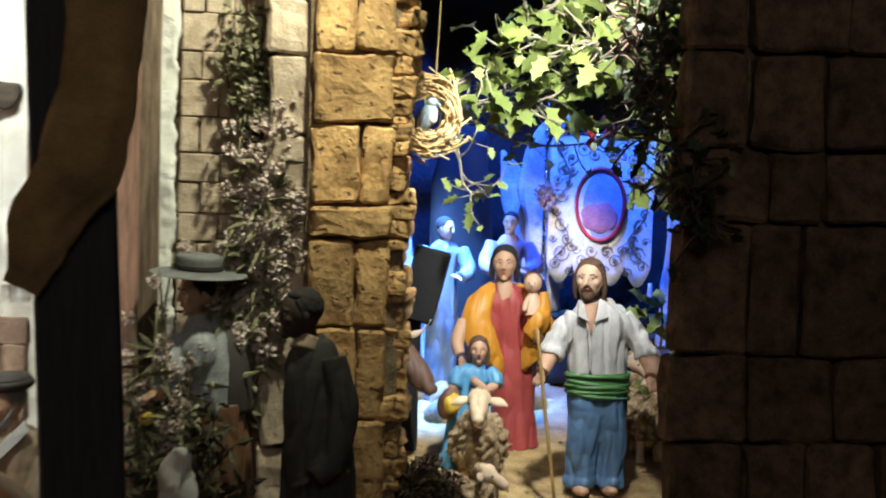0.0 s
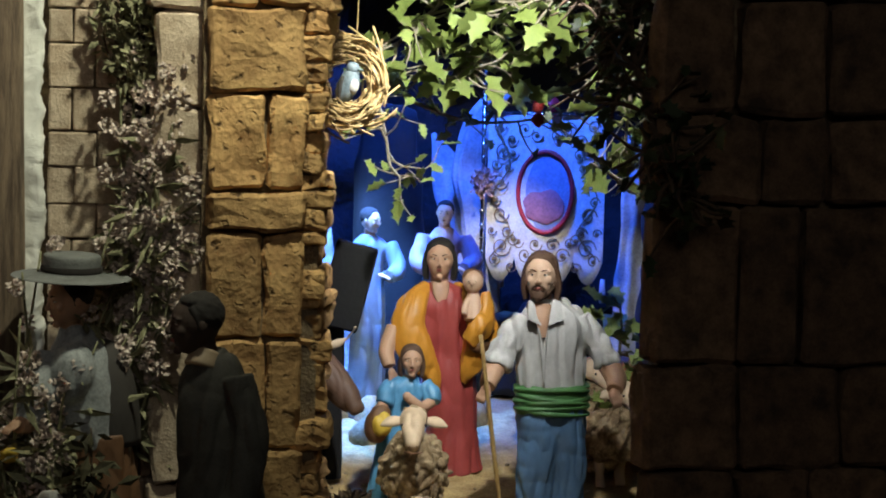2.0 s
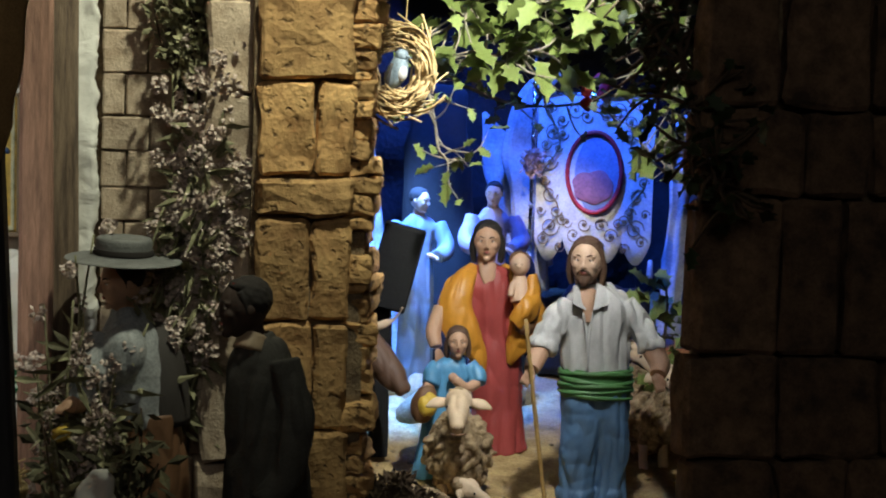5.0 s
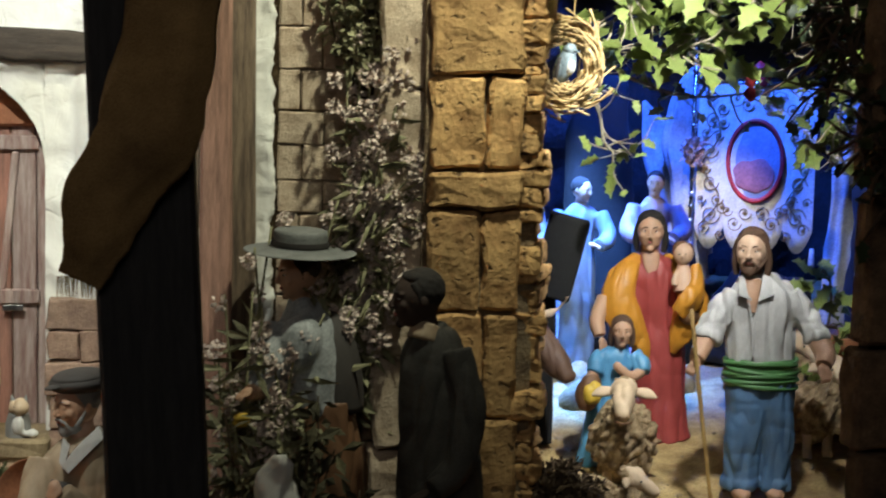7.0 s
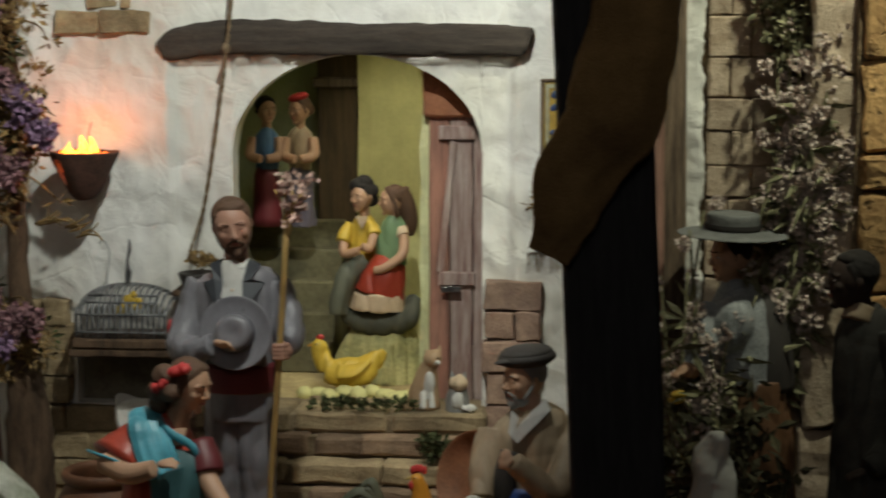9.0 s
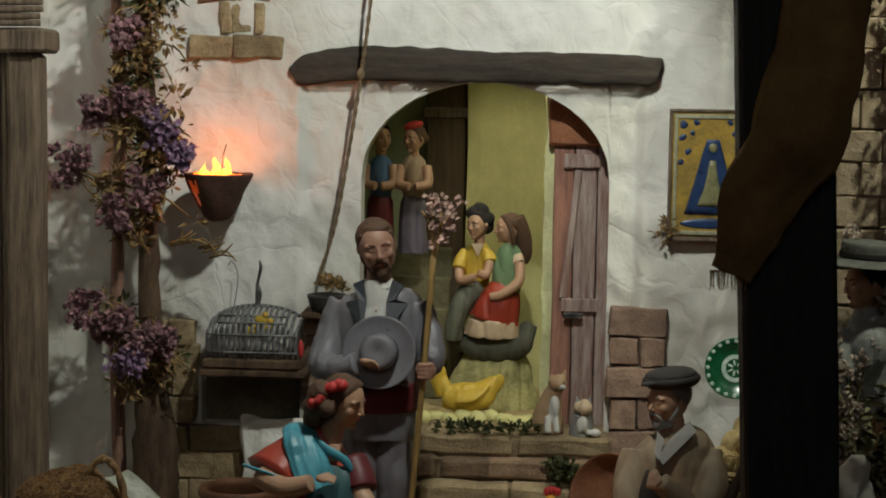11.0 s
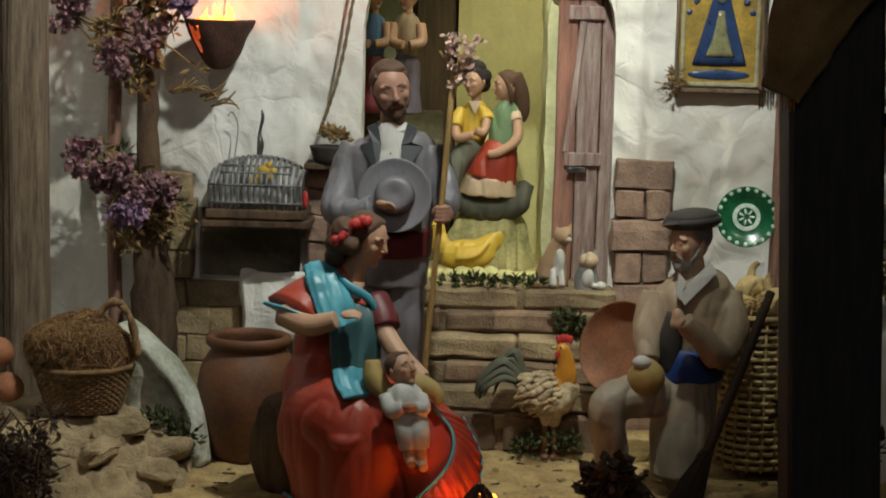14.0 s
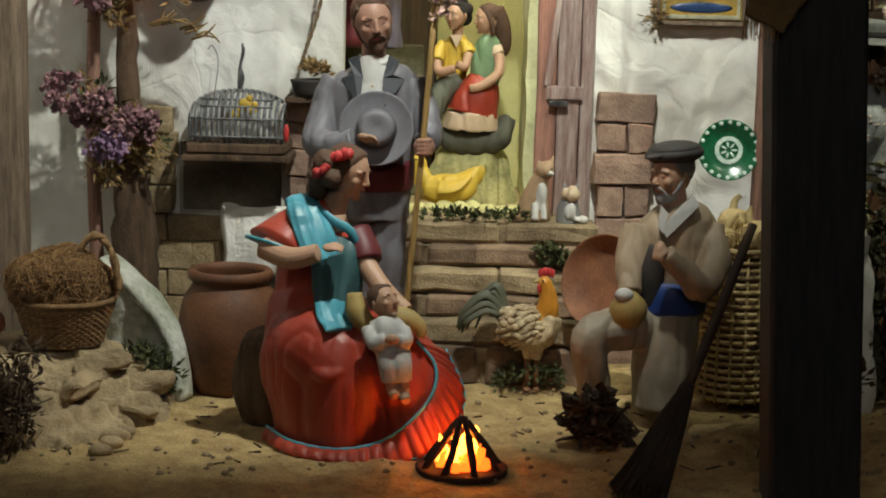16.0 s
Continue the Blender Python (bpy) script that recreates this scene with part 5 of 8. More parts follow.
f.lathe(BLACKHAIR, [(0.0231, 0.002), (0.0240, 0.003), (0.0234, 0.007), (0.0229, 0.0072)], seg=36)
f.local = None
f.tube(mat("paint_shirt", (0.42, 0.42, 0.40)), (0.352, 0.118, 0.262, 0.012), (0.343, 0.104, 0.232, 0.0145), (0.335, 0.090, 0.210, 0.0120), seg=14, pleats=4, depth=0.05)
f.tube(SKIN, (0.336, 0.092, 0.211, 0.0080), (0.328, 0.080, 0.212, 0.0070), seg=10)
f.hand((0.325, 0.077, 0.213), 0.0080, (30, 0, -50))
f.done("hatted_man_figurine", "painted clay man in a wide grey hat standing among plants")
f = Fig((0.487, 0.070, 0.0))
f.body(CHAR, (0.489, 0.074, 0.002, 0.030, 0.026), (0.488, 0.074, 0.09, 0.034, 0.029), seg=28)
f.body(mat("paint_coat", (0.052, 0.048, 0.042), 0.8, (0.032, 0.030, 0.026), 45, 500, 0.5), (0.488, 0.074, 0.070, 0.0400, 0.0320), (0.488, 0.074, 0.130, 0.0370, 0.0300), (0.4845, 0.074, 0.190, 0.0325, 0.0270), (0.4820, 0.074, 0.230, 0.0310, 0.0240), (0.4790, 0.074, 0.256, 0.0240, 0.0190),
       (0.4755, 0.074, 0.270, 0.0140, 0.0135), seg=40, pleats=7, depth=0.03)
f.tube(TAN, (0.4700, 0.0680, 0.258, 0.0150, 0.0135), (0.4735, 0.0730, 0.2700, 0.0150, 0.0140), seg=18, n=2)
f.tube(SHADEDSKIN, (0.4745, 0.074, 0.262, 0.0118), (0.4690, 0.072, 0.285, 0.0110))
f.head((0.4655, 0.070, 0.2935), 0.0245, -80, 4, skin=SHADEDSKIN, hair=BLACKHAIR, style="cap")
f.tube(mat("paint_coat", (0.12, 0.12, 0.11)), (0.4980, 0.060, 0.252, 0.0130), (0.5080, 0.050, 0.205, 0.0155), (0.5000, 0.040, 0.160, 0.0140), (0.4800, 0.032, 0.140, 0.0115), seg=18, pleats=4, depth=0.05)
f.hand((0.4700, 0.028, 0.138), 0.0090, (20, 0, -70), SHADEDSKIN)
f.done("coated_man_figurine", "painted clay dark-haired man in a dark coat")

# figures far back in the grotto
# the second robe's colour carries the dim blue light of the grotto
for name, x, y, z, s, robe, turn in (("back_figurine", 0.802, 0.680, 0.272, 1.0, paint("violet_robe", (0.34, 0.25, 0.36), 0.6), -20), ("back_figurine", 0.715, 0.690, 0.262, 1.0, paint("blue_lit_robe", (0.17, 0.22, 0.28), 0.6), 50)):
    g = ground(x, y)
    f = Fig((x, y, g))
    f.body(robe, (x, y, g, 0.024, 0.020), (x, y, g + 0.09, 0.021, 0.018), (x, y, z + 0.02, 0.018, 0.015), (x, y, z + 0.042, 0.021, 0.014), (x, y, z + 0.055, 0.009, 0.009), seg=40, pleats=8, depth=0.07)
    f.tube(SKIN, (x, y, z + 0.050, 0.007), (x, y, z + 0.062, 0.0065), n=2)
    f.head((x, y - 0.004, z + 0.072), 0.0142, turn, 8, hair=BLACKHAIR, style="short", skin=PALESKIN)
    for d in (-1, 1):
        f.tube(robe, (x + d * 0.024, y, z + 0.044, 0.010), (x + d * 0.032, y - 0.012, z + 0.016, 0.0115), (x + d * 0.018, y - 0.028, z + 0.008, 0.009), seg=12)
        f.hand((x + d * 0.010, y - 0.033, z + 0.010), 0.0075, (20, 0, d * 60), PALESKIN)
    f.done(name, "painted clay figure standing at the back of the grotto", group="figures at the back of the grotto")

# couple and two women inside the doorway
f = Fig((0.020, 0.400, SILL))
f.body(mat("mossy_plaster", (0.60, 0.56, 0.26), 0.9, (0.34, 0.33, 0.15), 50, 260, 0.8, dist=0.003), (0.018, 0.405, 0.135, 0.054, 0.036), (0.020, 0.405, 0.160, 0.046, 0.033), (0.022, 0.402, 0.186, 0.036, 0.026), (0.022, 0.400, 0.198, 0.022, 0.018), seg=36, pleats=5, depth=0.10)
f.tube(paint("seat_stone", (0.10, 0.10, 0.075), 0.8), (-0.020, 0.396, 0.210, 0.006), (0.000, 0.388, 0.200, 0.012), (0.030, 0.388, 0.199, 0.015), (0.050, 0.392, 0.206, 0.014), (0.060, 0.400, 0.225, 0.008), seg=18)
f.body(CREAM, (0.020, 0.388, 0.212, 0.031, 0.022), (0.021, 0.388, 0.230, 0.028, 0.021), seg=40, pleats=16, depth=0.04)
f.body(RED, (0.021, 0.388, 0.228, 0.0275, 0.021), (0.027, 0.390, 0.250, 0.0235, 0.020), (0.033, 0.394, 0.264, 0.017, 0.015), seg=24)
f.body(SAGE, (0.034, 0.396, 0.258, 0.0150, 0.0130), (0.035, 0.396, 0.285, 0.0165, 0.0135), (0.036, 0.396, 0.303, 0.0130, 0.0110), (0.037, 0.396, 0.311, 0.006, 0.006), seg=20)
f.tube(SKIN, (0.037, 0.396, 0.306, 0.006), (0.036, 0.395, 0.318, 0.0055), n=2)
f.head((0.0345, 0.394, 0.327), 0.0155, -70, 5, hair=HAIR, style="long")
f.tube(CREAM, (0.045, 0.392, 0.299, 0.007), (0.048, 0.386, 0.290, 0.0075), seg=10, n=2)
f.tube(SKIN, (0.048, 0.386, 0.291, 0.0055), (0.047, 0.376, 0.272, 0.0055), (0.030, 0.370, 0.259, 0.0048), (0.018, 0.370, 0.256, 0.0045), seg=10)
f.body(YELLOWP, (-0.001, 0.405, 0.256, 0.0130, 0.0120), (0.001, 0.405, 0.285, 0.0155, 0.0130), (0.003, 0.404, 0.303, 0.0120, 0.0105), (0.004, 0.403, 0.311, 0.006, 0.006), seg=20)
f.tube(SKIN, (0.004, 0.403, 0.306, 0.006), (0.004, 0.402, 0.320, 0.0055), n=2)
f.head((0.0025, 0.398, 0.3300), 0.0152, -38, 6, hair=BLACKHAIR)
for x, y, z, r in ((0.004, 0.402, 0.3430, 0.0105), (-0.004, 0.398, 0.3425, 0.0075), (0.012, 0.402, 0.3360, 0.0080), (0.010, 0.408, 0.3280, 0.0090)):
    f.ball(BLACKHAIR, (x, y, z), r, seg=12, rough=0.1, freq=300)
f.tube(YELLOWP, (-0.010, 0.401, 0.301, 0.0070), (-0.015, 0.395, 0.291, 0.0080), (-0.017, 0.390, 0.283, 0.0082), seg=12)
f.tube(SKIN, (-0.017, 0.391, 0.284, 0.0052), (-0.014, 0.381, 0.272, 0.0050), (0.002, 0.376, 0.276, 0.0045), seg=10)
f.tube(YELLOWP, (0.013, 0.399, 0.300, 0.0070), (0.017, 0.390, 0.290, 0.0078), seg=12, n=2)
f.tube(SKIN, (0.016, 0.389, 0.291, 0.0050), (0.012, 0.379, 0.278, 0.0048), (0.004, 0.376, 0.281, 0.0042), seg=10)
f.plate(CREAM, [(-0.004, 0.3895, 0.310), (0.003, 0.3885, 0.297), (0.009, 0.3895, 0.310)], 0.004)
f.tube(HAIR, (0.042, 0.396, 0.338, 0.0100), (0.049, 0.399, 0.320, 0.0100), (0.053, 0.401, 0.300, 0.0075), (0.053, 0.402, 0.289, 0.003), seg=14)
f.tube(paint("olive_trouser", (0.15, 0.155, 0.115), 0.6), (0.004, 0.396, 0.262, 0.0130), (-0.010, 0.386, 0.250, 0.0125), (-0.019, 0.382, 0.228, 0.0110), (-0.022, 0.382, 0.208, 0.0095), seg=16)
f.done("couple_figurine", "painted clay couple seated close together, yellow shirt and red skirt")
for x, robe, top, turn in ((-0.110, MAROON, DENIM, 35), (-0.073, paint("grey_violet", (0.13, 0.11, 0.14), 0.6), TAN, -35)):
    f = Fig((x, 0.455, 0.292))
    f.body(robe, (x, 0.455, 0.292, 0.0165, 0.0140), (x, 0.455, 0.342, 0.0145, 0.0125), (x, 0.455, 0.357, 0.0110, 0.0100), seg=28, pleats=8, depth=0.06)
    f.body(top, (x, 0.455, 0.354, 0.0115, 0.0105), (x, 0.455, 0.377, 0.0150, 0.0120), (x, 0.455, 0.392, 0.0120, 0.0100), (x, 0.455, 0.400, 0.0055, 0.0055), seg=20)
    f.tube(SKIN, (x, 0.455, 0.396, 0.0055), (x, 0.455, 0.408, 0.005), n=2)
    f.head((x, 0.453, 0.4180), 0.0148, turn, 6, hair=BLACKHAIR if robe is MAROON else HAIR, style="bun")
    if robe is not MAROON:
        f.ball(FLOWERRED, (x - 0.001, 0.450, 0.4325), (0.0115, 0.0100, 0.0050), turn=(0, -15, 0), seg=12, raw=True)
    for d in (-1, 1):
        f.tube(SKIN, (x + d * 0.014, 0.452, 0.388, 0.006), (x + d * 0.016, 0.444, 0.370, 0.0058), (x + d * 0.003, 0.438, 0.366, 0.0050), seg=10)
    f.done("standing_woman_figurine", "small painted clay woman standing in the dim room", group="women in the room")

# ---- things of the courtyard ----
random.seed(21)
STRAW = mat("straw", (0.62, 0.46, 0.22), 0.85, (0.36, 0.23, 0.09), 70, 500, 0.5, vary=0.25, island=True)
ESPARTO = mat("esparto", (0.30, 0.18, 0.08), 0.9, (0.16, 0.09, 0.04), 90, 600, 0.8, vary=0.2, island=True)
CANE = mat("cane", (0.66, 0.50, 0.24), 0.75, (0.42, 0.30, 0.13), 80, 500, 0.5, vary=0.2, island=True)
IRON = mat("dark_iron", (0.34, 0.34, 0.35), 0.35, (0.16, 0.16, 0.17), 60, 400, 0.3, metal=0.9)
CHARWOOD = mat("charred_log", (0.055, 0.03, 0.02), 0.9, (0.02, 0.012, 0.01), 60, 400, 0.8)
TWIG = mat("twig", (0.10, 0.065, 0.035), 0.9, (0.05, 0.03, 0.02), 80, 500, 0.6, vary=0.25, island=True)
MOSS = mat("moss", (0.09, 0.10, 0.035), 0.95, (0.04, 0.05, 0.02), 80, 500, 0.6, vary=0.35, island=True)
BARK = mat("bark", (0.16, 0.10, 0.06), 0.95, (0.06, 0.035, 0.02), 30, 300, 1.0, stretch=(3, 3, 0.7), dist=0.004)
PURPLE = mat("dried_flower", (0.41, 0.24, 0.25), 0.9, (0.22, 0.10, 0.13), 90, 500, 0.5, vary=0.45, island=True)
GOLDLEAF = mat("dried_leaf", (0.36, 0.24, 0.09), 0.9, (0.18, 0.11, 0.05), 90, 500, 0.5, vary=0.35, island=True)


def petals(bm, c, n, r, length, wide, up=-1.0):
    """A tuft of small folded leaves about c."""
    c = Vector(c)
    for _ in range(n):
        d = Vector((rnd(-1, 1), rnd(-1, 1), rnd(up, 1)))
        if d.length < 0.05:
            continue
        d.normalize()
        o = c + d * r * rnd(0.3, 1)
        e = (d + Vector((rnd(-0.6, 0.6), rnd(-0.6, 0.6), rnd(-0.6, 0.6)))).normalized() * length * rnd(0.6, 1.2)
        s = e.orthogonal().normalized()
        s.rotate(Matrix.Rotation(rnd(0, 6.28), 3, e.normalized()))
        s *= wide
        n3 = e.cross(s).normalized() * wide * 0.5
        a, b, t, q, mid = (bm.verts.new(v) for v in (o, o + e * 0.5 - s, o + e, o + e * 0.5 + s, o + e * 0.5 + n3))
        for tri in ((a, b, mid), (b, t, mid), (t, q, mid), (q, a, mid)):
            bm.faces.new(tri)


# jug
bm = bmesh.new()
lathe(bm, [(0.030, 0.0), (0.037, 0.012), (0.0445, 0.040), (0.0465, 0.062), (0.0430, 0.084), (0.0350, 0.098), (0.0335, 0.1015), (0.0370, 0.105), (0.0380, 0.109), (0.0365, 0.1125), (0.0325, 0.1130), (0.0295, 0.108), (0.034, 0.090), (0.038, 0.06), (0.03, 0.02), (0.001, 0.02)], seg=44)
for v in bm.verts:
    v.co.xy *= 1 + 0.016 * noise.noise(v.co * 22)
thing("clay_jar", bm, JARCLAY, "large brown-red clay jar standing on the sand", "jar", (-0.190, 0.088, -0.002))

# platter leaning on the steps
PLATTER = mat("brown_terracotta", (0.30, 0.125, 0.06), 0.75, (0.16, 0.065, 0.03), 30, 400, 0.35)
bm = bmesh.new()
lathe(bm, [(0.001, 0.0), (0.025, 0.0), (0.035, 0.007), (0.041, 0.014), (0.0428, 0.0145), (0.041, 0.011), (0.034, 0.002), (0.022, -0.004), (0.001, -0.004)], seg=44)
thing("clay_platter", bm, PLATTER, "round terracotta platter leaning against the steps", "platter", pose(0.150, 0.116, 0.102, 74, 0, -38))

# fire of logs
fire = base("log_fire", "small cone of charred logs with glowing embers", "fire", (0.021, -0.148, 0.0))
bm = bmesh.new()
lathe(bm, [(0.001, 0.0), (0.033, 0.0), (0.0345, 0.003), (0.033, 0.005), (0.001, 0.006)], seg=30)
part("hearth_plate", bm, CHARWOOD, fire)
for k in range(8):
    a = k * math.pi / 4 + 0.35
    bm = bmesh.new()
    tube(bm, [(0.031 * math.cos(a), 0.031 * math.sin(a), 0.003, 0.0028), (0.018 * math.cos(a + 0.05), 0.018 * math.sin(a + 0.05), 0.021, 0.0031), (0.004 * math.cos(a), 0.004 * math.sin(a), 0.041 + rnd(-0.004, 0.003), 0.0024)], 7, 3)
    for v in bm.verts:
        v.co += Vector(noise.noise_vector(v.co * 200)) * 0.0008
    part("log", bm, CHARWOOD, fire)
bm = bmesh.new()
for k in range(30):
    a, r = rnd(0, 6.28), rnd(0, 0.022)
    ball(bm, (r * math.cos(a), r * math.sin(a), 0.006 + rnd(0, 0.006)), (rnd(0.003, 0.006), rnd(0.003, 0.006), rnd(0.003, 0.005)), seg=8, rough=0.3, freq=200)
part("embers", bm, glow("embers", (1.0, 0.11, 0.008), 2.4), fire, "glowing orange embers")
bm = bmesh.new()
for k in range(7):
    a, r, h = k * 0.9 + rnd(-0.2, 0.2), 0.006 + 0.010 * (k % 2), rnd(0.018, 0.030)
    lathe(bm, [(0.0045, 0.006), (0.0055, 0.010), (0.0036, 0.006 + h * 0.5), (0.0014, 0.006 + h * 0.8), (0.0003, 0.006 + h)], (r * math.cos(a), r * math.sin(a), 0), seg=9)
for v in bm.verts:
    v.co += Vector(noise.noise_vector(v.co * 130)) * 0.0045
part("flame", bm, glow("flame", (1.0, 0.42, 0.05), 4.5), fire, "bright yellow flame light")
bm = bmesh.new()
for k in range(9):
    a, r, h = k * 0.7 + rnd(-0.2, 0.2), rnd(0.012, 0.020), rnd(0.010, 0.022)
    lathe(bm, [(0.0040, 0.005), (0.0046, 0.009), (0.0026, 0.006 + h * 0.6), (0.0003, 0.006 + h)], (r * math.cos(a), r * math.sin(a), 0), seg=8)
for v in bm.verts:
    v.co += Vector(noise.noise_vector(v.co * 150)) * 0.004
part("flame", bm, glow("low_flame", (1.0, 0.13, 0.008), 2.6), fire, "low orange flame light")
lamp("fire_light", "POINT", (0.021, -0.150, 0.030), (0, 0, 0), 0.55, (1.0, 0.25, 0.03), 0.012)

# bundle of twigs
DRYLEAF = mat("dry_leaf", (0.075, 0.045, 0.025), 0.9, (0.03, 0.018, 0.011), 80, 500, 0.6, vary=0.35, island=True)
twigs = base("twig_bundle", "tangled bundle of dark dry twigs on the sand", "twigs", (0.128, -0.062, 0.0))
bm = bmesh.new()
for k in range(60):
    a = rnd(0, 6.28)
    p0 = Vector((rnd(-0.016, 0.016), rnd(-0.012, 0.012), rnd(0.002, 0.030)))
    p2 = p0 + Vector((0.024 * math.cos(a) * rnd(0.3, 1), 0.018 * math.sin(a) * rnd(0.3, 1), rnd(-0.012, 0.016)))
    p2.z = max(p2.z, 0.002)
    mid = (p0 + p2) / 2 + Vector((rnd(-0.007, 0.007), rnd(-0.007, 0.007), rnd(0, 0.008)))
    tube(bm, [(*p0, 0.0019), (*mid, 0.0015), (*p2, 0.0008)], 5, 3)
part("twig_mass", bm, DRYLEAF, twigs)
bm = bmesh.new()
for k in range(9):
    petals(bm, (rnd(-0.018, 0.018), rnd(-0.012, 0.012), 0.006 + 0.0036 * k), 34, 0.013, 0.013, 0.0046, -0.3)
part("dry_leaves", bm, DRYLEAF, twigs)

# broom
BROOMWOOD = mat("broom_wood", (0.075, 0.042, 0.024), 0.7, (0.04, 0.022, 0.013), 40, 300, 0.5, stretch=(2, 2, 0.5))
broom = base("broom", "dark twig broom leaning, bristles on the sand", "broom", (0.162, -0.118, 0.0))
bm = bmesh.new()
tube(bm, [(0.040, 0.055, 0.050, 0.0045), (0.070, 0.094, 0.112, 0.0044), (0.098, 0.130, 0.174, 0.0040)], 10, 4)
part("handle", bm, BROOMWOOD, broom, "dark smooth wooden handle")
bm = bmesh.new()
for k in range(150):
    a, r = rnd(0, 6.28), rnd(0, 1) ** 0.5
    dx, dz = math.cos(a) * r, math.sin(a) * r
    tube(bm, [(0.042 + 0.004 * dx, 0.057, 0.054 + 0.003 * dz, 0.0008), (0.022 + 0.012 * dx, 0.005 + 0.010 * dz, 0.032 + 0.009 * dz, 0.0009), (-0.012 + 0.023 * dx, -0.098 + 0.020 * dz, 0.006 + rnd(-0.003, 0.010), 0.0007)], 4, 2)
part("bristles", bm, mat("dark_broom", (0.055, 0.034, 0.02), 0.95, (0.025, 0.016, 0.01), 80, 500, 0.6), broom)
bm = bmesh.new()
tube(bm, [(0.036, 0.050, 0.047, 0.0058), (0.039, 0.054, 0.050, 0.0062), (0.042, 0.057, 0.054, 0.0052)], 12, 2)
part("binding", bm, BROOMWOOD, broom)


def basket(name, label, at, r0, r1, h, m, rows, ribs, wire, inner, strip=1.15):
    """A woven basket: upright ribs and rows that pass in and out of them."""
    b = base(name, label, "basket", at)
    bm = bmesh.new()
    for k in range(ribs):
        a = 2 * math.pi * k / ribs
        tube(bm, [((r0 + (r1 - r0) * q) * math.cos(a), (r0 + (r1 - r0) * q) * math.sin(a), h * q, wire) for q in (0, 0.5, 1)], 5, 2)
    part("ribs", bm, m, b)
    bm = bmesh.new()
    for j in range(rows):
        q = (j + 0.5) / rows
        r = r0 + (r1 - r0) * q
        n = ribs * 2
        tube(bm, [((r + wire * (1.2 if (k + j) % 2 else -1.2)) * math.cos(math.pi * k / ribs), (r + wire * (1.2 if (k + j) % 2 else -1.2)) * math.sin(math.pi * k / ribs), h * q, wire * strip, wire * 0.8) for k in range(n + 1)], 6, 1, side=(0, 0, 1), cap=False)
    part("weave", bm, m, b)
    bm = bmesh.new()
    tube(bm, [(r1 * math.cos(a * math.pi / 12), r1 * math.sin(a * math.pi / 12), h, wire * 2.2) for a in range(25)], 8, 1, cap=False)
    part("rim", bm, m, b)
    bm = bmesh.new()
    lathe(bm, [(0.001, 0.001), (r0 * 0.96, 0.001), (r1 * 0.95, h * 0.97), (r1 * 0.90, h * 0.97), (r0 * 0.9, 0.004), (0.001, 0.004)], seg=ribs, n=1)
    part("lining", bm, inner, b)
    return b


basket("cane_basket", "tall woven cane basket behind the kneeling man", (0.262, 0.085, 0.008), 0.0335, 0.031, 0.135, CANE, 21, 17, 0.0013, BROWN, 1.5)
stand = base("basket_stand", "short dark wooden stand under the cane basket", "stand", (0.262, 0.085, 0.009))
for k in range(3):
    a = k * 2.1
    bm = bmesh.new()
    tube(bm, [(0.022 * math.cos(a), 0.022 * math.sin(a), 0.0, 0.004), (0.024 * math.cos(a), 0.024 * math.sin(a), -0.010, 0.003)], 8, 2)
    part("foot", bm, BROWN, stand)
for k, (x, y, z, r) in enumerate(((0.245, 0.078, 0.150, 0.016), (0.272, 0.082, 0.152, 0.017), (0.258, 0.098, 0.162, 0.016))):
    bm = bmesh.new()
    ball(bm, (0, 0, 0), (r, r, r * 0.85), seg=18, rough=0.15, freq=80, seed=k)
    tube(bm, [(0, 0, r * 0.7, 0.004), (0.004, 0, r * 1.25, 0.003), (0.010, 0, r * 1.5, 0.0022)], 8, 3)
    for v in bm.verts:
        a = math.atan2(v.co.y, v.co.x)
        v.co.xy *= 1 + 0.05 * math.cos(9 * a)
    thing("gourd", bm, CANE, "dry ribbed yellow-brown gourd in the cane basket", "gourd", pose(x, y, z, rnd(-20, 20), rnd(-20, 20), rnd(0, 90)), "gourds in the basket")
straws = bmesh.new()
for k in range(90):
    x, y = rnd(-0.02, 0.02), rnd(-0.018, 0.018)
    tube(straws, [(x, y, 0, 0.0009), (x * 1.2 + rnd(-0.006, 0.006), y + rnd(-0.006, 0.006), 0.015, 0.0008), (x * 1.6 + rnd(-0.01, 0.01), y * 1.3 - rnd(0, 0.012), 0.016 + rnd(-0.012, 0.010), 0.0005)], 4, 3)
thing("straw_wisp", straws, STRAW, "loose straw poking out of the cane basket", "straw", (0.268, 0.078, 0.142), kind="stuff")

# green glazed plate
GLAZE = mat("green_glaze", (0.012, 0.13, 0.055), 0.2, (0.008, 0.07, 0.03), 60, 300, 0.15, coat=0.6)
GLAZEWHITE = mat("white_glaze", (0.62, 0.72, 0.66), 0.25, (0.40, 0.56, 0.48), 60, 300, 0.15, coat=0.5)
plate = base("glazed_plate", "green glazed plate with a white scalloped rim leaning on the wall", "plate", pose(0.258, 0.160, 0.221, 82, 0, -6))
bm = bmesh.new()
lathe(bm, [(0.001, 0.0), (0.015, 0.0), (0.020, 0.002), (0.0265, 0.0045), (0.0275, 0.004), (0.020, -0.001), (0.001, -0.0025)], seg=48)
part("dish", bm, GLAZE, plate)
for k in range(20):
    a = 2 * math.pi * k / 20
    bm = bmesh.new()
    ball(bm, (0.0258 * math.cos(a), 0.0258 * math.sin(a), 0.0040), (0.0026, 0.0022, 0.0008), seg=8, turn=(0, 0, math.degrees(a)))
    part("rim_spot", bm, GLAZEWHITE, plate)
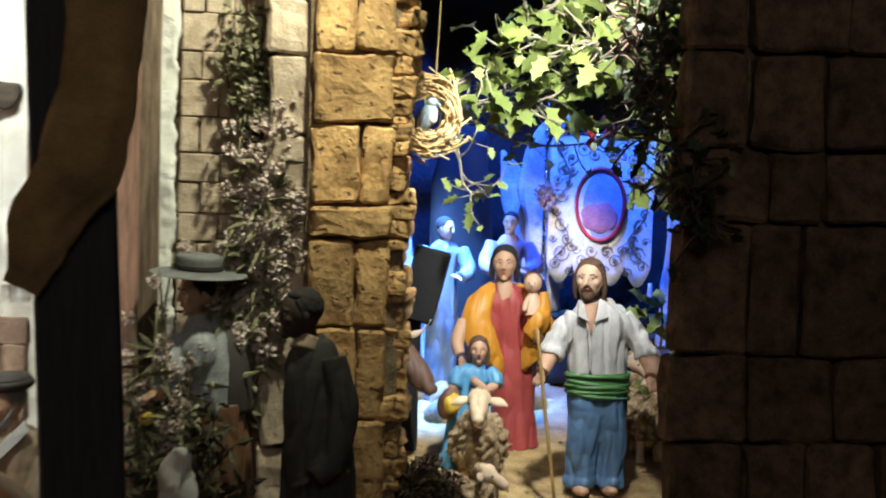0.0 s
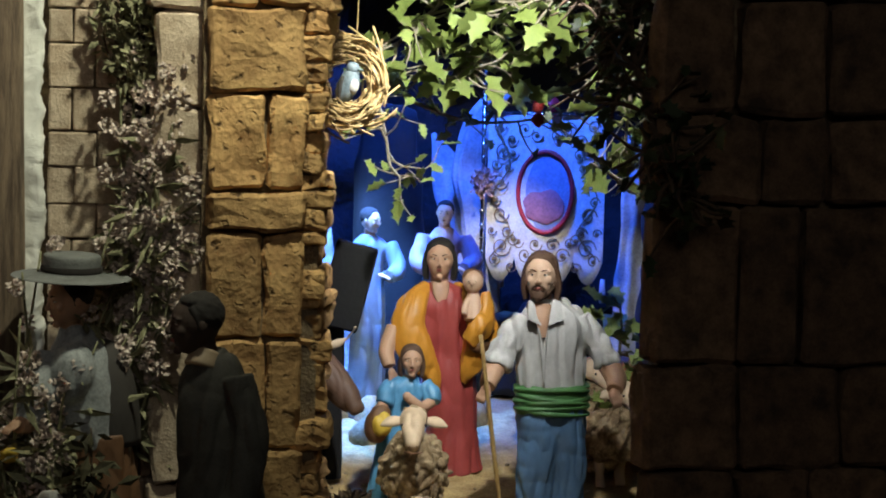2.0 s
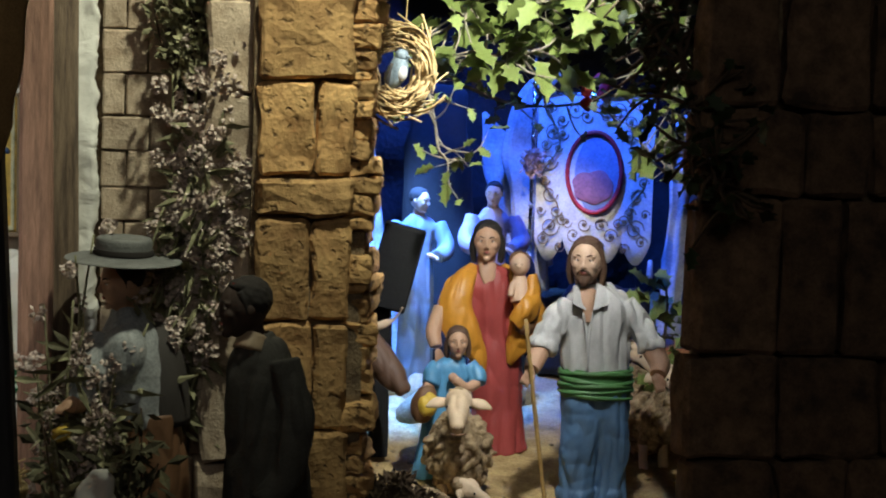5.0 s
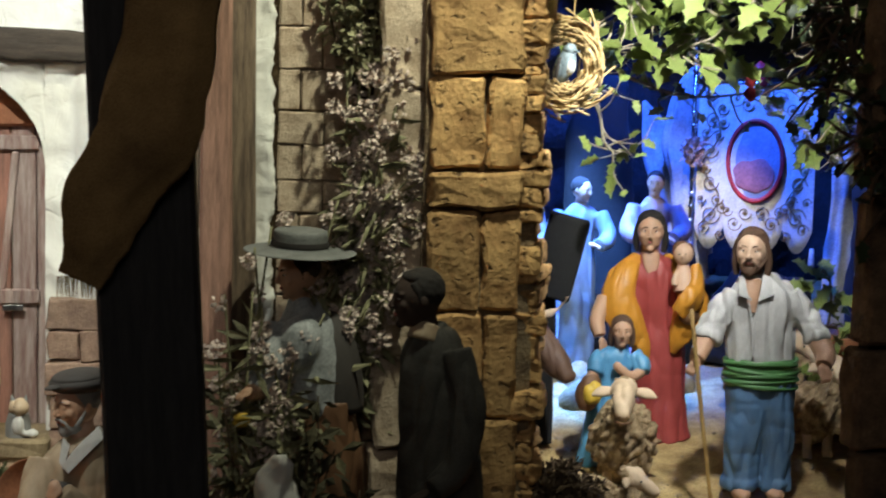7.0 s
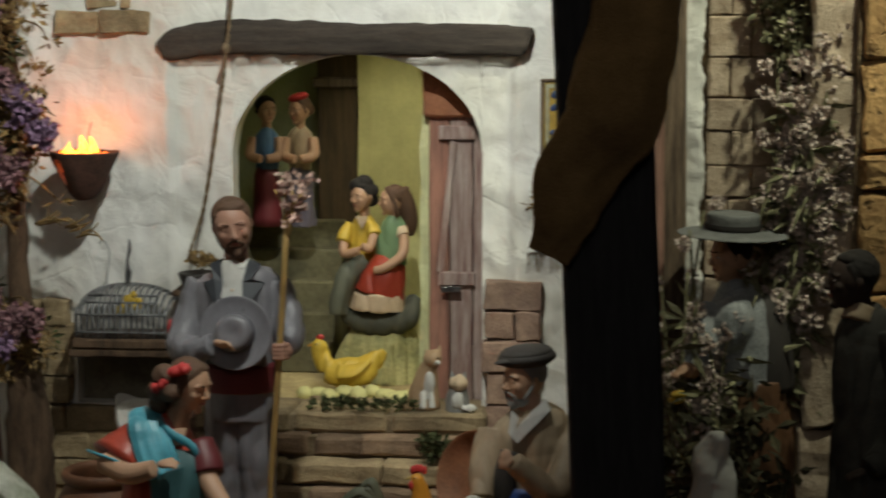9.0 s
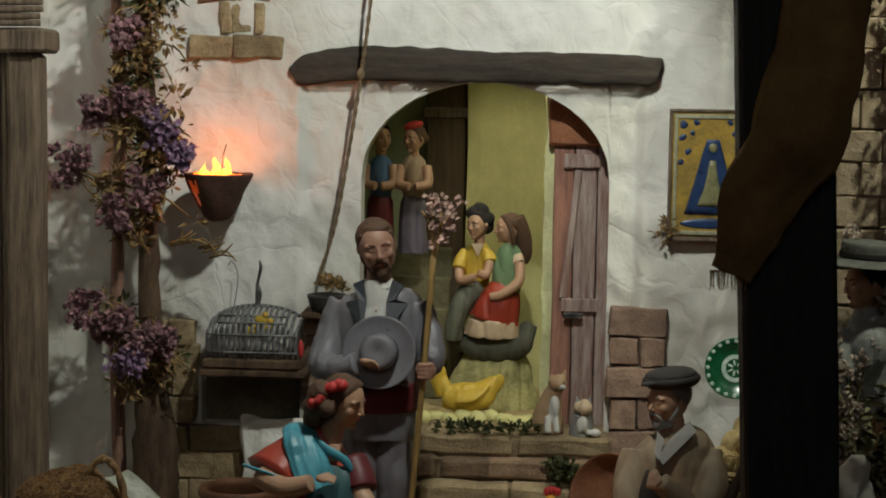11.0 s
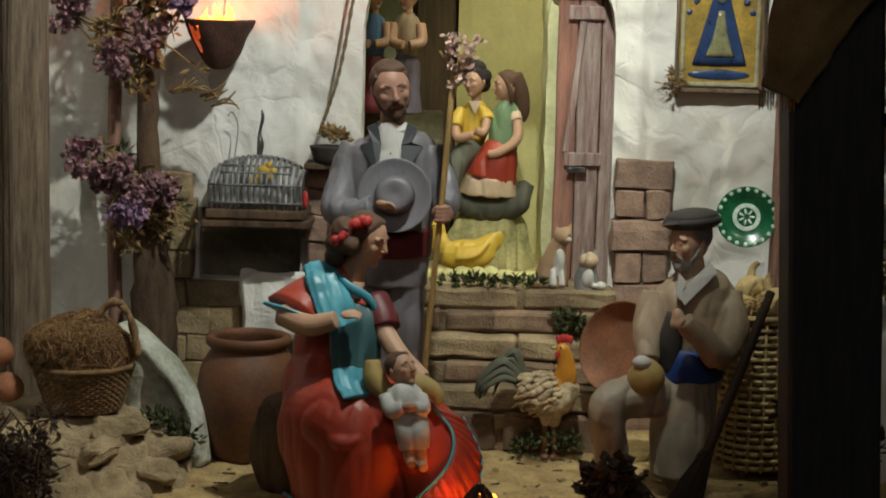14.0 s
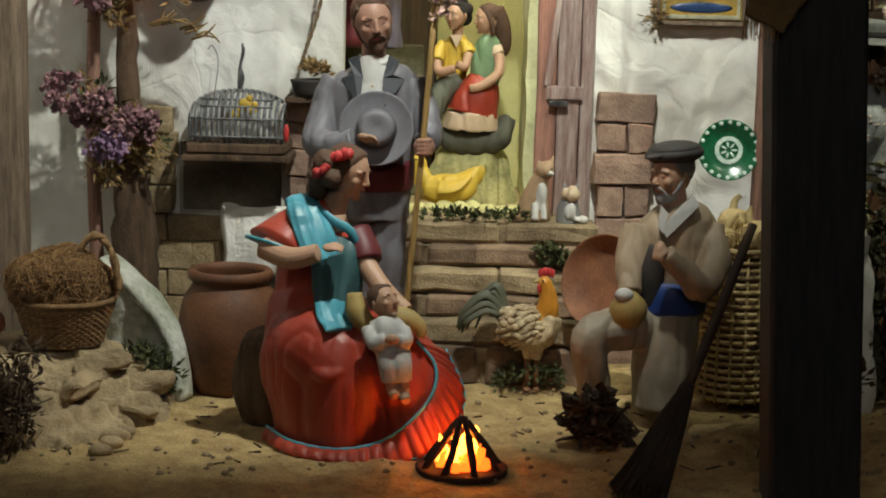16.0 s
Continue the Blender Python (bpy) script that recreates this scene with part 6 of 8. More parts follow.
bm = bmesh.new()
for k in range(26):
    a, b = 2 * math.pi * k / 26, 2 * math.pi * (k + 1) / 26
    bm.faces.new([bm.verts.new(q) for q in ((0.0128 * math.cos(a), 0.0128 * math.sin(a), 0.0008), (0.0128 * math.cos(b), 0.0128 * math.sin(b), 0.0008), (0.0088 * math.cos(b), 0.0088 * math.sin(b), 0.0008), (0.0088 * math.cos(a), 0.0088 * math.sin(a), 0.0008))])
for k in range(7):
    a = 2 * math.pi * k / 7
    ball(bm, (0.005 * math.cos(a), 0.005 * math.sin(a), 0.0006), (0.0030, 0.0012, 0.0006), turn=(0, 0, math.degrees(a)), seg=8)
part("painted_sprig", bm, GLAZEWHITE, plate, "white painted sprig")

# rooster
ROOST = mat("paint_rooster", (0.60, 0.49, 0.31), 0.6, (0.30, 0.21, 0.12), 110, 500, 0.5)
TAIL = paint("tail_feather", (0.105, 0.11, 0.075), 0.6)
f = Fig((0.085, 0.115, 0.0))
f.tube(ROOST, (0.055, 0.120, 0.070, 0.008), (0.072, 0.118, 0.058, 0.0185, 0.016), (0.090, 0.116, 0.058, 0.0185, 0.016), (0.098, 0.115, 0.072, 0.012, 0.011), seg=20, pleats=7, depth=0.06)
f.tube(ORANGE, (0.088, 0.116, 0.062, 0.0135, 0.012), (0.094, 0.114, 0.078, 0.0105), (0.0935, 0.112, 0.094, 0.0075), (0.0915, 0.111, 0.103, 0.0065), (0.0905, 0.111, 0.108, 0.003), seg=18, pleats=9, depth=0.07)
for k in range(4):
    f.ball(FLOWERRED, (0.0875 + 0.0035 * k, 0.111, 0.1105 + (0.0012 if k in (1, 2) else 0)), (0.0026, 0.0015, 0.0042), seg=8)
f.ball(FLOWERRED, (0.0865, 0.1075, 0.097), (0.0022, 0.0018, 0.0045), seg=8)
f.tube(OCHRE, (0.086, 0.110, 0.1035, 0.0024), (0.0805, 0.109, 0.1020, 0.0004), seg=8, n=2)
f.ball(EYEDARK, (0.0895, 0.1045, 0.1045), 0.0010, seg=6)
for k in range(9):
    for q in range(11):
        u = -1.9 + 0.38 * q + 0.19 * (k % 2)
        x = 0.054 + 0.0046 * k
        w = 0.0105 + 0.0085 * math.sin(math.pi * (k + 1) / 11)
        f.ball(ROOST, (x + rnd(-0.002, 0.002), 0.117 - w * math.cos(u), 0.0615 - 0.0006 * k + w * math.sin(u) + rnd(-0.0015, 0.0015)), (rnd(0.0045, 0.0070), 0.0017, rnd(0.0022, 0.0036)), turn=(math.degrees(-u), rnd(-35, 5), rnd(-12, 12)), seg=7, raw=True)
for k in range(7):
    a = 0.35 + 0.22 * k
    L = 0.021 + 0.004 * (k % 3)
    f.tube(TAIL, (0.060, 0.120 + 0.001 * (k - 4), 0.066, 0.004, 0.002), (0.050 - 0.5 * L * math.cos(a), 0.120 + 0.0015 * (k - 4), 0.068 + L * math.sin(a), 0.005, 0.0018),
           (0.042 - L * math.cos(a * 0.8), 0.120 + 0.002 * (k - 4), 0.060 + 0.6 * L * math.sin(a), 0.0035, 0.0015), (0.038 - L * math.cos(a * 0.7), 0.119, 0.050 + 0.3 * L * math.sin(a), 0.001, 0.001), seg=8)
for x in (0.078, 0.086):
    f.tube(ROOST, (x, 0.115, 0.050, 0.008), (x, 0.114, 0.036, 0.0055), (x, 0.113, 0.030, 0.003), seg=10, n=2)
    f.tube(BROWN, (x, 0.114, 0.034, 0.0030), (x, 0.112, 0.004, 0.0026), seg=8, n=2)
    f.ball(BROWN, (x, 0.108, 0.003), (0.004, 0.007, 0.002), seg=8)
f.done("rooster_figurine", "painted rooster with orange neck and red comb")
plantbm = bmesh.new()
for k in range(4):
    petals(plantbm, (rnd(-0.02, 0.03), rnd(-0.022, 0.006), rnd(0.002, 0.020)), 80, 0.013, 0.007, 0.002, -0.2)
thing("moss_clump", plantbm, MOSS, "dark green moss on the step below the rooster", "moss", (0.080, 0.128, 0.0), kind="stuff")
plantbm = bmesh.new()
for k in range(4):
    petals(plantbm, (rnd(-0.015, 0.015), rnd(-0.004, 0.004), rnd(0.0, 0.014)), 60, 0.011, 0.008, 0.002, -0.2)
thing("moss_clump", plantbm, MOSS, "dark green moss growing on the brick step", "moss", (0.106, 0.186, 0.102), kind="stuff")

# cats on the top step
f = Fig((0.086, 0.238, 0.139))
GINGER = paint("ginger", (0.48, 0.32, 0.19), 0.6)
f.body(GINGER, (0.084, 0.244, 0.139, 0.0155, 0.016), (0.083, 0.243, 0.155, 0.0150, 0.0140), (0.087, 0.239, 0.174, 0.0100, 0.0095), (0.091, 0.236, 0.184, 0.0075, 0.0075), seg=20)
f.ball(WHITE, (0.090, 0.231, 0.166), (0.0065, 0.006, 0.014), seg=12)
f.ball(GINGER, (0.0935, 0.234, 0.190), (0.0098, 0.0095, 0.0088), seg=16)
f.ball(WHITE, (0.0975, 0.2265, 0.187), (0.005, 0.0035, 0.0035), seg=10)
for d in (-1, 1):
    f.tube(GINGER, (0.0935 + d * 0.006, 0.235, 0.195, 0.0035), (0.0935 + d * 0.0072, 0.235, 0.2035, 0.0006), seg=8, n=2)
    f.ball(EYEDARK, (0.096 + d * 0.0032, 0.2262, 0.1915), 0.0011, seg=6)
    f.tube(WHITE, (0.088 + d * 0.004, 0.230, 0.158, 0.0035), (0.089 + d * 0.0045, 0.226, 0.142, 0.0032), seg=8, n=2)
f.tube(GINGER, (0.072, 0.246, 0.143, 0.004), (0.066, 0.234, 0.142, 0.0038), (0.074, 0.224, 0.142, 0.003), seg=8)
f.done("cat_figurine", "sitting ginger and white clay cat on the top step", group="cats on the step")
f = Fig((0.117, 0.232, 0.139))
f.body(GREYHAIR, (0.117, 0.236, 0.139, 0.0120, 0.013), (0.117, 0.235, 0.150, 0.0115, 0.0115), (0.118, 0.231, 0.162, 0.0085, 0.008), seg=18)
f.ball(WHITE, (0.1185, 0.2245, 0.151), (0.006, 0.005, 0.010), seg=10)
f.ball(CREAM, (0.1185, 0.228, 0.1675), (0.0088, 0.0085, 0.0078), seg=14)
for d in (-1, 1):
    f.tube(GREYHAIR, (0.1185 + d * 0.0055, 0.229, 0.172, 0.003), (0.1185 + d * 0.0065, 0.229, 0.179, 0.0005), seg=8, n=2)
    f.ball(EYEDARK, (0.1185 + d * 0.0032, 0.2202, 0.1685), 0.0007, seg=6)
f.ball(WHITE, (0.128, 0.226, 0.143), (0.008, 0.006, 0.004), seg=10)
f.done("cat_figurine", "small grey and white clay kitten on the top step", group="cats on the step")

# yellow hen and scattered plants on the sill
f = Fig((0.0, 0.325, SILL))
f.tube(YELLOWP, (-0.026, 0.325, 0.158, 0.012, 0.011), (-0.006, 0.325, 0.156, 0.0185, 0.016), (0.014, 0.325, 0.160, 0.0150, 0.013), (0.034, 0.325, 0.180, 0.003, 0.006), seg=18)
f.tube(YELLOWP, (-0.024, 0.325, 0.160, 0.011), (-0.031, 0.324, 0.176, 0.0088), (-0.032, 0.323, 0.186, 0.008), (-0.032, 0.323, 0.191, 0.003), seg=14)
f.tube(ORANGE, (-0.037, 0.322, 0.186, 0.0026), (-0.0435, 0.321, 0.184, 0.0005), seg=8, n=2)
f.ball(FLOWERRED, (-0.031, 0.323, 0.193), (0.004, 0.0014, 0.003), seg=8)
f.tube(YELLOWP, (-0.012, 0.310, 0.160, 0.009, 0.003), (0.006, 0.308, 0.162, 0.008, 0.003), (0.022, 0.312, 0.172, 0.002, 0.002), seg=12)
f.ball(EYEDARK, (-0.034, 0.3155, 0.187), 0.0011, seg=6)
f.done("hen_figurine", "yellow painted hen on the door sill")
plantbm = bmesh.new()
for k in range(8):
    petals(plantbm, (-0.03 + 0.012 * k, rnd(-0.005, 0.005), 0.003), 46, 0.009, 0.008, 0.0016, 0)
thing("sill_moss", plantbm, MOSS, "dry dark moss strewn along the top step", "moss", (0.015, 0.226, 0.139), kind="stuff")
random.seed(31)
for k in range(9):
    bm = bmesh.new()
    ball(bm, (0, 0, 0), (rnd(0.009, 0.016), rnd(0.008, 0.012), rnd(0.006, 0.010)), seg=10, rough=0.35, freq=70, seed=k)
    thing("sill_stone", bm, YELLOW, "yellowish lump of stone on the door sill", "stone", (-0.045 + 0.014 * k, rnd(0.285, 0.31), SILL + 0.004), "stones on the sill")
bm = bmesh.new()
for k in range(5):
    block(bm, (-0.155, 0.425 + 0.024 * k, SILL), (-0.035, 0.45 + 0.024 * k, SILL + 0.0314 * (k + 1)), 0.002, rough=0.001)
thing("inner_steps", bm, mat("olive_step", (0.20, 0.18, 0.10), 0.9, (0.10, 0.09, 0.05), 22, 200, 0.6), "dim olive-brown steps inside the doorway", "steps", kind="structure")

# open door leaf of weathered planks
leaf = base("door_2", "open weathered pinkish plank door inside the arch", "door", (0.084, 0.290, SILL), kind="structure")
for k, (x, w) in enumerate(((0.0, 0.020), (0.021, 0.022), (0.044, 0.020))):
    bm = bmesh.new()
    block(bm, (x, 0.0, 0.0), (x + w, 0.006, 0.335), 0.0015, rough=0.0012, cuts=4, freq=30)
    part("plank", bm, PINKDOOR if k else mat("red_stile", (0.46, 0.22, 0.16), 0.8, (0.24, 0.13, 0.10), 20, 200, 0.8, stretch=(7, 7, 0.6), dist=0.002), leaf)
for z in (0.118, 0.262):
    bm = bmesh.new()
    block(bm, (0.010, -0.005, z), (0.046, 0.0, z + 0.014), 0.0015, rough=0.001, cuts=3, freq=60)
    part("batten", bm, PINKDOOR, leaf)
bm = bmesh.new()
block(bm, (0.014, -0.0045, 0.132), (0.021, 0.0, 0.262), 0.0015, rough=0.0008, cuts=3, freq=60, matrix=pose(0, 0, 0, 0, 6, 0) @ pose(-0.02, 0, 0))
part("brace", bm, PINKDOOR, leaf)
bm = bmesh.new()
block(bm, (0.013, -0.009, 0.112), (0.032, -0.005, 0.118), 0.001, rough=0.0006)
part("bolt", bm, IRON, leaf, "dark iron bolt")
bm = bmesh.new()
block(bm, (-0.005, -0.007, 0.284), (0.047, 0.007, 0.330), 0.004, rough=0.0025, cuts=4, freq=40)
part("broken_brick", bm, TERRA, leaf, "red brick showing at the arch")

# bird cage on the niche ledge
cage = base("bird_cage", "dark wire bird cage with a domed top and yellow birds", "cage", (-0.199, 0.205, 0.207))
bm = bmesh.new()
block(bm, (-0.047, -0.026, -0.004), (0.047, 0.040, 0.006), 0.002, rough=0.0006, cuts=2)
part("tray", bm, BARK, cage)
ZINC = mat("dull_zinc", (0.30, 0.31, 0.32), 0.45, (0.10, 0.10, 0.11), 140, 500, 0.4, metal=0.5)
for k in range(17):
    x = -0.043 + 0.086 * k / 16
    hgt = 0.030 + 0.020 * math.sqrt(max(0, 1 - (x / 0.0455) ** 2))
    bm = bmesh.new()
    tube(bm, [(x, -0.022, 0.006, 0.0018), (x, -0.022, 0.030, 0.0018), (x, -0.012, hgt * 0.93, 0.0018), (x, 0.006, hgt + 0.004, 0.0018), (x, 0.034, hgt, 0.0018)], 5, 3)
    part("wire", bm, ZINC, cage)
for z, y in ((0.029, -0.0230), (0.012, -0.0230), (0.046, -0.0115), (0.040, -0.0180)):
    bm = bmesh.new()
    tube(bm, [(-0.044 if z < 0.04 else -0.034, y, z, 0.0012), (0, y - 0.001, z, 0.0012), (0.044 if z < 0.04 else 0.034, y, z, 0.0012)], 5, 2)
    part("rail", bm, ZINC, cage)
bm = bmesh.new()
tube(bm, [(0, 0.006, 0.055, 0.0024), (0.001, 0.006, 0.066, 0.0034), (0, 0.006, 0.076, 0.0015), (0.003, 0.006, 0.090, 0.0017), (0.002, 0.006, 0.098, 0.0010)], 8, 3)
part("hook", bm, IRON, cage)
bm = bmesh.new()
tube(bm, [(-0.026, 0.02, 0.05, 0.0006), (-0.024, 0.03, 0.080, 0.0006), (-0.030, 0.03, 0.094, 0.0006), (-0.034, 0.03, 0.090, 0.0005)], 5, 3)
part("bent_wire", bm, IRON, cage)
for x, z in ((-0.003, 0.032), (0.013, 0.037), (0.008, 0.043)):
    bm = bmesh.new()
    ball(bm, (x, -0.016, z), (0.0066, 0.004, 0.0048), seg=10)
    ball(bm, (x + 0.004, -0.017, z + 0.005), 0.0034, seg=8)
    part("yellow_bird", bm, YELLOWP, cage, "tiny bright yellow toy bird")
bm = bmesh.new()
ball(bm, (0.047, -0.018, 0.016), (0.003, 0.003, 0.009), seg=8)
part("red_bead", bm, FLOWERRED, cage, "small red bead")
bm = bmesh.new()
block(bm, (-0.250, 0.180, 0.195), (-0.148, 0.246, 0.2025), 0.002, rough=0.001, cuts=4)
thing("niche_shelf", bm, BARK, "dark wooden shelf over the niche under the cage", "shelf")

bm = bmesh.new()
block(bm, (-0.218, 0.214, 0.086), (-0.150, 0.232, 0.147), 0.006, rough=0.010, cuts=10, freq=32)
thing("plaster_patch", bm, PLASTER, "white plaster patch on the bricks under the niche", "plaster")

# small pot with a dry plant on the wall
pot = base("wall_pot", "small dark pot with a withered plant on the wall", "pot", (-0.133, 0.228, 0.255))
bm = bmesh.new()
lathe(bm, [(0.001, 0), (0.014, 0), (0.019, 0.012), (0.020, 0.016), (0.017, 0.016), (0.001, 0.012)], seg=24)
part("bowl", bm, CHAR, pot)
bm = bmesh.new()
for k in range(5):
    petals(bm, (rnd(-0.012, 0.012), rnd(-0.008, 0.004), rnd(0.018, 0.026)), 30, 0.010, 0.008, 0.002, 0)
part("plant", bm, GOLDLEAF, pot)
bm = bmesh.new()
block(bm, (-0.024, -0.012, -0.006), (0.024, 0.022, 0.0), 0.001)
part("ledge", bm, BARK, pot)

# glowing clay bowl on the wall
bowl = base("bowl_lamp", "dark clay bowl on the wall with an orange glow inside", "lamp", (-0.237, 0.205, 0.343))
bm = bmesh.new()
lathe(bm, [(0.001, 0.0), (0.009, 0.001), (0.016, 0.009), (0.026, 0.028), (0.0335, 0.044), (0.0315, 0.0445), (0.024, 0.030), (0.014, 0.012), (0.001, 0.009)], seg=36)
for v in bm.verts:
    v.co += Vector(noise.noise_vector(v.co * 60)) * 0.0015
gone = []
for p in bm.faces:
    c = p.calc_center_median()
    a = math.degrees(math.atan2(c.y, c.x)) % 360
    if len(p.verts) == 4 and 192 < a < 236 - 900 * (0.03 - c.z) * (c.z < 0.03) and 0.009 < c.z < 0.040 + 0.003 * math.sin(a):
        gone.append(p)
bmesh.ops.delete(bm, geom=gone, context="FACES")
part("bowl", bm, mat("dark_clay", (0.12, 0.055, 0.04), 0.85, (0.06, 0.03, 0.02), 50, 400, 0.5), bowl)
bm = bmesh.new()
for k in range(26):
    a, r = rnd(0, 6.28), rnd(0, 0.024)
    ball(bm, (r * math.cos(a), r * math.sin(a), 0.041 + rnd(-0.002, 0.004)), (rnd(0.003, 0.006), rnd(0.003, 0.006), rnd(0.0025, 0.005)), seg=8, rough=0.3, freq=200)
part("embers", bm, glow("bowl_embers", (1.0, 0.20, 0.02), 3.5), bowl, "glowing orange embers")
bm = bmesh.new()
for k in range(7):
    a, r, h = k * 0.95, rnd(0.003, 0.018), rnd(0.010, 0.020)
    lathe(bm, [(0.0040, 0.040), (0.0046, 0.043), (0.0024, 0.040 + h * 0.6), (0.0003, 0.040 + h)], (r * math.cos(a), r * math.sin(a), 0), seg=8)
for v in bm.verts:
    v.co += Vector(noise.noise_vector(v.co * 130)) * 0.004
part("flame", bm, glow("bowl_flame", (1.0, 0.40, 0.05), 5), bowl, "low yellow flame light")
bm = bmesh.new()
tube(bm, [(0.006, 0, 0.040, 0.0008), (0.004, 0, 0.058, 0.0008), (0.008, 0, 0.074, 0.0006)], 5, 3)
part("wick", bm, IRON, bowl)
lamp("bowl_leak", "POINT", (-0.235, 0.203, 0.369), (0, 0, 0), 0.030, (1.0, 0.22, 0.05), 0.005)
lamp("bowl_light", "POINT", (-0.237, 0.205, 0.402), (0, 0, 0), 0.10, (1.0, 0.27, 0.08), 0.012)

# trunk hung with dried flowers
trunk = base("flower_trunk", "cork trunk hung with bunches of dried purple flowers", "dried flowers", (-0.306, 0.205, 0.0))
bm = bmesh.new()
tube(bm, [(0.004, 0, -0.01, 0.026, 0.020), (0.008, 0, 0.10, 0.023, 0.018), (0.002, 0, 0.24, 0.012, 0.011), (0.0, 0, 0.40, 0.008, 0.008), (-0.006, 0, 0.62, 0.008, 0.007)], 16, 10)
for v in bm.verts:
    v.co += Vector(noise.noise_vector(v.co * 45)) * 0.005
part("trunk", bm, BARK, trunk)
bm = bmesh.new()
tube(bm, [(-0.030, 0.012, 0.05, 0.007), (-0.034, 0.010, 0.22, 0.0065), (-0.031, 0.012, 0.42, 0.006), (-0.036, 0.012, 0.62, 0.005)], 10, 6)
part("side_stem", bm, REDWOOD, trunk, "thin reddish side stem")
VIOLET = mat("violet_flower", (0.37, 0.24, 0.38), 0.9, (0.20, 0.12, 0.21), 90, 500, 0.5, vary=0.4, island=True)
BUNCH = ((-0.036, 0.444, 1.2, 0), (-0.006, 0.456, 0.9, 0), (0.021, 0.434, 1.15, 1), (0.038, 0.406, 0.8, 1), (-0.067, 0.395, 1.35, 0), (0.005, 0.374, 1.15, 0), (-0.026, 0.352, 1.1, 0), (-0.054, 0.257, 1.1, 0), (-0.025, 0.241, 1.25, 0), (0.022, 0.231, 1.0, 0), (-0.013, 0.209, 1.15, 1), (-0.001, 0.226, 0.9, 0), (-0.012, 0.52, 1.1, 0), (0.022, 0.575, 1.0, 0))  # across, up, size, violet
bm = bmesh.new()
for x, z, r, violet in BUNCH:
    for k in range(5):
        p = Vector((rnd(-0.006, 0.006), -0.008, z - rnd(0.01, 0.045)))
        q = Vector((x + rnd(-0.006, 0.006), -0.028, z))
        mid = (p + q) / 2 + Vector((rnd(-0.008, 0.008), rnd(-0.010, 0.0), rnd(-0.012, 0.004)))
        tube(bm, [(*p, 0.0015), (*mid, 0.0012), (*q, 0.0008)], 5, 3)
        petals(bm, mid, 12, 0.008, 0.014, 0.0024)
for k in range(34):
    z = rnd(0.37, 0.60) if k % 3 else rnd(0.20, 0.26)
    p = Vector((rnd(-0.008, 0.008), rnd(-0.012, -0.004), z))
    q = p + Vector((rnd(-0.040, 0.045), rnd(-0.028, 0.0), rnd(-0.03, 0.03)))
    mid = (p + q) / 2 + Vector((rnd(-0.01, 0.01), rnd(-0.008, 0.004), rnd(0, 0.012)))
    tube(bm, [(*p, 0.0013), (*mid, 0.0011), (*q, 0.0006)], 5, 3)
    petals(bm, q, 8, 0.006, 0.012, 0.0018)
part("twig_mass", bm, GOLDLEAF, trunk)
for x, z, r, violet in BUNCH:
    bm = bmesh.new()
    for j in range(13):
        d = Vector((rnd(-1, 1), rnd(-0.8, 0.3), rnd(-1, 1))) * 0.0115 * r
        petals(bm, (x + d.x, -0.030 + d.y, z + d.z), 15, 0.0052, 0.0085, 0.0042)
    part("flower_head", bm, VIOLET if violet else PURPLE, trunk)
for k in range(14):
    bm = bmesh.new()
    z = 0.40 + 0.017 * k if k < 12 else 0.205 + 0.03 * (k - 12)
    for j in range(3):
        petals(bm, (rnd(-0.026, 0.030), rnd(-0.022, 0.0), z + rnd(-0.02, 0.02)), 24, 0.014, 0.013, 0.0024)
    part("leaf_tuft", bm, (GOLDLEAF, MOSS)[k % 4 == 1], trunk)
stray = base("wall_twig", "dry golden twig sticking out beside the bowl lamp", "twig", (-0.275, 0.19, 0.32))
bm = bmesh.new()
for k in range(16):
    x = rnd(0.0, 0.05)
    z = 0.006 * math.sin(x * 90) + rnd(-0.003, 0.003)
    tube(bm, [(x - 0.012, 0, z - 0.004, 0.0012), (x, -0.004, z, 0.0012), (x + rnd(0.004, 0.014), -0.006, z + rnd(-0.014, 0.016), 0.0007)], 5, 3)
part("twig_mass", bm, GOLDLEAF, stray)

# tile picture on the wall
tile = base("tile_picture", "blue and yellow glazed tile picture in a thin dark frame", "tile picture", (0.237, 0.246, 0.395))
TBLUE = mat("tile_blue", (0.035, 0.075, 0.20), 0.3, (0.02, 0.045, 0.12), 60, 300, 0.1, coat=0.4)
TYEL = mat("tile_yellow", (0.52, 0.34, 0.07), 0.3, (0.30, 0.22, 0.07), 60, 300, 0.1, coat=0.4)
TPALE = mat("tile_pale", (0.50, 0.50, 0.36), 0.3, (0.36, 0.36, 0.26), 60, 300, 0.1, coat=0.4)
bm = bmesh.new()
block(bm, (-0.039, -0.004, -0.060), (0.039, 0.003, 0.060), 0.001)
part("panel", bm, TYEL, tile)
bm = bmesh.new()
for lo, hi in (((-0.037, -0.0055, -0.058), (0.037, -0.004, -0.054)), ((-0.037, -0.0055, 0.054), (0.037, -0.004, 0.058)), ((-0.037, -0.0055, -0.054), (-0.034, -0.004, 0.054)), ((0.034, -0.0055, -0.054), (0.037, -0.004, 0.054))):
    block(bm, lo, hi, 0.0004)
part("border", bm, TPALE, tile, "pale olive glazed border")
bm = bmesh.new()
tube(bm, [(0, -0.0045, 0.034, 0.006, 0.0012), (0, -0.0045, 0.020, 0.010, 0.0012), (0, -0.0045, -0.010, 0.018, 0.0012), (0, -0.0045, -0.038, 0.026, 0.0012)], 14, 4, side=(1, 0, 0))
ball(bm, (0, -0.0042, -0.047), (0.030, 0.0014, 0.005), seg=14)
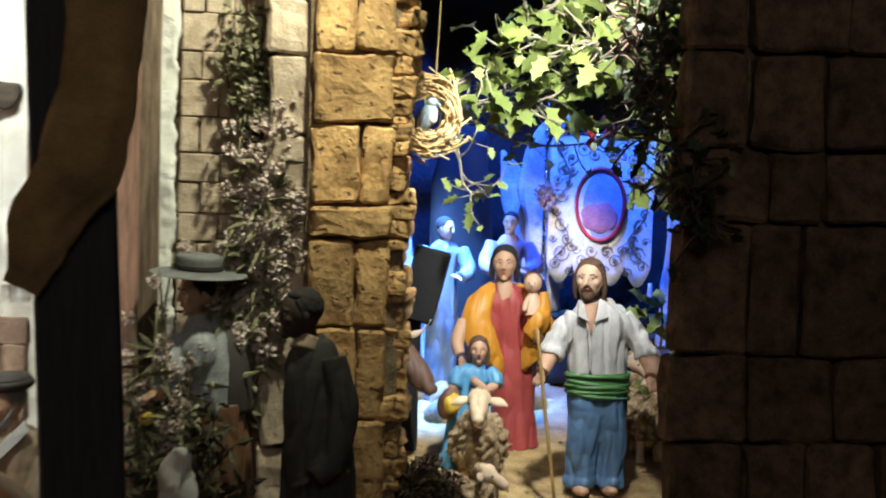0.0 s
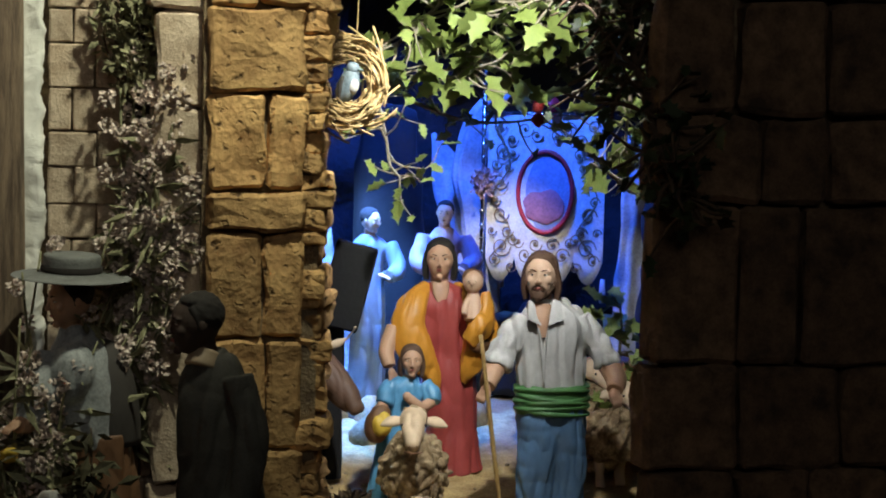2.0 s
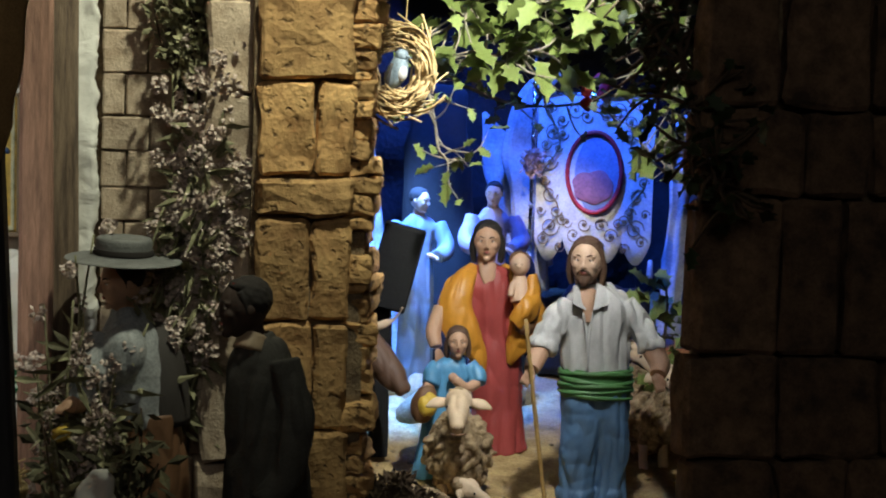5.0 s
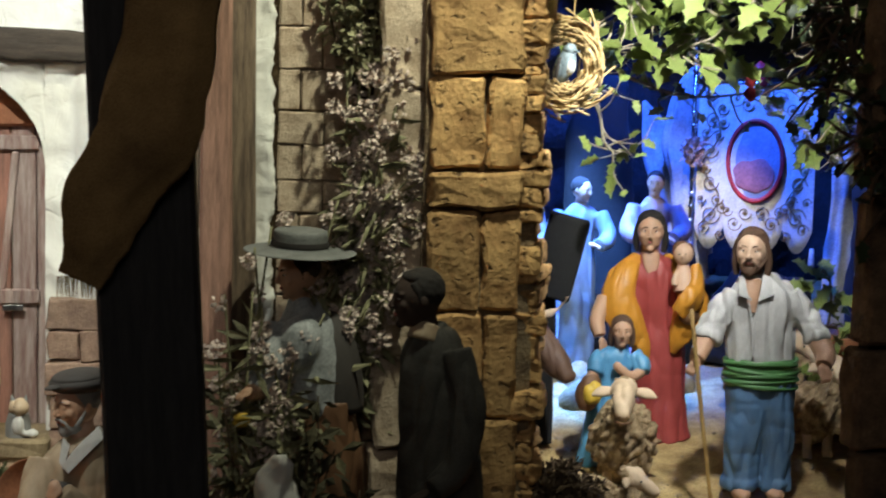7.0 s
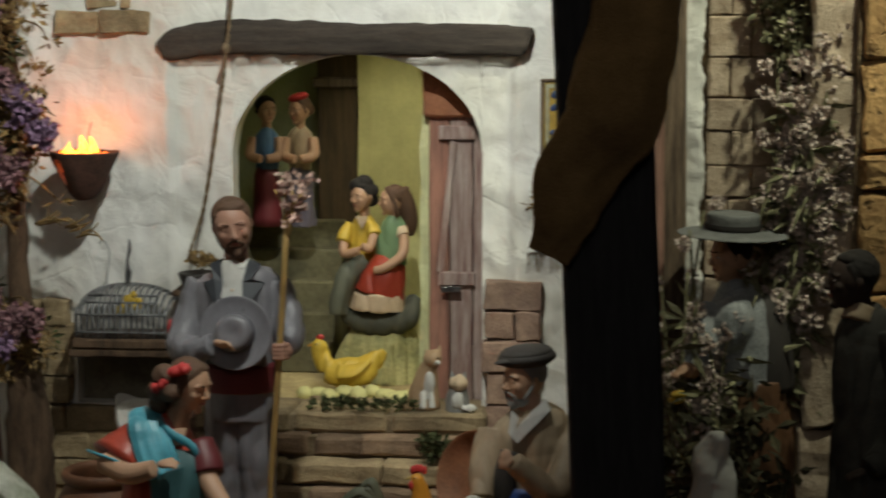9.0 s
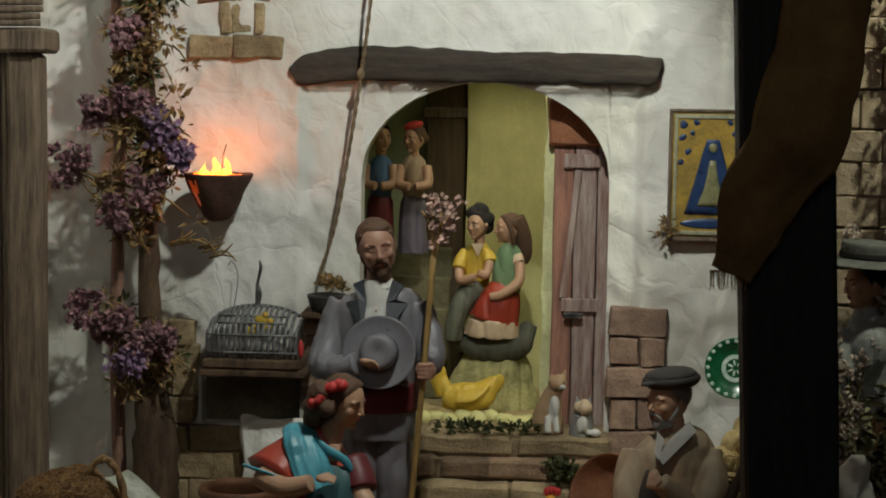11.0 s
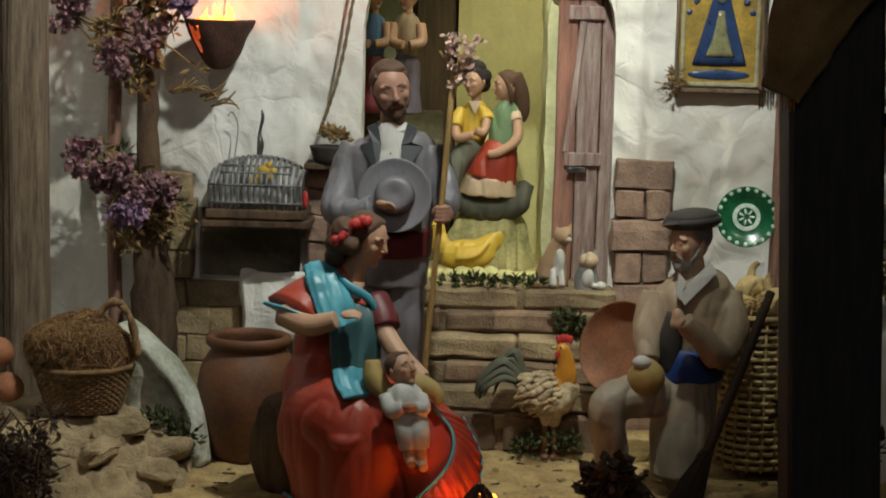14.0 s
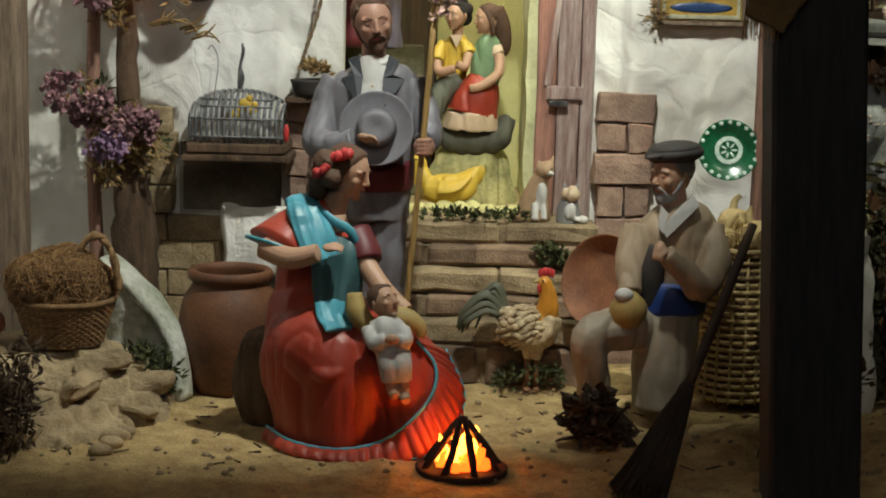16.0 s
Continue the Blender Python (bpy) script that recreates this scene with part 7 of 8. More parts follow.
for d in (-1, 1):
    for x, z, r in ((0.028, 0.048, 0.004), (0.016, 0.050, 0.003), (0.029, 0.036, 0.0035), (0.024, 0.022, 0.003), (0.030, 0.012, 0.003), (0.020, 0.040, 0.0025)):
        ball(bm, (d * x, -0.0042, z), (r, 0.0014, r), seg=9, rough=0.5, freq=220)
part("blue_glaze", bm, TBLUE, tile, "dark blue glazed shapes")
bm = bmesh.new()
tube(bm, [(0, -0.0056, 0.014, 0.003, 0.001), (0, -0.0056, -0.010, 0.007, 0.001), (0, -0.0056, -0.030, 0.014, 0.001)], 12, 4, side=(1, 0, 0))
ball(bm, (0, -0.0056, 0.026), (0.0042, 0.001, 0.0045), seg=10)
part("pale_glaze", bm, mat("tile_olive", (0.34, 0.33, 0.16), 0.3, (0.22, 0.22, 0.12), 120, 400, 0.1, coat=0.4), tile, "olive glazed plain shape")
for lo, hi in (((-0.042, -0.007, -0.064), (0.042, 0.003, -0.060)), ((-0.042, -0.006, 0.060), (0.042, 0.003, 0.063)), ((-0.042, -0.006, -0.060), (-0.039, 0.003, 0.060)), ((0.039, -0.006, -0.060), (0.042, 0.003, 0.060))):
    bm = bmesh.new()
    block(bm, lo, hi, 0.0006)
    part("frame_strip", bm, OLDWOOD, tile)
bm = bmesh.new()
for k in range(4):
    petals(bm, (-0.045 + rnd(-0.002, 0.004), -0.006, -0.060 + 0.004 * k), 16, 0.006, 0.010, 0.0012)
part("dry_sprig", bm, GOLDLEAF, tile)

# rope
ROPE = mat("rope", (0.28, 0.20, 0.12), 0.95, (0.16, 0.11, 0.06), 200, 800, 0.8)
bm = bmesh.new()
rope_path = catmull([(-0.078, 0.215, 0.72), (-0.092, 0.215, 0.56), (-0.101, 0.222, 0.49), (-0.112, 0.226, 0.42), (-0.126, 0.228, 0.34), (-0.141, 0.228, 0.292), (-0.143, 0.229, 0.282)], 14)
for j in range(2):
    tube(bm, [(p[0] + 0.0010 * math.cos(1.3 * i + math.pi * j), p[1] + 0.0010 * math.sin(1.3 * i + math.pi * j), p[2], 0.0012) for i, p in enumerate(rope_path)], 6, 1)
ball(bm, (-0.102, 0.222, 0.486), (0.004, 0.004, 0.006), seg=10, rough=0.3, freq=200)
thing("rope", bm, ROPE, "thin twisted rope hanging over the lintel", "rope")

STAINED = mat("stained_plaster", (0.72, 0.73, 0.66), 0.9, (0.30, 0.33, 0.24), 17, 160, 0.9, dist=0.006)

# west corner: esparto basket, rocks and a white ramp
bm = bmesh.new()
rows = []
for j in range(100):
    row = []
    for i in range(110):
        x, y = -0.44 + 0.25 * i / 109, -0.165 + 0.220 * j / 99
        p = Vector((x, y, 0))
        d = math.hypot((x + 0.345) / 0.140, (y - 0.02) / 0.175) + 0.22 * noise.noise(p * 24) + 0.09 * noise.noise(p * 70)
        h = 0.062 * (1 - sstep(0.25, 1.0, d)) / 0.013
        h = (math.floor(h) + sstep(0.55, 0.95, h - math.floor(h))) * 0.013
        v = bm.verts.new((x + 0.004 * noise.noise(p * 90), y, ground(x, y) - 0.003 + h + 0.0035 * noise.noise(p * 60 + Vector((0, 0, 4))) + 0.0014 * noise.noise(p * 170)))
        row.append(v)
    rows.append(row)
for a, b in zip(rows, rows[1:]):
    for k in range(109):
        bm.faces.new((a[k], a[k + 1], b[k + 1], b[k])).smooth = True
thing("rock_ledge", bm, ROCK, "low ledge of sandy layered rock in the corner", "rock", kind="structure")
STACK = ((-0.270, -0.020, 0.012), (-0.395, 0.000, 0.034), (-0.340, -0.100, 0.012), (-0.352, -0.048, 0.034), (-0.302, -0.034, 0.036), (-0.325, 0.018, 0.034), (-0.392, -0.030, 0.034), (-0.270, 0.020, 0.028), (-0.335, -0.005, 0.050), (-0.298, 0.008, 0.048), (-0.372, 0.012, 0.052))
for k, (x, y, z) in enumerate(STACK):
    sx, sy, sz = rnd(0.062, 0.095), rnd(0.044, 0.064), rnd(0.012, 0.018)
    bm = bmesh.new()
    block(bm, (-sx / 2, -sy / 2, -sz / 2), (sx / 2, sy / 2, sz / 2), 0.003, cuts=7)
    off = Vector((k * 3.1, k, 0))
    for v in bm.verts:
        v.co.xy *= 1 - 0.25 * (abs(v.co.z) / (sz / 2)) ** 2 * 0.5
        v.co += Vector(noise.noise_vector(v.co * 24 + off)) * 0.011 + Vector(noise.cell_vector(v.co * 46 + off)) * 0.0022 + Vector(noise.noise_vector(v.co * 120 + off)) * 0.0030
    thing("rock", bm, ROCK, "pale sandy flat rock piled in the corner", "rock", pose(x, y, z, rnd(-8, 8), rnd(-8, 8), rnd(0, 180)), "rocks in the corner")
for k in range(16):
    x, y = rnd(-0.41, -0.20), rnd(-0.14, -0.02)
    bm = bmesh.new()
    ball(bm, (0, 0, 0), (rnd(0.006, 0.013), rnd(0.005, 0.010), rnd(0.004, 0.008)), seg=12, rough=0.5, freq=90, seed=k)
    thing("small_rock", bm, ROCK, "small sandy rock beside the pile", "rock", (x, y, ground(x, y) + 0.003), "small rocks in the corner")
eb = basket("esparto_basket", "brown esparto basket full of dry grass on the rocks", (-0.318, 0.000, 0.060), 0.030, 0.042, 0.038, ESPARTO, 17, 30, 0.0011, ESPARTO)
bm = bmesh.new()
for q in range(2):
    loop = []
    for k in range(25):
        a = math.pi * k / 24
        w = k * 1.1 + q * math.pi
        loop.append((0.027 - 0.019 * math.cos(a) + 0.0018 * math.cos(w) * math.cos(a), -0.004 + 0.0018 * math.sin(w), 0.046 + 0.046 * math.sin(a) + 0.0018 * math.cos(w) * math.sin(a), 0.0026))
    tube(bm, loop, 7, 2)
part("handle", bm, ESPARTO, eb, "twisted esparto handle")
GRASS = mat("dry_grass", (0.34, 0.19, 0.075), 0.95, (0.17, 0.09, 0.035), 60, 700, 0.9, vary=0.3, island=True, dist=0.003)
bm = bmesh.new()
ball(bm, (-0.004, 0.0, 0.044), (0.043, 0.040, 0.036), seg=30)
for v in bm.verts:
    d = (v.co - Vector((-0.004, 0, 0.044))).normalized()
    v.co += d * (0.007 * noise.noise(v.co * 42) + 0.004 * noise.noise(v.co * 110))
    v.co.z = max(v.co.z, 0.034)
for k in range(1900):
    d = Vector((rnd(-1, 1), rnd(-1, 1), rnd(-0.1, 1))).normalized()
    p = Vector((-0.004 + 0.043 * d.x, 0.040 * d.y, 0.044 + 0.036 * d.z))
    p += d * (0.007 * noise.noise(p * 42) + rnd(0.0002, 0.0022))
    s = d.orthogonal().normalized()
    s.rotate(Matrix.Rotation(rnd(0, 6.28), 3, d))
    L = rnd(0.004, 0.010)
    tube(bm, [(*(p - s * L - d * 0.0016), 0.0005), (*(p + d * 0.0008), 0.0006), (*(p + s * L - d * rnd(0.0, 0.003) + Vector((rnd(-0.003, 0.003), 0, rnd(-0.003, 0.002)))), 0.0004)], 3, 2)
thing("dry_grass", bm, GRASS, "dry brown grass heaped in the esparto basket", "grass", (-0.318, 0.000, 0.060), kind="stuff")
bm = bmesh.new()
tube(bm, [(-0.300, 0.072, 0.116, 0.024, 0.010), (-0.268, 0.068, 0.094, 0.024, 0.010), (-0.240, 0.062, 0.060, 0.022, 0.009), (-0.230, 0.058, 0.030, 0.022, 0.009), (-0.228, 0.056, 0.000, 0.022, 0.009)], 14, 6, side=(0, 1, 0))
for v in bm.verts:
    v.co += Vector(noise.noise_vector(v.co * 40)) * 0.003
    v.co.z = max(v.co.z, -0.004)
ramp = thing("white_ramp", bm, STAINED, "white plastered sloping parapet beside the clay jar", "parapet")
bm = bmesh.new()
curve = catmull([(-0.345, 0.108), (-0.300, 0.112), (-0.268, 0.090), (-0.240, 0.056), (-0.232, 0.028)], 8)
grid = []
for x, top in curve:
    col = []
    for k in range(15):
        z = -0.004 + (top + 0.004) * k / 14
        d = Vector(noise.noise_vector(Vector((x, 0.3, z)) * 26)) * 0.010 + Vector(noise.noise_vector(Vector((x, 0.7, z)) * 80)) * 0.003
        col.append(bm.verts.new((x, 0.058 + d.y, z)))
    col += [bm.verts.new((x, 0.10, top)), bm.verts.new((x, 0.10, -0.004))]
    grid.append(col)
for a, b in zip(grid, grid[1:]):
    for k in range(16):
        bm.faces.new((a[k], b[k], b[k + 1], a[k + 1])).smooth = k < 14
bm.faces.new(grid[0])
bm.faces.new(grid[-1][::-1])
part("flank", bm, STAINED, ramp)
plantbm = bmesh.new()
for k in range(9):
    petals(plantbm, (rnd(-0.02, 0.02), rnd(-0.012, 0.012), rnd(0.0, 0.03)), 50, 0.012, 0.009, 0.002, -0.3)
thing("moss_patch", plantbm, MOSS, "dark moss between the rocks and the parapet", "moss", (-0.250, 0.030, 0.015), kind="stuff")
random.seed(41)
bm = bmesh.new()
for k in range(80):
    x, y = rnd(-0.43, -0.325), rnd(-0.185, -0.075)
    h = rnd(0.02, 0.085)
    tube(bm, [(x, y, 0, 0.0012), (x + rnd(-0.02, 0.02), y + rnd(-0.01, 0.01), h * 0.6, 0.001), (x + rnd(-0.03, 0.03), y + rnd(-0.02, 0.02), h, 0.0006)], 5, 3)
    petals(bm, (x + rnd(-0.02, 0.02), y, h * rnd(0.5, 1)), 26, 0.014, 0.010, 0.002)
thing("dark_shrub", bm, TWIG, "dark dry shrub in front of the rocks", "shrub", kind="stuff")
for x, z in ((-0.386, 0.110), (-0.378, 0.080)):
    bm = bmesh.new()
    ball(bm, (0, 0, 0), (0.014, 0.012, 0.013), seg=14, rough=0.12, freq=60)
    thing("orange_fruit", bm, TERRA, "orange-brown clay ball at the edge of the corner", "fruit", (x, -0.02, z))
bm = bmesh.new()
ball(bm, (0, 0, 0), (0.040, 0.040, 0.048), seg=22, rough=0.25, freq=26, seed=5)
for v in bm.verts:
    v.co += Vector(noise.noise_vector(v.co * 90)) * 0.0015
thing("seat_rock", bm, BARK, "dark brown rock that the seated woman sits on", "rock", (-0.135, -0.010, 0.036))
bm = bmesh.new()
for k in range(60):
    x, y, a = rnd(-0.36, 0.30), rnd(-0.15, 0.10), rnd(0, 6.28)
    L = rnd(0.004, 0.014)
    tube(bm, [(x, y, ground(x, y) + 0.0012, 0.0009), (x + L * math.cos(a), y + L * math.sin(a), ground(x + L * math.cos(a), y + L * math.sin(a)) + 0.0014, 0.0006)], 4, 1)
thing("floor_litter", bm, TWIG, "bits of twig scattered on the sand", "litter", kind="stuff")
bm = bmesh.new()
for k in range(900):
    x, y, s = rnd(-0.40, 0.95), rnd(-0.185, 0.50), rnd(0.0010, 0.0038)
    ball(bm, (x, y, ground(x, y) + s * 0.3), (s, s * rnd(0.7, 1), s * 0.7), seg=5)
thing("pebbles", bm, ROCK, "small pebbles scattered over the earth", "pebbles", kind="stuff")

# ---- sacking over the black post ----
random.seed(51)
sack = base("sacking", "brown sackcloth hung over the black post", "cloth", (0.262, -0.235, 0.34))
bm = bmesh.new()
tube(bm, [(0.022, 0.004, 0.62, 0.034, 0.010), (0.018, 0.002, 0.30, 0.034, 0.010), (0.014, 0.0, 0.185, 0.031, 0.011), (0.002, -0.002, 0.115, 0.034, 0.012), (-0.020, -0.002, 0.070, 0.030, 0.010), (-0.035, 0.0, 0.030, 0.019, 0.007), (-0.043, 0.0, 0.008, 0.0145, 0.004)],
     40, 8, side=(1, 0, 0.25), pleats=5, depth=0.10)
for v in bm.verts:
    v.co += Vector(noise.noise_vector(v.co * 22)) * 0.006 + Vector(noise.noise_vector(v.co * 70)) * 0.0028
part("drape", bm, SACKCLOTH, sack)
bm = bmesh.new()
for k in range(26):
    x = -0.056 + 0.001 * k
    tube(bm, [(x, rnd(-0.003, 0.003), 0.012 + 0.10 * (k / 26) ** 2 * 0.05, 0.0006), (x + rnd(-0.002, 0.002), rnd(-0.004, 0.004), 0.002 - rnd(0, 0.005), 0.0003)], 4, 1)
part("fringe", bm, SACKCLOTH, sack, "frayed brown threads")

# ---- dried flowers on the brick wall ----
LILAC = mat("pale_dried_flower", (0.74, 0.63, 0.56), 0.9, (0.52, 0.41, 0.37), 120, 600, 0.4, vary=0.25, island=True)
OLIVE = mat("olive_stem", (0.30, 0.29, 0.17), 0.9, (0.16, 0.15, 0.08), 80, 500, 0.4, vary=0.3, island=True)
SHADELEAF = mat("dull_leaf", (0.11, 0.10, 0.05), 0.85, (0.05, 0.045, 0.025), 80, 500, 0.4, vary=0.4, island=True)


def spray(name, label, roots, tips, n, m_flower, m_stem, dense, r):
    """A plant of many stems between two lines of points, with tufts of flowers along the upper part of each."""
    b = base(name, label, "dried flowers", roots[0])
    o = Vector(roots[0])
    stems, flowers, extra = bmesh.new(), bmesh.new(), bmesh.new()
    for k in range(n):
        p = Vector(random.choice(roots)) + Vector((rnd(-0.012, 0.012), rnd(-0.006, 0.006), rnd(-0.02, 0.02))) - o
        q = Vector(random.choice(tips)) + Vector((rnd(-0.022, 0.022), rnd(-0.016, 0.010), rnd(-0.03, 0.03))) - o
        mid = (p + q) / 2 + Vector((rnd(-0.012, 0.012), rnd(-0.014, 0.004), rnd(-0.01, 0.02)))
        path = catmull([p, mid, q], 6)
        tube(stems, [(*c, 0.0018 - 0.0009 * i / len(path)) for i, c in enumerate(path)], 5, 1)
        for c in path[5:]:
            if rnd(0, 1) < 0.26 * dense:
                petals(flowers, Vector(c) + Vector((rnd(-r, r), rnd(-r, r * 0.4), rnd(-r, r))), 26, 0.0062, 0.0052, 0.0032)
        for c in path[2:9:2]:
            petals(extra, c, 5, 0.008, 0.034, 0.0034)
    part("twig_mass", stems, m_stem, b)
    part("blossoms", flowers, m_flower, b)
    part("leaves", extra, m_stem, b)
    return b


spray("dried_vine", "tall spray of pale lilac dried flowers before the bricks", [(0.405, 0.175, 0.16), (0.42, 0.175, 0.20), (0.43, 0.17, 0.30)],
      [(0.425, 0.175, 0.49), (0.440, 0.170, 0.47), (0.432, 0.168, 0.44), (0.455, 0.165, 0.43), (0.465, 0.160, 0.39), (0.460, 0.160, 0.34), (0.445, 0.160, 0.36), (0.425, 0.165, 0.40)], 46, LILAC, OLIVE, 3.1, 0.013)
spray("dried_vine", "spray of pale dried flowers at the foot of the red post", [(0.325, 0.10, 0.06), (0.335, 0.10, 0.10)],
      [(0.305, 0.10, 0.24), (0.318, 0.095, 0.29), (0.330, 0.10, 0.335), (0.345, 0.10, 0.25), (0.365, 0.15, 0.36), (0.395, 0.155, 0.35), (0.42, 0.15, 0.30), (0.335, 0.09, 0.20), (0.375, 0.11, 0.27)], 26, LILAC, OLIVE, 1.8, 0.012)


def shrub(name, label, at, spread, n, m, size, leaf, up=(0.04, 0.2)):
    """A low plant of stems and many separate leaves."""
    b = base(name, label, "plant", at)
    stems, leaves = bmesh.new(), bmesh.new()
    for k in range(n):
        p = Vector((rnd(-0.4, 0.4) * spread[0], rnd(-0.4, 0.4) * spread[1], 0))
        q = p + Vector((rnd(-1, 1) * spread[0], rnd(-1, 1) * spread[1], rnd(*up)))
        mid = (p + q) / 2 + Vector((rnd(-0.01, 0.01), rnd(-0.01, 0.01), 0.01))
        path = catmull([p, mid, q], 4)
        tube(stems, [(*c, 0.0014 - 0.0008 * i / len(path)) for i, c in enumerate(path)], 5, 1)
        for c in path[2:]:
            petals(leaves, c, size, 0.009, leaf, leaf * 0.22)
    part("twig_mass", stems, TWIG, b)
    part("leaves", leaves, m, b)
    return b


shrub("dark_plant", "dull leafy plant in front of the hatted man", (0.352, 0.060, 0.0), (0.055, 0.022), 15, SHADELEAF, 5, 0.021, (0.05, 0.23))
shrub("dark_plant", "dull leafy plant beside the hatted man", (0.400, 0.070, 0.0), (0.040, 0.02), 7, SHADELEAF, 5, 0.020, (0.04, 0.19))
shrub("dark_plant", "dark dry plant at the foot of the pillar", (0.612, 0.170, 0.05), (0.030, 0.03), 60, TWIG, 14, 0.012, (0.01, 0.075))
shrub("dark_plant", "dark plant at the foot of the black post", (0.300, -0.07, 0.0), (0.03, 0.02), 24, TWIG, 8, 0.012, (0.03, 0.14))
shrub("dark_plant", "dull olive dry foliage on the bricks above the flowers", (0.425, 0.182, 0.455), (0.030, 0.012), 26, OLIVE, 5, 0.013, (0.03, 0.15))
bm = bmesh.new()
for k in range(4):
    ball(bm, (rnd(-0.006, 0.006), rnd(-0.004, 0.004), rnd(-0.004, 0.004)), (0.007, 0.005, 0.004), seg=10, rough=0.2, freq=100)
thing("yellow_blooms", bm, YELLOWP, "small yellow blooms among the dull leaves", "flowers", (0.322, 0.075, 0.190))

# ---- straw nest with a bird on the pillar ----
nest = base("straw_nest", "round straw nest hanging beside the pillar with a grey bird", "nest", (0.6045, 0.200, 0.489))
bm = bmesh.new()
for k in range(300):
    a0, L = rnd(0, 6.28), rnd(0.5, 2.0)
    r, y = 0.026 + rnd(-0.008, 0.009), rnd(-0.014, 0.014)
    pts = []
    for j in range(7):
        a = a0 + L * j / 6
        rr = r + 0.003 * math.sin(3 * a + k) + (0.014 * (j / 6) ** 3 if k % 5 == 0 else 0)
        pts.append((rr * math.cos(a), y + 0.003 * math.sin(5 * a + k), rr * 1.12 * math.sin(a), 0.0010))
    tube(bm, pts, 5, 2)
part("straw_ring", bm, STRAW, nest)
BIRD = mat("paint_bird", (0.30, 0.38, 0.43), 0.6, (0.12, 0.16, 0.19), 90, 400, 0.2)
bm = bmesh.new()
tube(bm, [(-0.006, -0.002, -0.018, 0.004, 0.002), (-0.003, -0.003, -0.010, 0.008), (0.001, -0.005, -0.001, 0.0095), (0.003, -0.007, 0.007, 0.0075), (0.004, -0.008, 0.011, 0.0060)], 14, 4)
ball(bm, (0.004, -0.009, 0.013), (0.0062, 0.0062, 0.0058), seg=12)
tube(bm, [(0.008, -0.013, 0.012, 0.0018), (0.012, -0.016, 0.011, 0.0004)], 6, 1)
bird = part("bird", bm, BIRD, nest, "small grey-blue toy bird")
bm = bmesh.new()
ball(bm, (0.004, -0.011, -0.002), (0.0055, 0.0045, 0.0075), seg=10)
part("breast", bm, WHITE, bird, "white breast")
bm = bmesh.new()
tube(bm, [(-0.004, -0.010, 0.006, 0.003, 0.002), (-0.006, -0.009, -0.006, 0.0045, 0.002), (-0.008, -0.006, -0.018, 0.001, 0.001)], 8, 3)
part("wing", bm, CHAR, bird, "dark wing")
bm = bmesh.new()
tube(bm, [(0.008, 0, 0.030, 0.0007), (0.012, 0.01, 0.10, 0.0007), (0.016, 0.02, 0.20, 0.0007)], 5, 2)
part("string", bm, STRAW, nest)

# ---- holly over the grotto ----
HOLLY = mat("holly_leaf", (0.28, 0.34, 0.09), 0.4, (0.11, 0.17, 0.04), 50, 400, 0.3, vary=0.4)
# the same leaf as HOLLY, its colour darkened to stand for missing light
SHADEDHOLLY = mat("shaded_holly_leaf", (0.035, 0.055, 0.018), 0.5, (0.018, 0.03, 0.01), 50, 400, 0.3, vary=0.4)
GREYTWIG = mat("grey_twig", (0.40, 0.36, 0.26), 0.85, (0.22, 0.19, 0.13), 80, 400, 0.5)


def holly_mesh(m, bend):
    """A lobed, spiny leaf with a folded midrib, one unit long."""
    half = ((0.0, 0.03), (0.12, 0.13), (0.20, 0.30), (0.30, 0.19), (0.42, 0.24), (0.50, 0.40), (0.60, 0.23), (0.72, 0.20), (0.80, 0.28), (0.88, 0.10), (1.0, 0.0))
    bm = bmesh.new()
    mid = [bm.verts.new((0, x, -bend * x * x)) for x, _ in half]
    for d in (-1, 1):
        side = [bm.verts.new((d * w, x, -bend * x * x + 0.28 * w + 0.05 * math.sin(9 * x))) for x, w in half[:-1]] + [mid[-1]]
        for i in range(len(half) - 1):
            q = [mid[i], side[i], side[i + 1], mid[i + 1]]
            if q[2] is q[3]:
                q = q[:3]
            g = bm.faces.new(q if d > 0 else q[::-1])
            g.smooth = True
    return mesh_of("leaf", bm, m)


LEAVES = [holly_mesh(HOLLY, b) for b in (0.1, 0.3, 0.5)]
SHADEDLEAVES = [holly_mesh(SHADEDHOLLY, b) for b in (0.1, 0.35)]


def holly(label, start, ways, leaves, size, m_twig, per=4, r=0.0022):
    """A branch: a main stem through ways, side twigs, and leaves as pieces."""
    b = base("holly_branch", label, "branch", start)
    o = Vector(start)
    bm = bmesh.new()
    path = catmull([Vector(w) - o for w in [start] + ways], 5)
    tube(bm, [(*c, r * (1 - 0.6 * i / len(path))) for i, c in enumerate(path)], 7, 1)
    spots, sprigs = [], []
    for i, c in enumerate(path[1:]):
        for _ in range(per):
            e = Vector(c) + Vector((rnd(-0.045, 0.045), rnd(-0.04, 0.03), rnd(-0.040, 0.040)))
            mid = (Vector(c) + e) / 2 + Vector((rnd(-0.006, 0.006), rnd(-0.006, 0.006), rnd(-0.006, 0.006)))
            sprigs.append([(*c, r * 0.5), (*mid, r * 0.42), (*e, r * 0.25)])
            spots += [e, mid] if rnd(0, 1) < 0.6 else [e]
    part("branch", bm, m_twig, b)
    for q in sprigs:
        bm = bmesh.new()
        tube(bm, q, 5, 3)
        part("twig", bm, m_twig, b)
    for e in spots:
        s = size * rnd(0.6, 1.15)
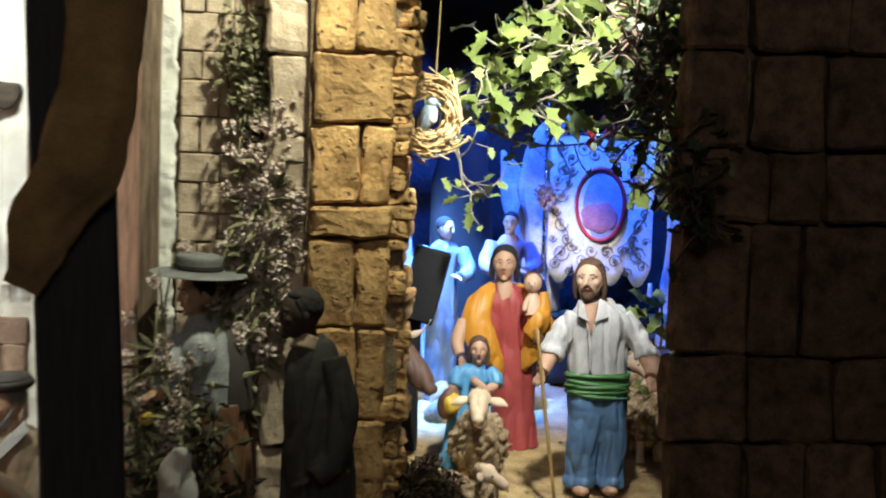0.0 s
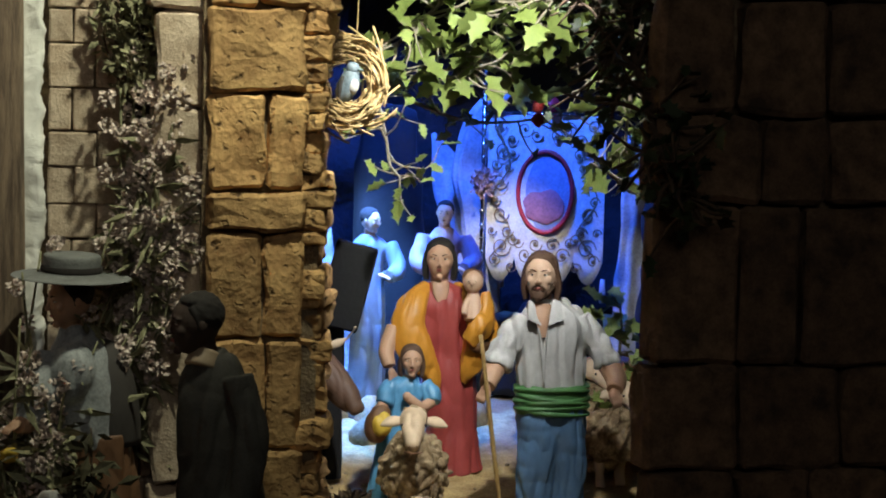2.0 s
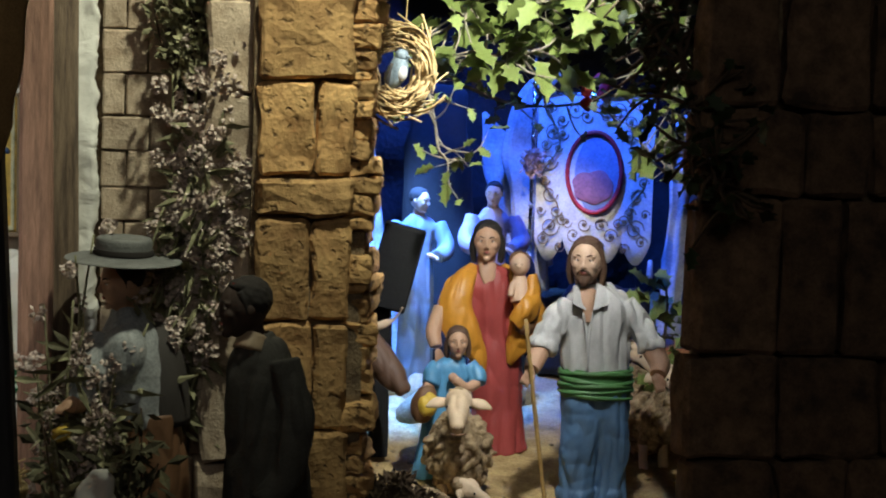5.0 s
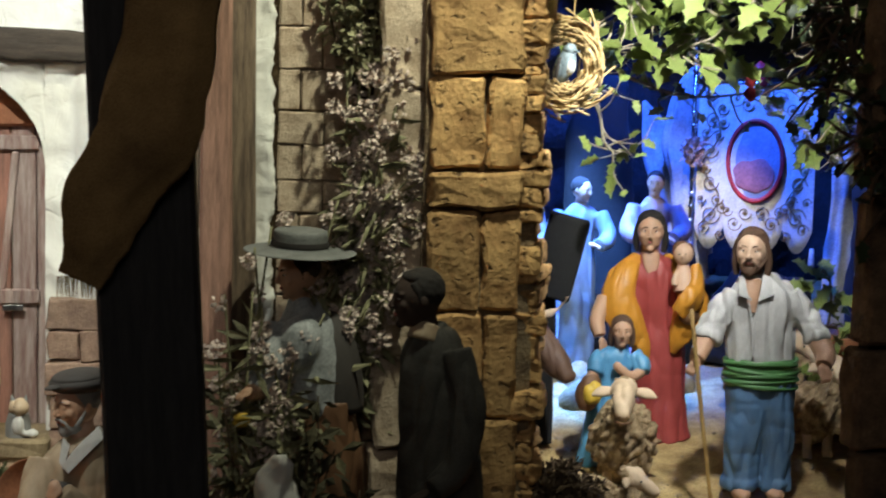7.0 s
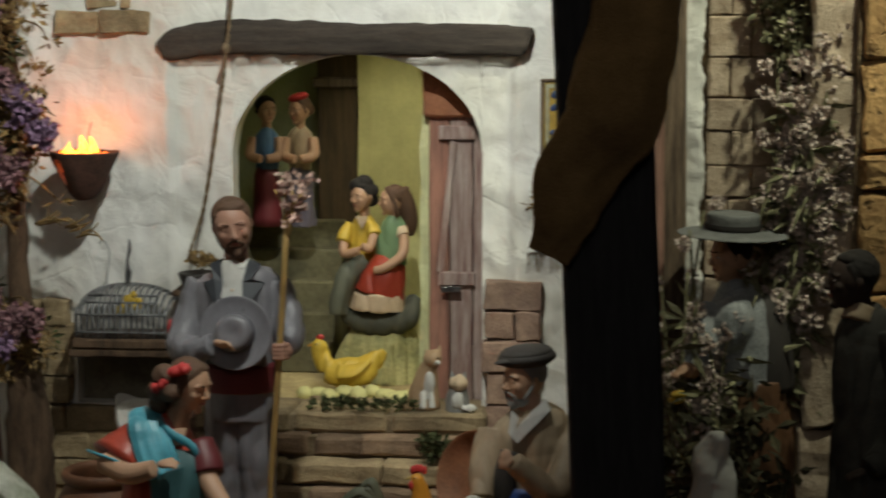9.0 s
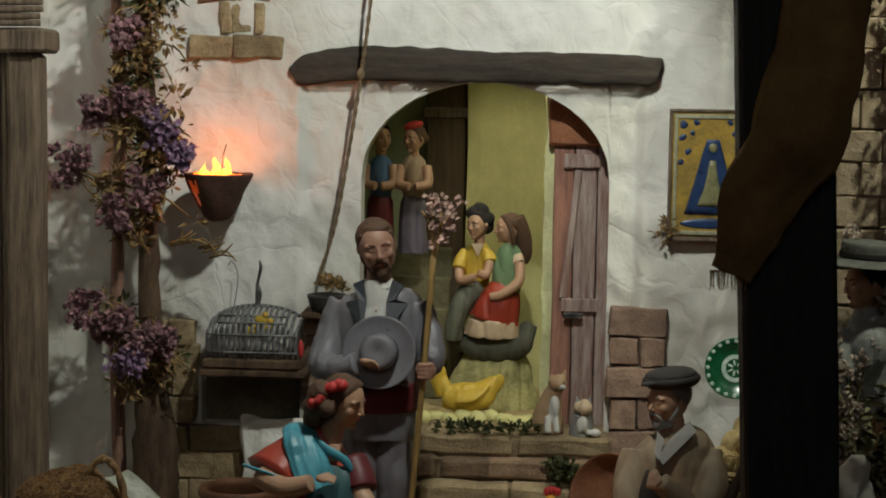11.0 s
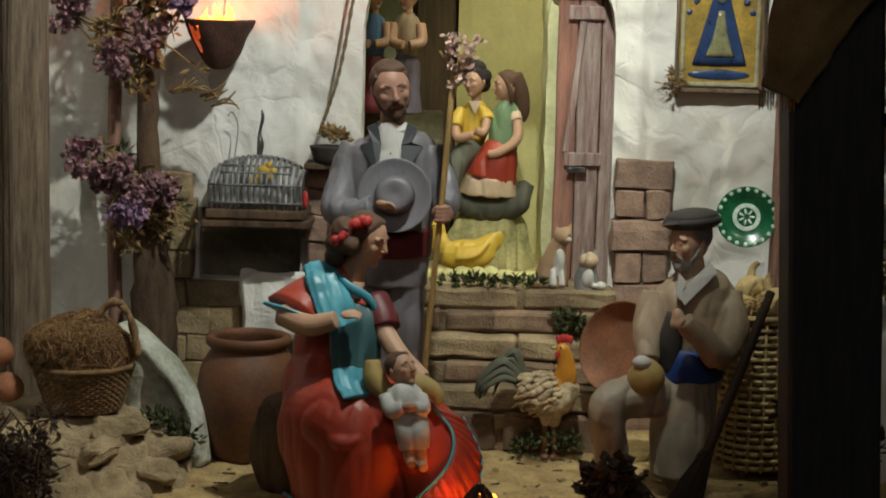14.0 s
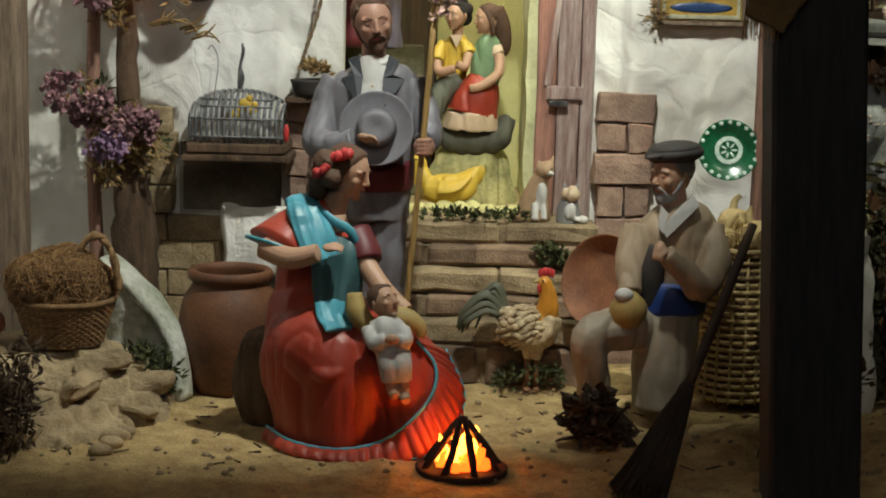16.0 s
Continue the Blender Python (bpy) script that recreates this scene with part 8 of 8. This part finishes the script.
        piece("leaf", random.choice(leaves), b, Matrix.Translation(e) @ Euler((rnd(-1.0, 1.4), rnd(-0.9, 0.9), rnd(0, 6.28))).to_matrix().to_4x4() @ Matrix.Diagonal((s, s, s, 1)))
    return b


random.seed(61)
holly("green holly branch over the grotto, lit from the front", (0.95, 0.30, 0.62), [(0.88, 0.33, 0.575), (0.82, 0.35, 0.545), (0.76, 0.36, 0.515), (0.715, 0.36, 0.500)], LEAVES, 0.037, GREYTWIG, 3, 0.003)
holly("green holly branch with pale bare twigs", (0.80, 0.32, 0.66), [(0.755, 0.34, 0.600), (0.715, 0.35, 0.565), (0.68, 0.36, 0.53)], LEAVES, 0.037, GREYTWIG, 3, 0.003)
holly("green holly branch at the top of the grotto", (0.92, 0.26, 0.68), [(0.87, 0.28, 0.62), (0.82, 0.29, 0.585), (0.78, 0.30, 0.570)], LEAVES, 0.036, GREYTWIG, 4, 0.003)
holly("thin holly sprig hanging below the nest", (0.66, 0.36, 0.48), [(0.672, 0.37, 0.440), (0.680, 0.37, 0.405), (0.700, 0.37, 0.400)], LEAVES, 0.022, GREYTWIG, 1)
holly("holly sprig crossing before the banner", (0.72, 0.50, 0.475), [(0.78, 0.50, 0.455), (0.84, 0.50, 0.455), (0.90, 0.50, 0.47)], LEAVES, 0.024, GREYTWIG, 1)
holly("holly branch beside the dark pillar", (0.870, 0.16, 0.60), [(0.850, 0.14, 0.52), (0.840, 0.13, 0.45), (0.842, 0.12, 0.40)], LEAVES, 0.024, GREYTWIG, 2)
holly("broad lit holly leaves hanging before the banner", (0.985, 0.38, 0.47), [(0.945, 0.37, 0.420), (0.915, 0.36, 0.400), (0.880, 0.36, 0.425)], LEAVES, 0.036, GREYTWIG, 1, 0.002)
holly("broad lit holly leaves above the banner", (0.985, 0.38, 0.53), [(0.940, 0.37, 0.505), (0.905, 0.36, 0.498), (0.868, 0.36, 0.500)], LEAVES, 0.036, GREYTWIG, 1, 0.002)
rib = base("red_ribbon", "small red ribbon bow tied to a holly sprig", "ribbon", (0.861, 0.495, 0.466))
for dz, tilt in ((0.006, 20), (-0.009, -15)):
    bm = bmesh.new()
    ball(bm, (0, 0, dz), (0.0065, 0.0025, 0.0085), turn=(0, tilt, 0), seg=12, rough=0.2, freq=160)
    part("loop" if dz > 0 else "tail", bm, FLOWERRED, rib)
# these two branches wear the leaf colour that has shade mixed in
holly("branch before the pillar, leaves coloured dark as unlit", (0.800, 0.02, 0.70), [(0.796, 0.01, 0.60), (0.800, 0.00, 0.52), (0.806, -0.06, 0.44), (0.830, -0.07, 0.40)], SHADEDLEAVES, 0.020, TWIG, 6, 0.004)
holly("twigs at the top of the pillar, leaves coloured dark as unlit", (0.770, 0.04, 0.68), [(0.775, 0.03, 0.60), (0.780, 0.02, 0.54), (0.790, 0.01, 0.48)], SHADEDLEAVES, 0.016, TWIG, 6, 0.003)

# ---- animals of the grotto ----


def sheep(label, at, turn, s, lying=False):
    g = Fig((0, 0, 0))
    lift = 0.6 if lying else 1.0
    g.ball(WOOL, (0, 0.030, 0.042 * lift), (0.026, 0.046, 0.031), seg=30, rough=0.2, freq=110, seed=at[0] * 9)
    for k in range(110):
        u, w = rnd(0, 6.28), rnd(-1, 1)
        q = math.sqrt(1 - w * w)
        g.ball(WOOL, (0.025 * q * math.cos(u), 0.030 + 0.045 * w, (0.042 + 0.030 * q * math.sin(u)) * lift), (rnd(0.004, 0.007), rnd(0.004, 0.007), rnd(0.003, 0.006)), seg=7, rough=0.5, freq=160, seed=k)
    g.tube(WOOL, (0, -0.006, 0.036 * lift, 0.022), (0, -0.018, 0.062 * lift, 0.0190), (0, -0.022, 0.080 * lift, 0.0125), seg=28, pleats=9, depth=0.25)
    z = 0.088 * lift
    g.tube(CREAM, (0, -0.010, z + 0.003, 0.0085), (0, -0.020, z + 0.005, 0.0115, 0.0105), (0, -0.034, z - 0.004, 0.0080), (0, -0.043, z - 0.010, 0.0058), (0, -0.046, z - 0.012, 0.002), seg=16)
    g.ball(WOOL, (0, -0.012, z + 0.010), (0.0095, 0.0085, 0.0060), seg=14, rough=0.3, freq=200)
    for d in (-1, 1):
        g.tube(CREAM, (d * 0.008, -0.014, z + 0.004, 0.003), (d * 0.018, -0.015, z + 0.003, 0.0052, 0.003), (d * 0.026, -0.016, z + 0.000, 0.001), seg=10)
        g.ball(EYEDARK, (d * 0.0088, -0.029, z + 0.003), 0.0014, seg=6)
        g.ball(BROWN, (d * 0.0026, -0.0465, z - 0.010), 0.0009, seg=6)
        if not lying:
            for y in (0.0, 0.058):
                g.tube(CREAM, (d * 0.012, y, 0.030, 0.0062), (d * 0.012, y, 0.012, 0.0044), (d * 0.012, y - 0.002, 0.0, 0.0048), seg=10, n=2)
        else:
            g.tube(CREAM, (d * 0.016, -0.004, 0.010, 0.006), (d * 0.018, -0.030, 0.005, 0.0045), seg=8, n=1)
    g.tube(BROWN, (-0.007, -0.0455, z - 0.0145, 0.0007), (0, -0.0475, z - 0.0155, 0.0007), (0.007, -0.0455, z - 0.0145, 0.0007), seg=5, n=2)
    ob = g.done("sheep_figurine", label, group="sheep in the grotto")
    ob.matrix_basis = pose(*at, 0, 0, turn) @ Matrix.Diagonal((s, s, s, 1))
    return ob


sheep("cream clay sheep with shaggy wool facing forward", (0.694, 0.305, ground(0.694, 0.305)), -12, 1.22)
sheep("pale clay sheep lying on the sand", (0.664, 0.196, ground(0.664, 0.196)), 70, 0.90, True)
sheep("pale woolly clay sheep behind the shepherd", (0.928, 0.415, ground(0.92, 0.42)), 20, 1.12)
sheep("small woolly clay sheep at the back", (0.918, 0.500, ground(0.918, 0.50)), 30, 1.15)
f = Fig((0.610, 0.420, ground(0.61, 0.42)))
OX = paint("ox", (0.13, 0.07, 0.045), 0.6)
g0 = ground(0.61, 0.42)
f.tube(OX, (0.545, 0.50, g0 + 0.09, 0.040), (0.580, 0.46, g0 + 0.10, 0.038), (0.612, 0.42, g0 + 0.125, 0.026), seg=18)
f.tube(OX, (0.606, 0.425, g0 + 0.140, 0.018), (0.622, 0.408, g0 + 0.128, 0.0185), (0.642, 0.390, g0 + 0.105, 0.0135), (0.650, 0.383, g0 + 0.097, 0.010), seg=18)
f.ball(OX, (0.650, 0.382, g0 + 0.096), (0.010, 0.010, 0.009), seg=12)
f.ball(BLACKHAIR, (0.612, 0.418, g0 + 0.152), (0.018, 0.014, 0.010), seg=14, rough=0.2, freq=120)
for d in (-1, 1):
    f.tube(CREAM, (0.614 + d * 0.012, 0.415 + d * 0.008, g0 + 0.150, 0.004), (0.622 + d * 0.024, 0.412 + d * 0.014, g0 + 0.158, 0.003), (0.630 + d * 0.024, 0.405 + d * 0.012, g0 + 0.172, 0.0008), seg=8)
    f.tube(OX, (0.56 + d * 0.015, 0.49, g0 + 0.07, 0.012), (0.56 + d * 0.015, 0.485, g0 + 0.002, 0.009), seg=10, n=2)
    f.tube(OX, (0.596 + d * 0.012, 0.445, g0 + 0.09, 0.011), (0.596 + d * 0.012, 0.44, g0 + 0.002, 0.008), seg=10, n=2)
f.done("ox_figurine", "brown painted ox lowering its muzzle at the grotto's edge")

# ---- banner, drapery and dark forms in the grotto ----
SATIN = mat("white_satin", (0.70, 0.68, 0.64), 0.4, (0.56, 0.54, 0.50), 40, 400, 0.3)
GOLD = mat("gold_thread", (0.30, 0.20, 0.09), 0.6, (0.16, 0.10, 0.05), 120, 500, 0.4, metal=0.2)
SILVER = mat("silver_rod", (0.75, 0.74, 0.72), 0.25, (0.5, 0.5, 0.5), 60, 300, 0.1, metal=1.0)
banner = base("banner", "embroidered white banner with a red-rimmed oval picture", "banner", pose(0.972, 0.850, 0.361, 0, 0, -22) @ Matrix.Diagonal((0.92, 1, 1, 1)))
bm = bmesh.new()
N = 48
front, back = [], []
for i in range(N + 1):
    u = -0.083 + 0.166 * i / N
    low = -0.088 - 0.030 * abs(math.sin(4.0 * math.pi * (u + 0.083) / 0.166)) ** 0.8
    wav = 0.003 * math.sin(60 * u)
    front.append([bm.verts.new((u, wav - 0.001, low + (0.098 - low) * k / 10)) for k in range(11)])
    back.append([bm.verts.new((u, wav + 0.001, low + (0.098 - low) * k / 10)) for k in range(11)])
for grid in (front, back):
    for i in range(N):
        for k in range(10):
            bm.faces.new((grid[i][k], grid[i + 1][k], grid[i + 1][k + 1], grid[i][k + 1])).smooth = True
for i in range(N):
    bm.faces.new((front[i][0], front[i + 1][0], back[i + 1][0], back[i][0]))
part("cloth", bm, SATIN, banner)
bm = bmesh.new()
tube(bm, [(0.038 * math.cos(a * math.pi / 20), -0.004, 0.052 * math.sin(a * math.pi / 20), 0.0032) for a in range(41)], 8, 1, cap=False)
part("oval_rim", bm, mat("banner_red", (0.50, 0.02, 0.03), 0.5, (0.32, 0.015, 0.02), 80, 400, 0.3), banner, "red braided oval rim")
bm = bmesh.new()
ball(bm, (0, -0.002, 0), (0.037, 0.003, 0.051), seg=32)
part("oval_field", bm, mat("banner_sky", (0.30, 0.36, 0.50), 0.5, (0.18, 0.22, 0.34), 30, 300, 0.2), banner, "pale blue painted oval")
bm = bmesh.new()
ball(bm, (0, -0.0042, -0.018), (0.030, 0.0018, 0.024), seg=24, rough=0.25, freq=60)
part("oval_form", bm, mat("banner_pink", (0.42, 0.16, 0.20), 0.6, (0.25, 0.10, 0.14), 60, 300, 0.2), banner, "rosy plain painted shape")
bm = bmesh.new()
for d in (-1, 1):
    for cx, cz, turns, r in ((0.044, -0.062, 1.3, 0.009), (0.012, -0.068, 1.3, 0.010), (0.074, -0.052, 1.2, 0.007), (0.048, 0.066, 1.3, 0.009), (0.014, 0.072, 1.2, 0.009), (0.046, -0.098, 1.2, 0.008), (0.060, -0.072, 1.5, 0.014), (0.026, -0.082, 1.4, 0.011), (0.062, -0.030, 1.3, 0.012), (0.064, 0.012, 1.4, 0.012), (0.060, 0.052, 1.5, 0.013), (0.030, 0.080, 1.3, 0.012), (0.066, 0.084, 1.2, 0.010), (0.070, -0.012, 1.3, 0.008), (0.052, -0.052, 1.4, 0.009), (0.036, -0.066, 1.2, 0.008), (0.010, -0.096, 1.3, 0.008), (0.070, -0.088, 1.3, 0.009), (0.070, 0.034, 1.2, 0.008), (0.052, 0.030, 1.3, 0.006), (0.046, 0.048, 1.2, 0.008)):
        pts = []
        for j in range(15):
            q = j / 14
            a = d * turns * 2 * math.pi * q
            rr = r * (1 - 0.8 * q)
            pts.append((d * cx + rr * math.cos(a), -0.0036, cz + rr * math.sin(a), 0.0011, 0.0008))
        tube(bm, pts, 5, 2)
        ball(bm, (d * cx, -0.0036, cz), (0.0028, 0.0014, 0.0028), seg=8)
    tube(bm, [(d * 0.074, -0.004, -0.085, 0.0011), (d * 0.048, -0.004, -0.050, 0.0011), (d * 0.074, -0.004, -0.008, 0.0011), (d * 0.050, -0.004, 0.036, 0.0011), (d * 0.074, -0.004, 0.090, 0.0011)], 5, 5)
part("embroidery", bm, GOLD, banner, "dull gold scroll embroidery")
bm = bmesh.new()
tube(bm, [(-0.088, -0.003, -0.125, 0.0030), (-0.088, -0.003, 0.16, 0.0030)], 10, 1)
for k in range(16):
    ball(bm, (-0.088, -0.003, -0.115 + 0.0175 * k), (0.0042, 0.0042, 0.0034), seg=8)
part("rod", bm, SILVER, banner, "polished silver rod")
bm = bmesh.new()
tube(bm, [(-0.09, 0, 0.100, 0.0028), (0.088, 0, 0.100, 0.0028)], 8, 1)
part("crossbar", bm, SILVER, banner, "polished silver crossbar")
bm = bmesh.new()
tube(bm, [(-0.003, -0.006, 0.125, 0.007, 0.003), (0.010, -0.008, 0.112, 0.009, 0.003), (0.004, -0.008, 0.095, 0.007, 0.003)], 10, 4)
part("bow", bm, mat("banner_red", (0.5, 0.02, 0.03)), banner, "red ribbon bow")
bm = bmesh.new()
for x in (-0.088, 0.084):
    tube(bm, [(x, -0.004, -0.110, 0.003), (x, -0.004, -0.128, 0.0045), (x, -0.004, -0.140, 0.0035)], 8, 2)
part("tassels", bm, SATIN, banner, "pale tassels")
bm = bmesh.new()
for k in range(5):
    petals(bm, (-0.088 + rnd(-0.008, 0.010), -0.012, 0.012 + rnd(-0.012, 0.012)), 50, 0.012, 0.008, 0.003)
part("paper_flower", bm, BLOSSOM, banner, "faded pink paper flowers")

DRAPE = mat("white_drape", (0.60, 0.61, 0.62), 0.8, (0.24, 0.24, 0.27), 14, 300, 0.4)


def drape(label, pts, pleats, depth, m=None):
    bm = bmesh.new()
    tube(bm, pts, 40, 8, side=(1, 0.3, 0), pleats=pleats, depth=depth)
    for v in bm.verts:
        v.co += Vector(noise.noise_vector(v.co * 20)) * 0.005
    return thing("drapery", bm, m or DRAPE, label, "cloth", group="cloths in the grotto")


drape("white cloth arching over the back of the grotto", [(0.942, 0.93, 0.486, 0.003, 0.003), (0.916, 0.93, 0.467, 0.018, 0.010), (0.900, 0.93, 0.434, 0.022, 0.010), (0.891, 0.93, 0.388, 0.022, 0.010), (0.897, 0.93, 0.336, 0.021, 0.010), (0.908, 0.93, 0.268, 0.020, 0.010), (0.917, 0.93, 0.193, 0.020, 0.010)], 5, 0.25)
drape("wide blue-lit cloth sweeping down the grotto wall", [(0.852, 0.98, 0.430, 0.003, 0.003), (0.880, 0.97, 0.356, 0.034, 0.012), (0.907, 0.97, 0.288, 0.032, 0.012), (0.924, 0.97, 0.220, 0.026, 0.012)], 6, 0.22)
drape("white cloth hanging behind the pillar", [(0.645, 0.77, 0.42, 0.020, 0.008), (0.652, 0.77, 0.32, 0.034, 0.012), (0.668, 0.76, 0.18, 0.042, 0.012), (0.690, 0.75, 0.08, 0.046, 0.014)], 9, 0.24)
drape("blue-lit cloth at the east side of the grotto", [(1.085, 0.80, 0.44, 0.022, 0.010), (1.080, 0.80, 0.30, 0.026, 0.012), (1.075, 0.80, 0.10, 0.026, 0.012)], 6, 0.25)
bm = bmesh.new()
block(bm, (-0.022, -0.015, 0.0), (0.022, 0.015, 0.088), 0.002, rough=0.0008, cuts=2)
thing("dark_box", bm, mat("box_black", (0.006, 0.006, 0.008), 0.9, (0.004, 0.004, 0.005), 40, 300, 0.3), "tilted black box behind the pillar", "box", pose(0.640, 0.455, 0.240, 0, 14, -10))
bm = bmesh.new()
block(bm, (-0.010, -0.010, -0.19), (0.010, 0.010, -0.002), 0.003, rough=0.002, cuts=3)
thing("box_stand", bm, DARKVOID, "black stand under the tilted box", "stand", (0.640, 0.47, 0.245))
# black rock-like forms put where the grotto only has deep shade
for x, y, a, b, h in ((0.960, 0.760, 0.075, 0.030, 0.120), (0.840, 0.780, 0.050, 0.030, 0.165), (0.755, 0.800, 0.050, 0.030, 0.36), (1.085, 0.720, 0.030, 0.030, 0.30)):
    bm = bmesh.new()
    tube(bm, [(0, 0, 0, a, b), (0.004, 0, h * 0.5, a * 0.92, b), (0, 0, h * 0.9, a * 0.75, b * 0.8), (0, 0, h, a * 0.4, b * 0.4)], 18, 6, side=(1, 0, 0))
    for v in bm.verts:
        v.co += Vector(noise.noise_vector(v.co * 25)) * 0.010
    thing("grotto_rock", bm, DARKVOID, "black form standing in for a dark gap in the grotto", "rock", (x, y, ground(x, y) - 0.004), "rocks in the grotto")
random.seed(71)
for k in range(16):
    x, y = rnd(0.64, 1.02), rnd(0.56, 0.74)
    bm = bmesh.new()
    ball(bm, (0, 0, 0), (rnd(0.016, 0.034), rnd(0.012, 0.022), rnd(0.010, 0.026)), seg=14, rough=0.35, freq=45, seed=k)
    thing("grotto_stone", bm, ROCK, "loose stone on the grotto floor", "stone", (x, y, ground(x, y) + 0.006), "stones on the grotto floor")

# ---- clay pot with a green plant near the east pillar ----
pot = base("plant_pot", "terracotta pot with a green leafy plant", "potted plant", (0.968, 0.520, ground(0.968, 0.52)))
bm = bmesh.new()
lathe(bm, [(0.001, 0), (0.022, 0), (0.028, 0.03), (0.034, 0.085), (0.040, 0.092), (0.040, 0.104), (0.034, 0.104), (0.001, 0.096)], seg=32)
part("pot", bm, TERRA, pot)
bm = bmesh.new()
tube(bm, [(0, 0, 0.095, 0.002), (0.003, 0, 0.14, 0.0018), (0.0, 0, 0.17, 0.0012)], 6, 3)
part("stem", bm, OLIVE, pot)
for k in range(34):
    s = rnd(0.020, 0.032)
    piece("leaf", random.choice(LEAVES), pot, Matrix.Translation((rnd(-0.035, 0.03), rnd(-0.03, 0.02), rnd(0.075, 0.175))) @ Euler((rnd(-0.8, 1.2), rnd(-0.9, 0.9), rnd(0, 6.28))).to_matrix().to_4x4() @ Matrix.Diagonal((s, s, s, 1)))
low = base("low_plant", "green leafy sprig behind the woolly sheep", "plant", (0.945, 0.44, ground(0.945, 0.44)))
bm = bmesh.new()
tube(bm, [(0, 0, 0, 0.002), (0.004, 0, 0.06, 0.0016), (0.0, 0, 0.12, 0.001)], 6, 3)
part("stem", bm, OLIVE, low)
for k in range(26):
    s = rnd(0.016, 0.026)
    piece("leaf", random.choice(LEAVES), low, Matrix.Translation((rnd(-0.02, 0.02), rnd(-0.02, 0.01), rnd(0.02, 0.125))) @ Euler((rnd(-0.8, 1.2), rnd(-0.9, 0.9), rnd(0, 6.28))).to_matrix().to_4x4() @ Matrix.Diagonal((s, s, s, 1)))

# ---- pale stone before the plants at the red post ----
bm = bmesh.new()
tube(bm, [(0, 0, -0.002, 0.026, 0.016), (0.002, 0, 0.06, 0.024, 0.015), (-0.001, 0, 0.13, 0.020, 0.013), (0.002, 0, 0.165, 0.012, 0.009), (0.003, 0, 0.174, 0.004, 0.004)], 22, 7, side=(1, 0, 0))
for v in bm.verts:
    v.co += Vector(noise.noise_vector(v.co * 38)) * 0.007 + Vector(noise.noise_vector(v.co * 120)) * 0.002
    v.co.z = max(v.co.z, -0.004)
thing("pale_stone", bm, PLASTER, "pale whitewashed upright stone beside the dull plants", "stone", Matrix.Translation((0.351, 0.036, 0.002)) @ Matrix.Diagonal((0.9, 0.8, 0.98, 1)))

# ---- pieces of the walls and pillars, last ----
random.seed(11)
brick_wall = base("brick_face", "tan brick courses of the wall", "masonry", kind="structure")
courses(brick_wall, "brick", 0.349, 0.475, 0.0, 0.66, 19, 3, 0.203, 0.03, TANBRICK, 0.0016, 0.0012)
ROWS = (0.0, 0.085, 0.178, 0.272, 0.363, 0.397, 0.478, 0.549, 0.63, 0.70)
CUTS = ((0.0, 0.66, 1), (0.0, 0.5, 1), (0.0, 0.62, 1), (0.0, 0.58, 1), (0.0, 1), (0.0, 0.60, 1), (0.0, 1), (0.0, 0.5, 1), (0.0, 1))
for r, (z0, z1) in enumerate(zip(ROWS, ROWS[1:])):
    for a, b in zip(CUTS[r], CUTS[r][1:]):
        xa, xb = 0.478 + 0.083 * a, 0.478 + 0.083 * b
        me = stone_mesh("block", xb - xa - 0.003, 0.04, z1 - z0 - 0.0030, 0.0045, CORK, 0.003, cuts=4)
        piece("block", me, pillar, pose((xa + xb) / 2, 0.148 + rnd(-0.002, 0.002), (z0 + z1) / 2, rnd(-1, 1), rnd(-1, 1), rnd(-1, 1)))
    # narrow blocks that turn the corner
    zz = z0
    while zz < z1 - 0.01:
        h = min(rnd(0.008, 0.030), z1 - zz)
        me = stone_mesh("block", 0.034, 0.075, h - 0.0008, 0.0062, CORK, 0.002, cuts=3)
        piece("block", me, pillar, pose(0.570 + rnd(-0.005, 0.004), 0.176 + rnd(-0.006, 0.005), zz + h / 2, rnd(-4, 4), rnd(-4, 4), -14 + rnd(-6, 6)))
        zz += h
random.seed(14)
zz = 0.0
while zz < 0.70:
    h = rnd(0.055, 0.10)
    w = rnd(0.040, 0.052)
    me = stone_mesh("block", w, 0.045, h - 0.003, 0.0045, TANBRICK, 0.003, cuts=3)
    piece("block", me, pillar, pose(0.478 - w / 2, 0.176 + rnd(-0.003, 0.003), zz + h / 2, rnd(-2, 2), rnd(-2, 2), rnd(-2, 2)))
    zz += h
random.seed(12)
# brown blocks tinted darker to carry the shade on this pillar's face
SHADEDBLOCK = mat("shaded_block", (0.22, 0.13, 0.075), 0.95, (0.06, 0.036, 0.022), 50, 420, 0.9, vary=0.2, dist=0.004)
EROWS = (0.0, 0.10, 0.19, 0.274, 0.40, 0.47, 0.56, 0.66, 0.75)
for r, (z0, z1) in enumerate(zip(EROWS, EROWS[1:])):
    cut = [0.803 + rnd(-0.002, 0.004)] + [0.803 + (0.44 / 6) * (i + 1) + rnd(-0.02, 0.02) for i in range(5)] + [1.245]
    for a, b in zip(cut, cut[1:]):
        me = stone_mesh("block", b - a - 0.004, 0.035, z1 - z0 - 0.003, 0.005, SHADEDBLOCK, 0.004, cuts=2)
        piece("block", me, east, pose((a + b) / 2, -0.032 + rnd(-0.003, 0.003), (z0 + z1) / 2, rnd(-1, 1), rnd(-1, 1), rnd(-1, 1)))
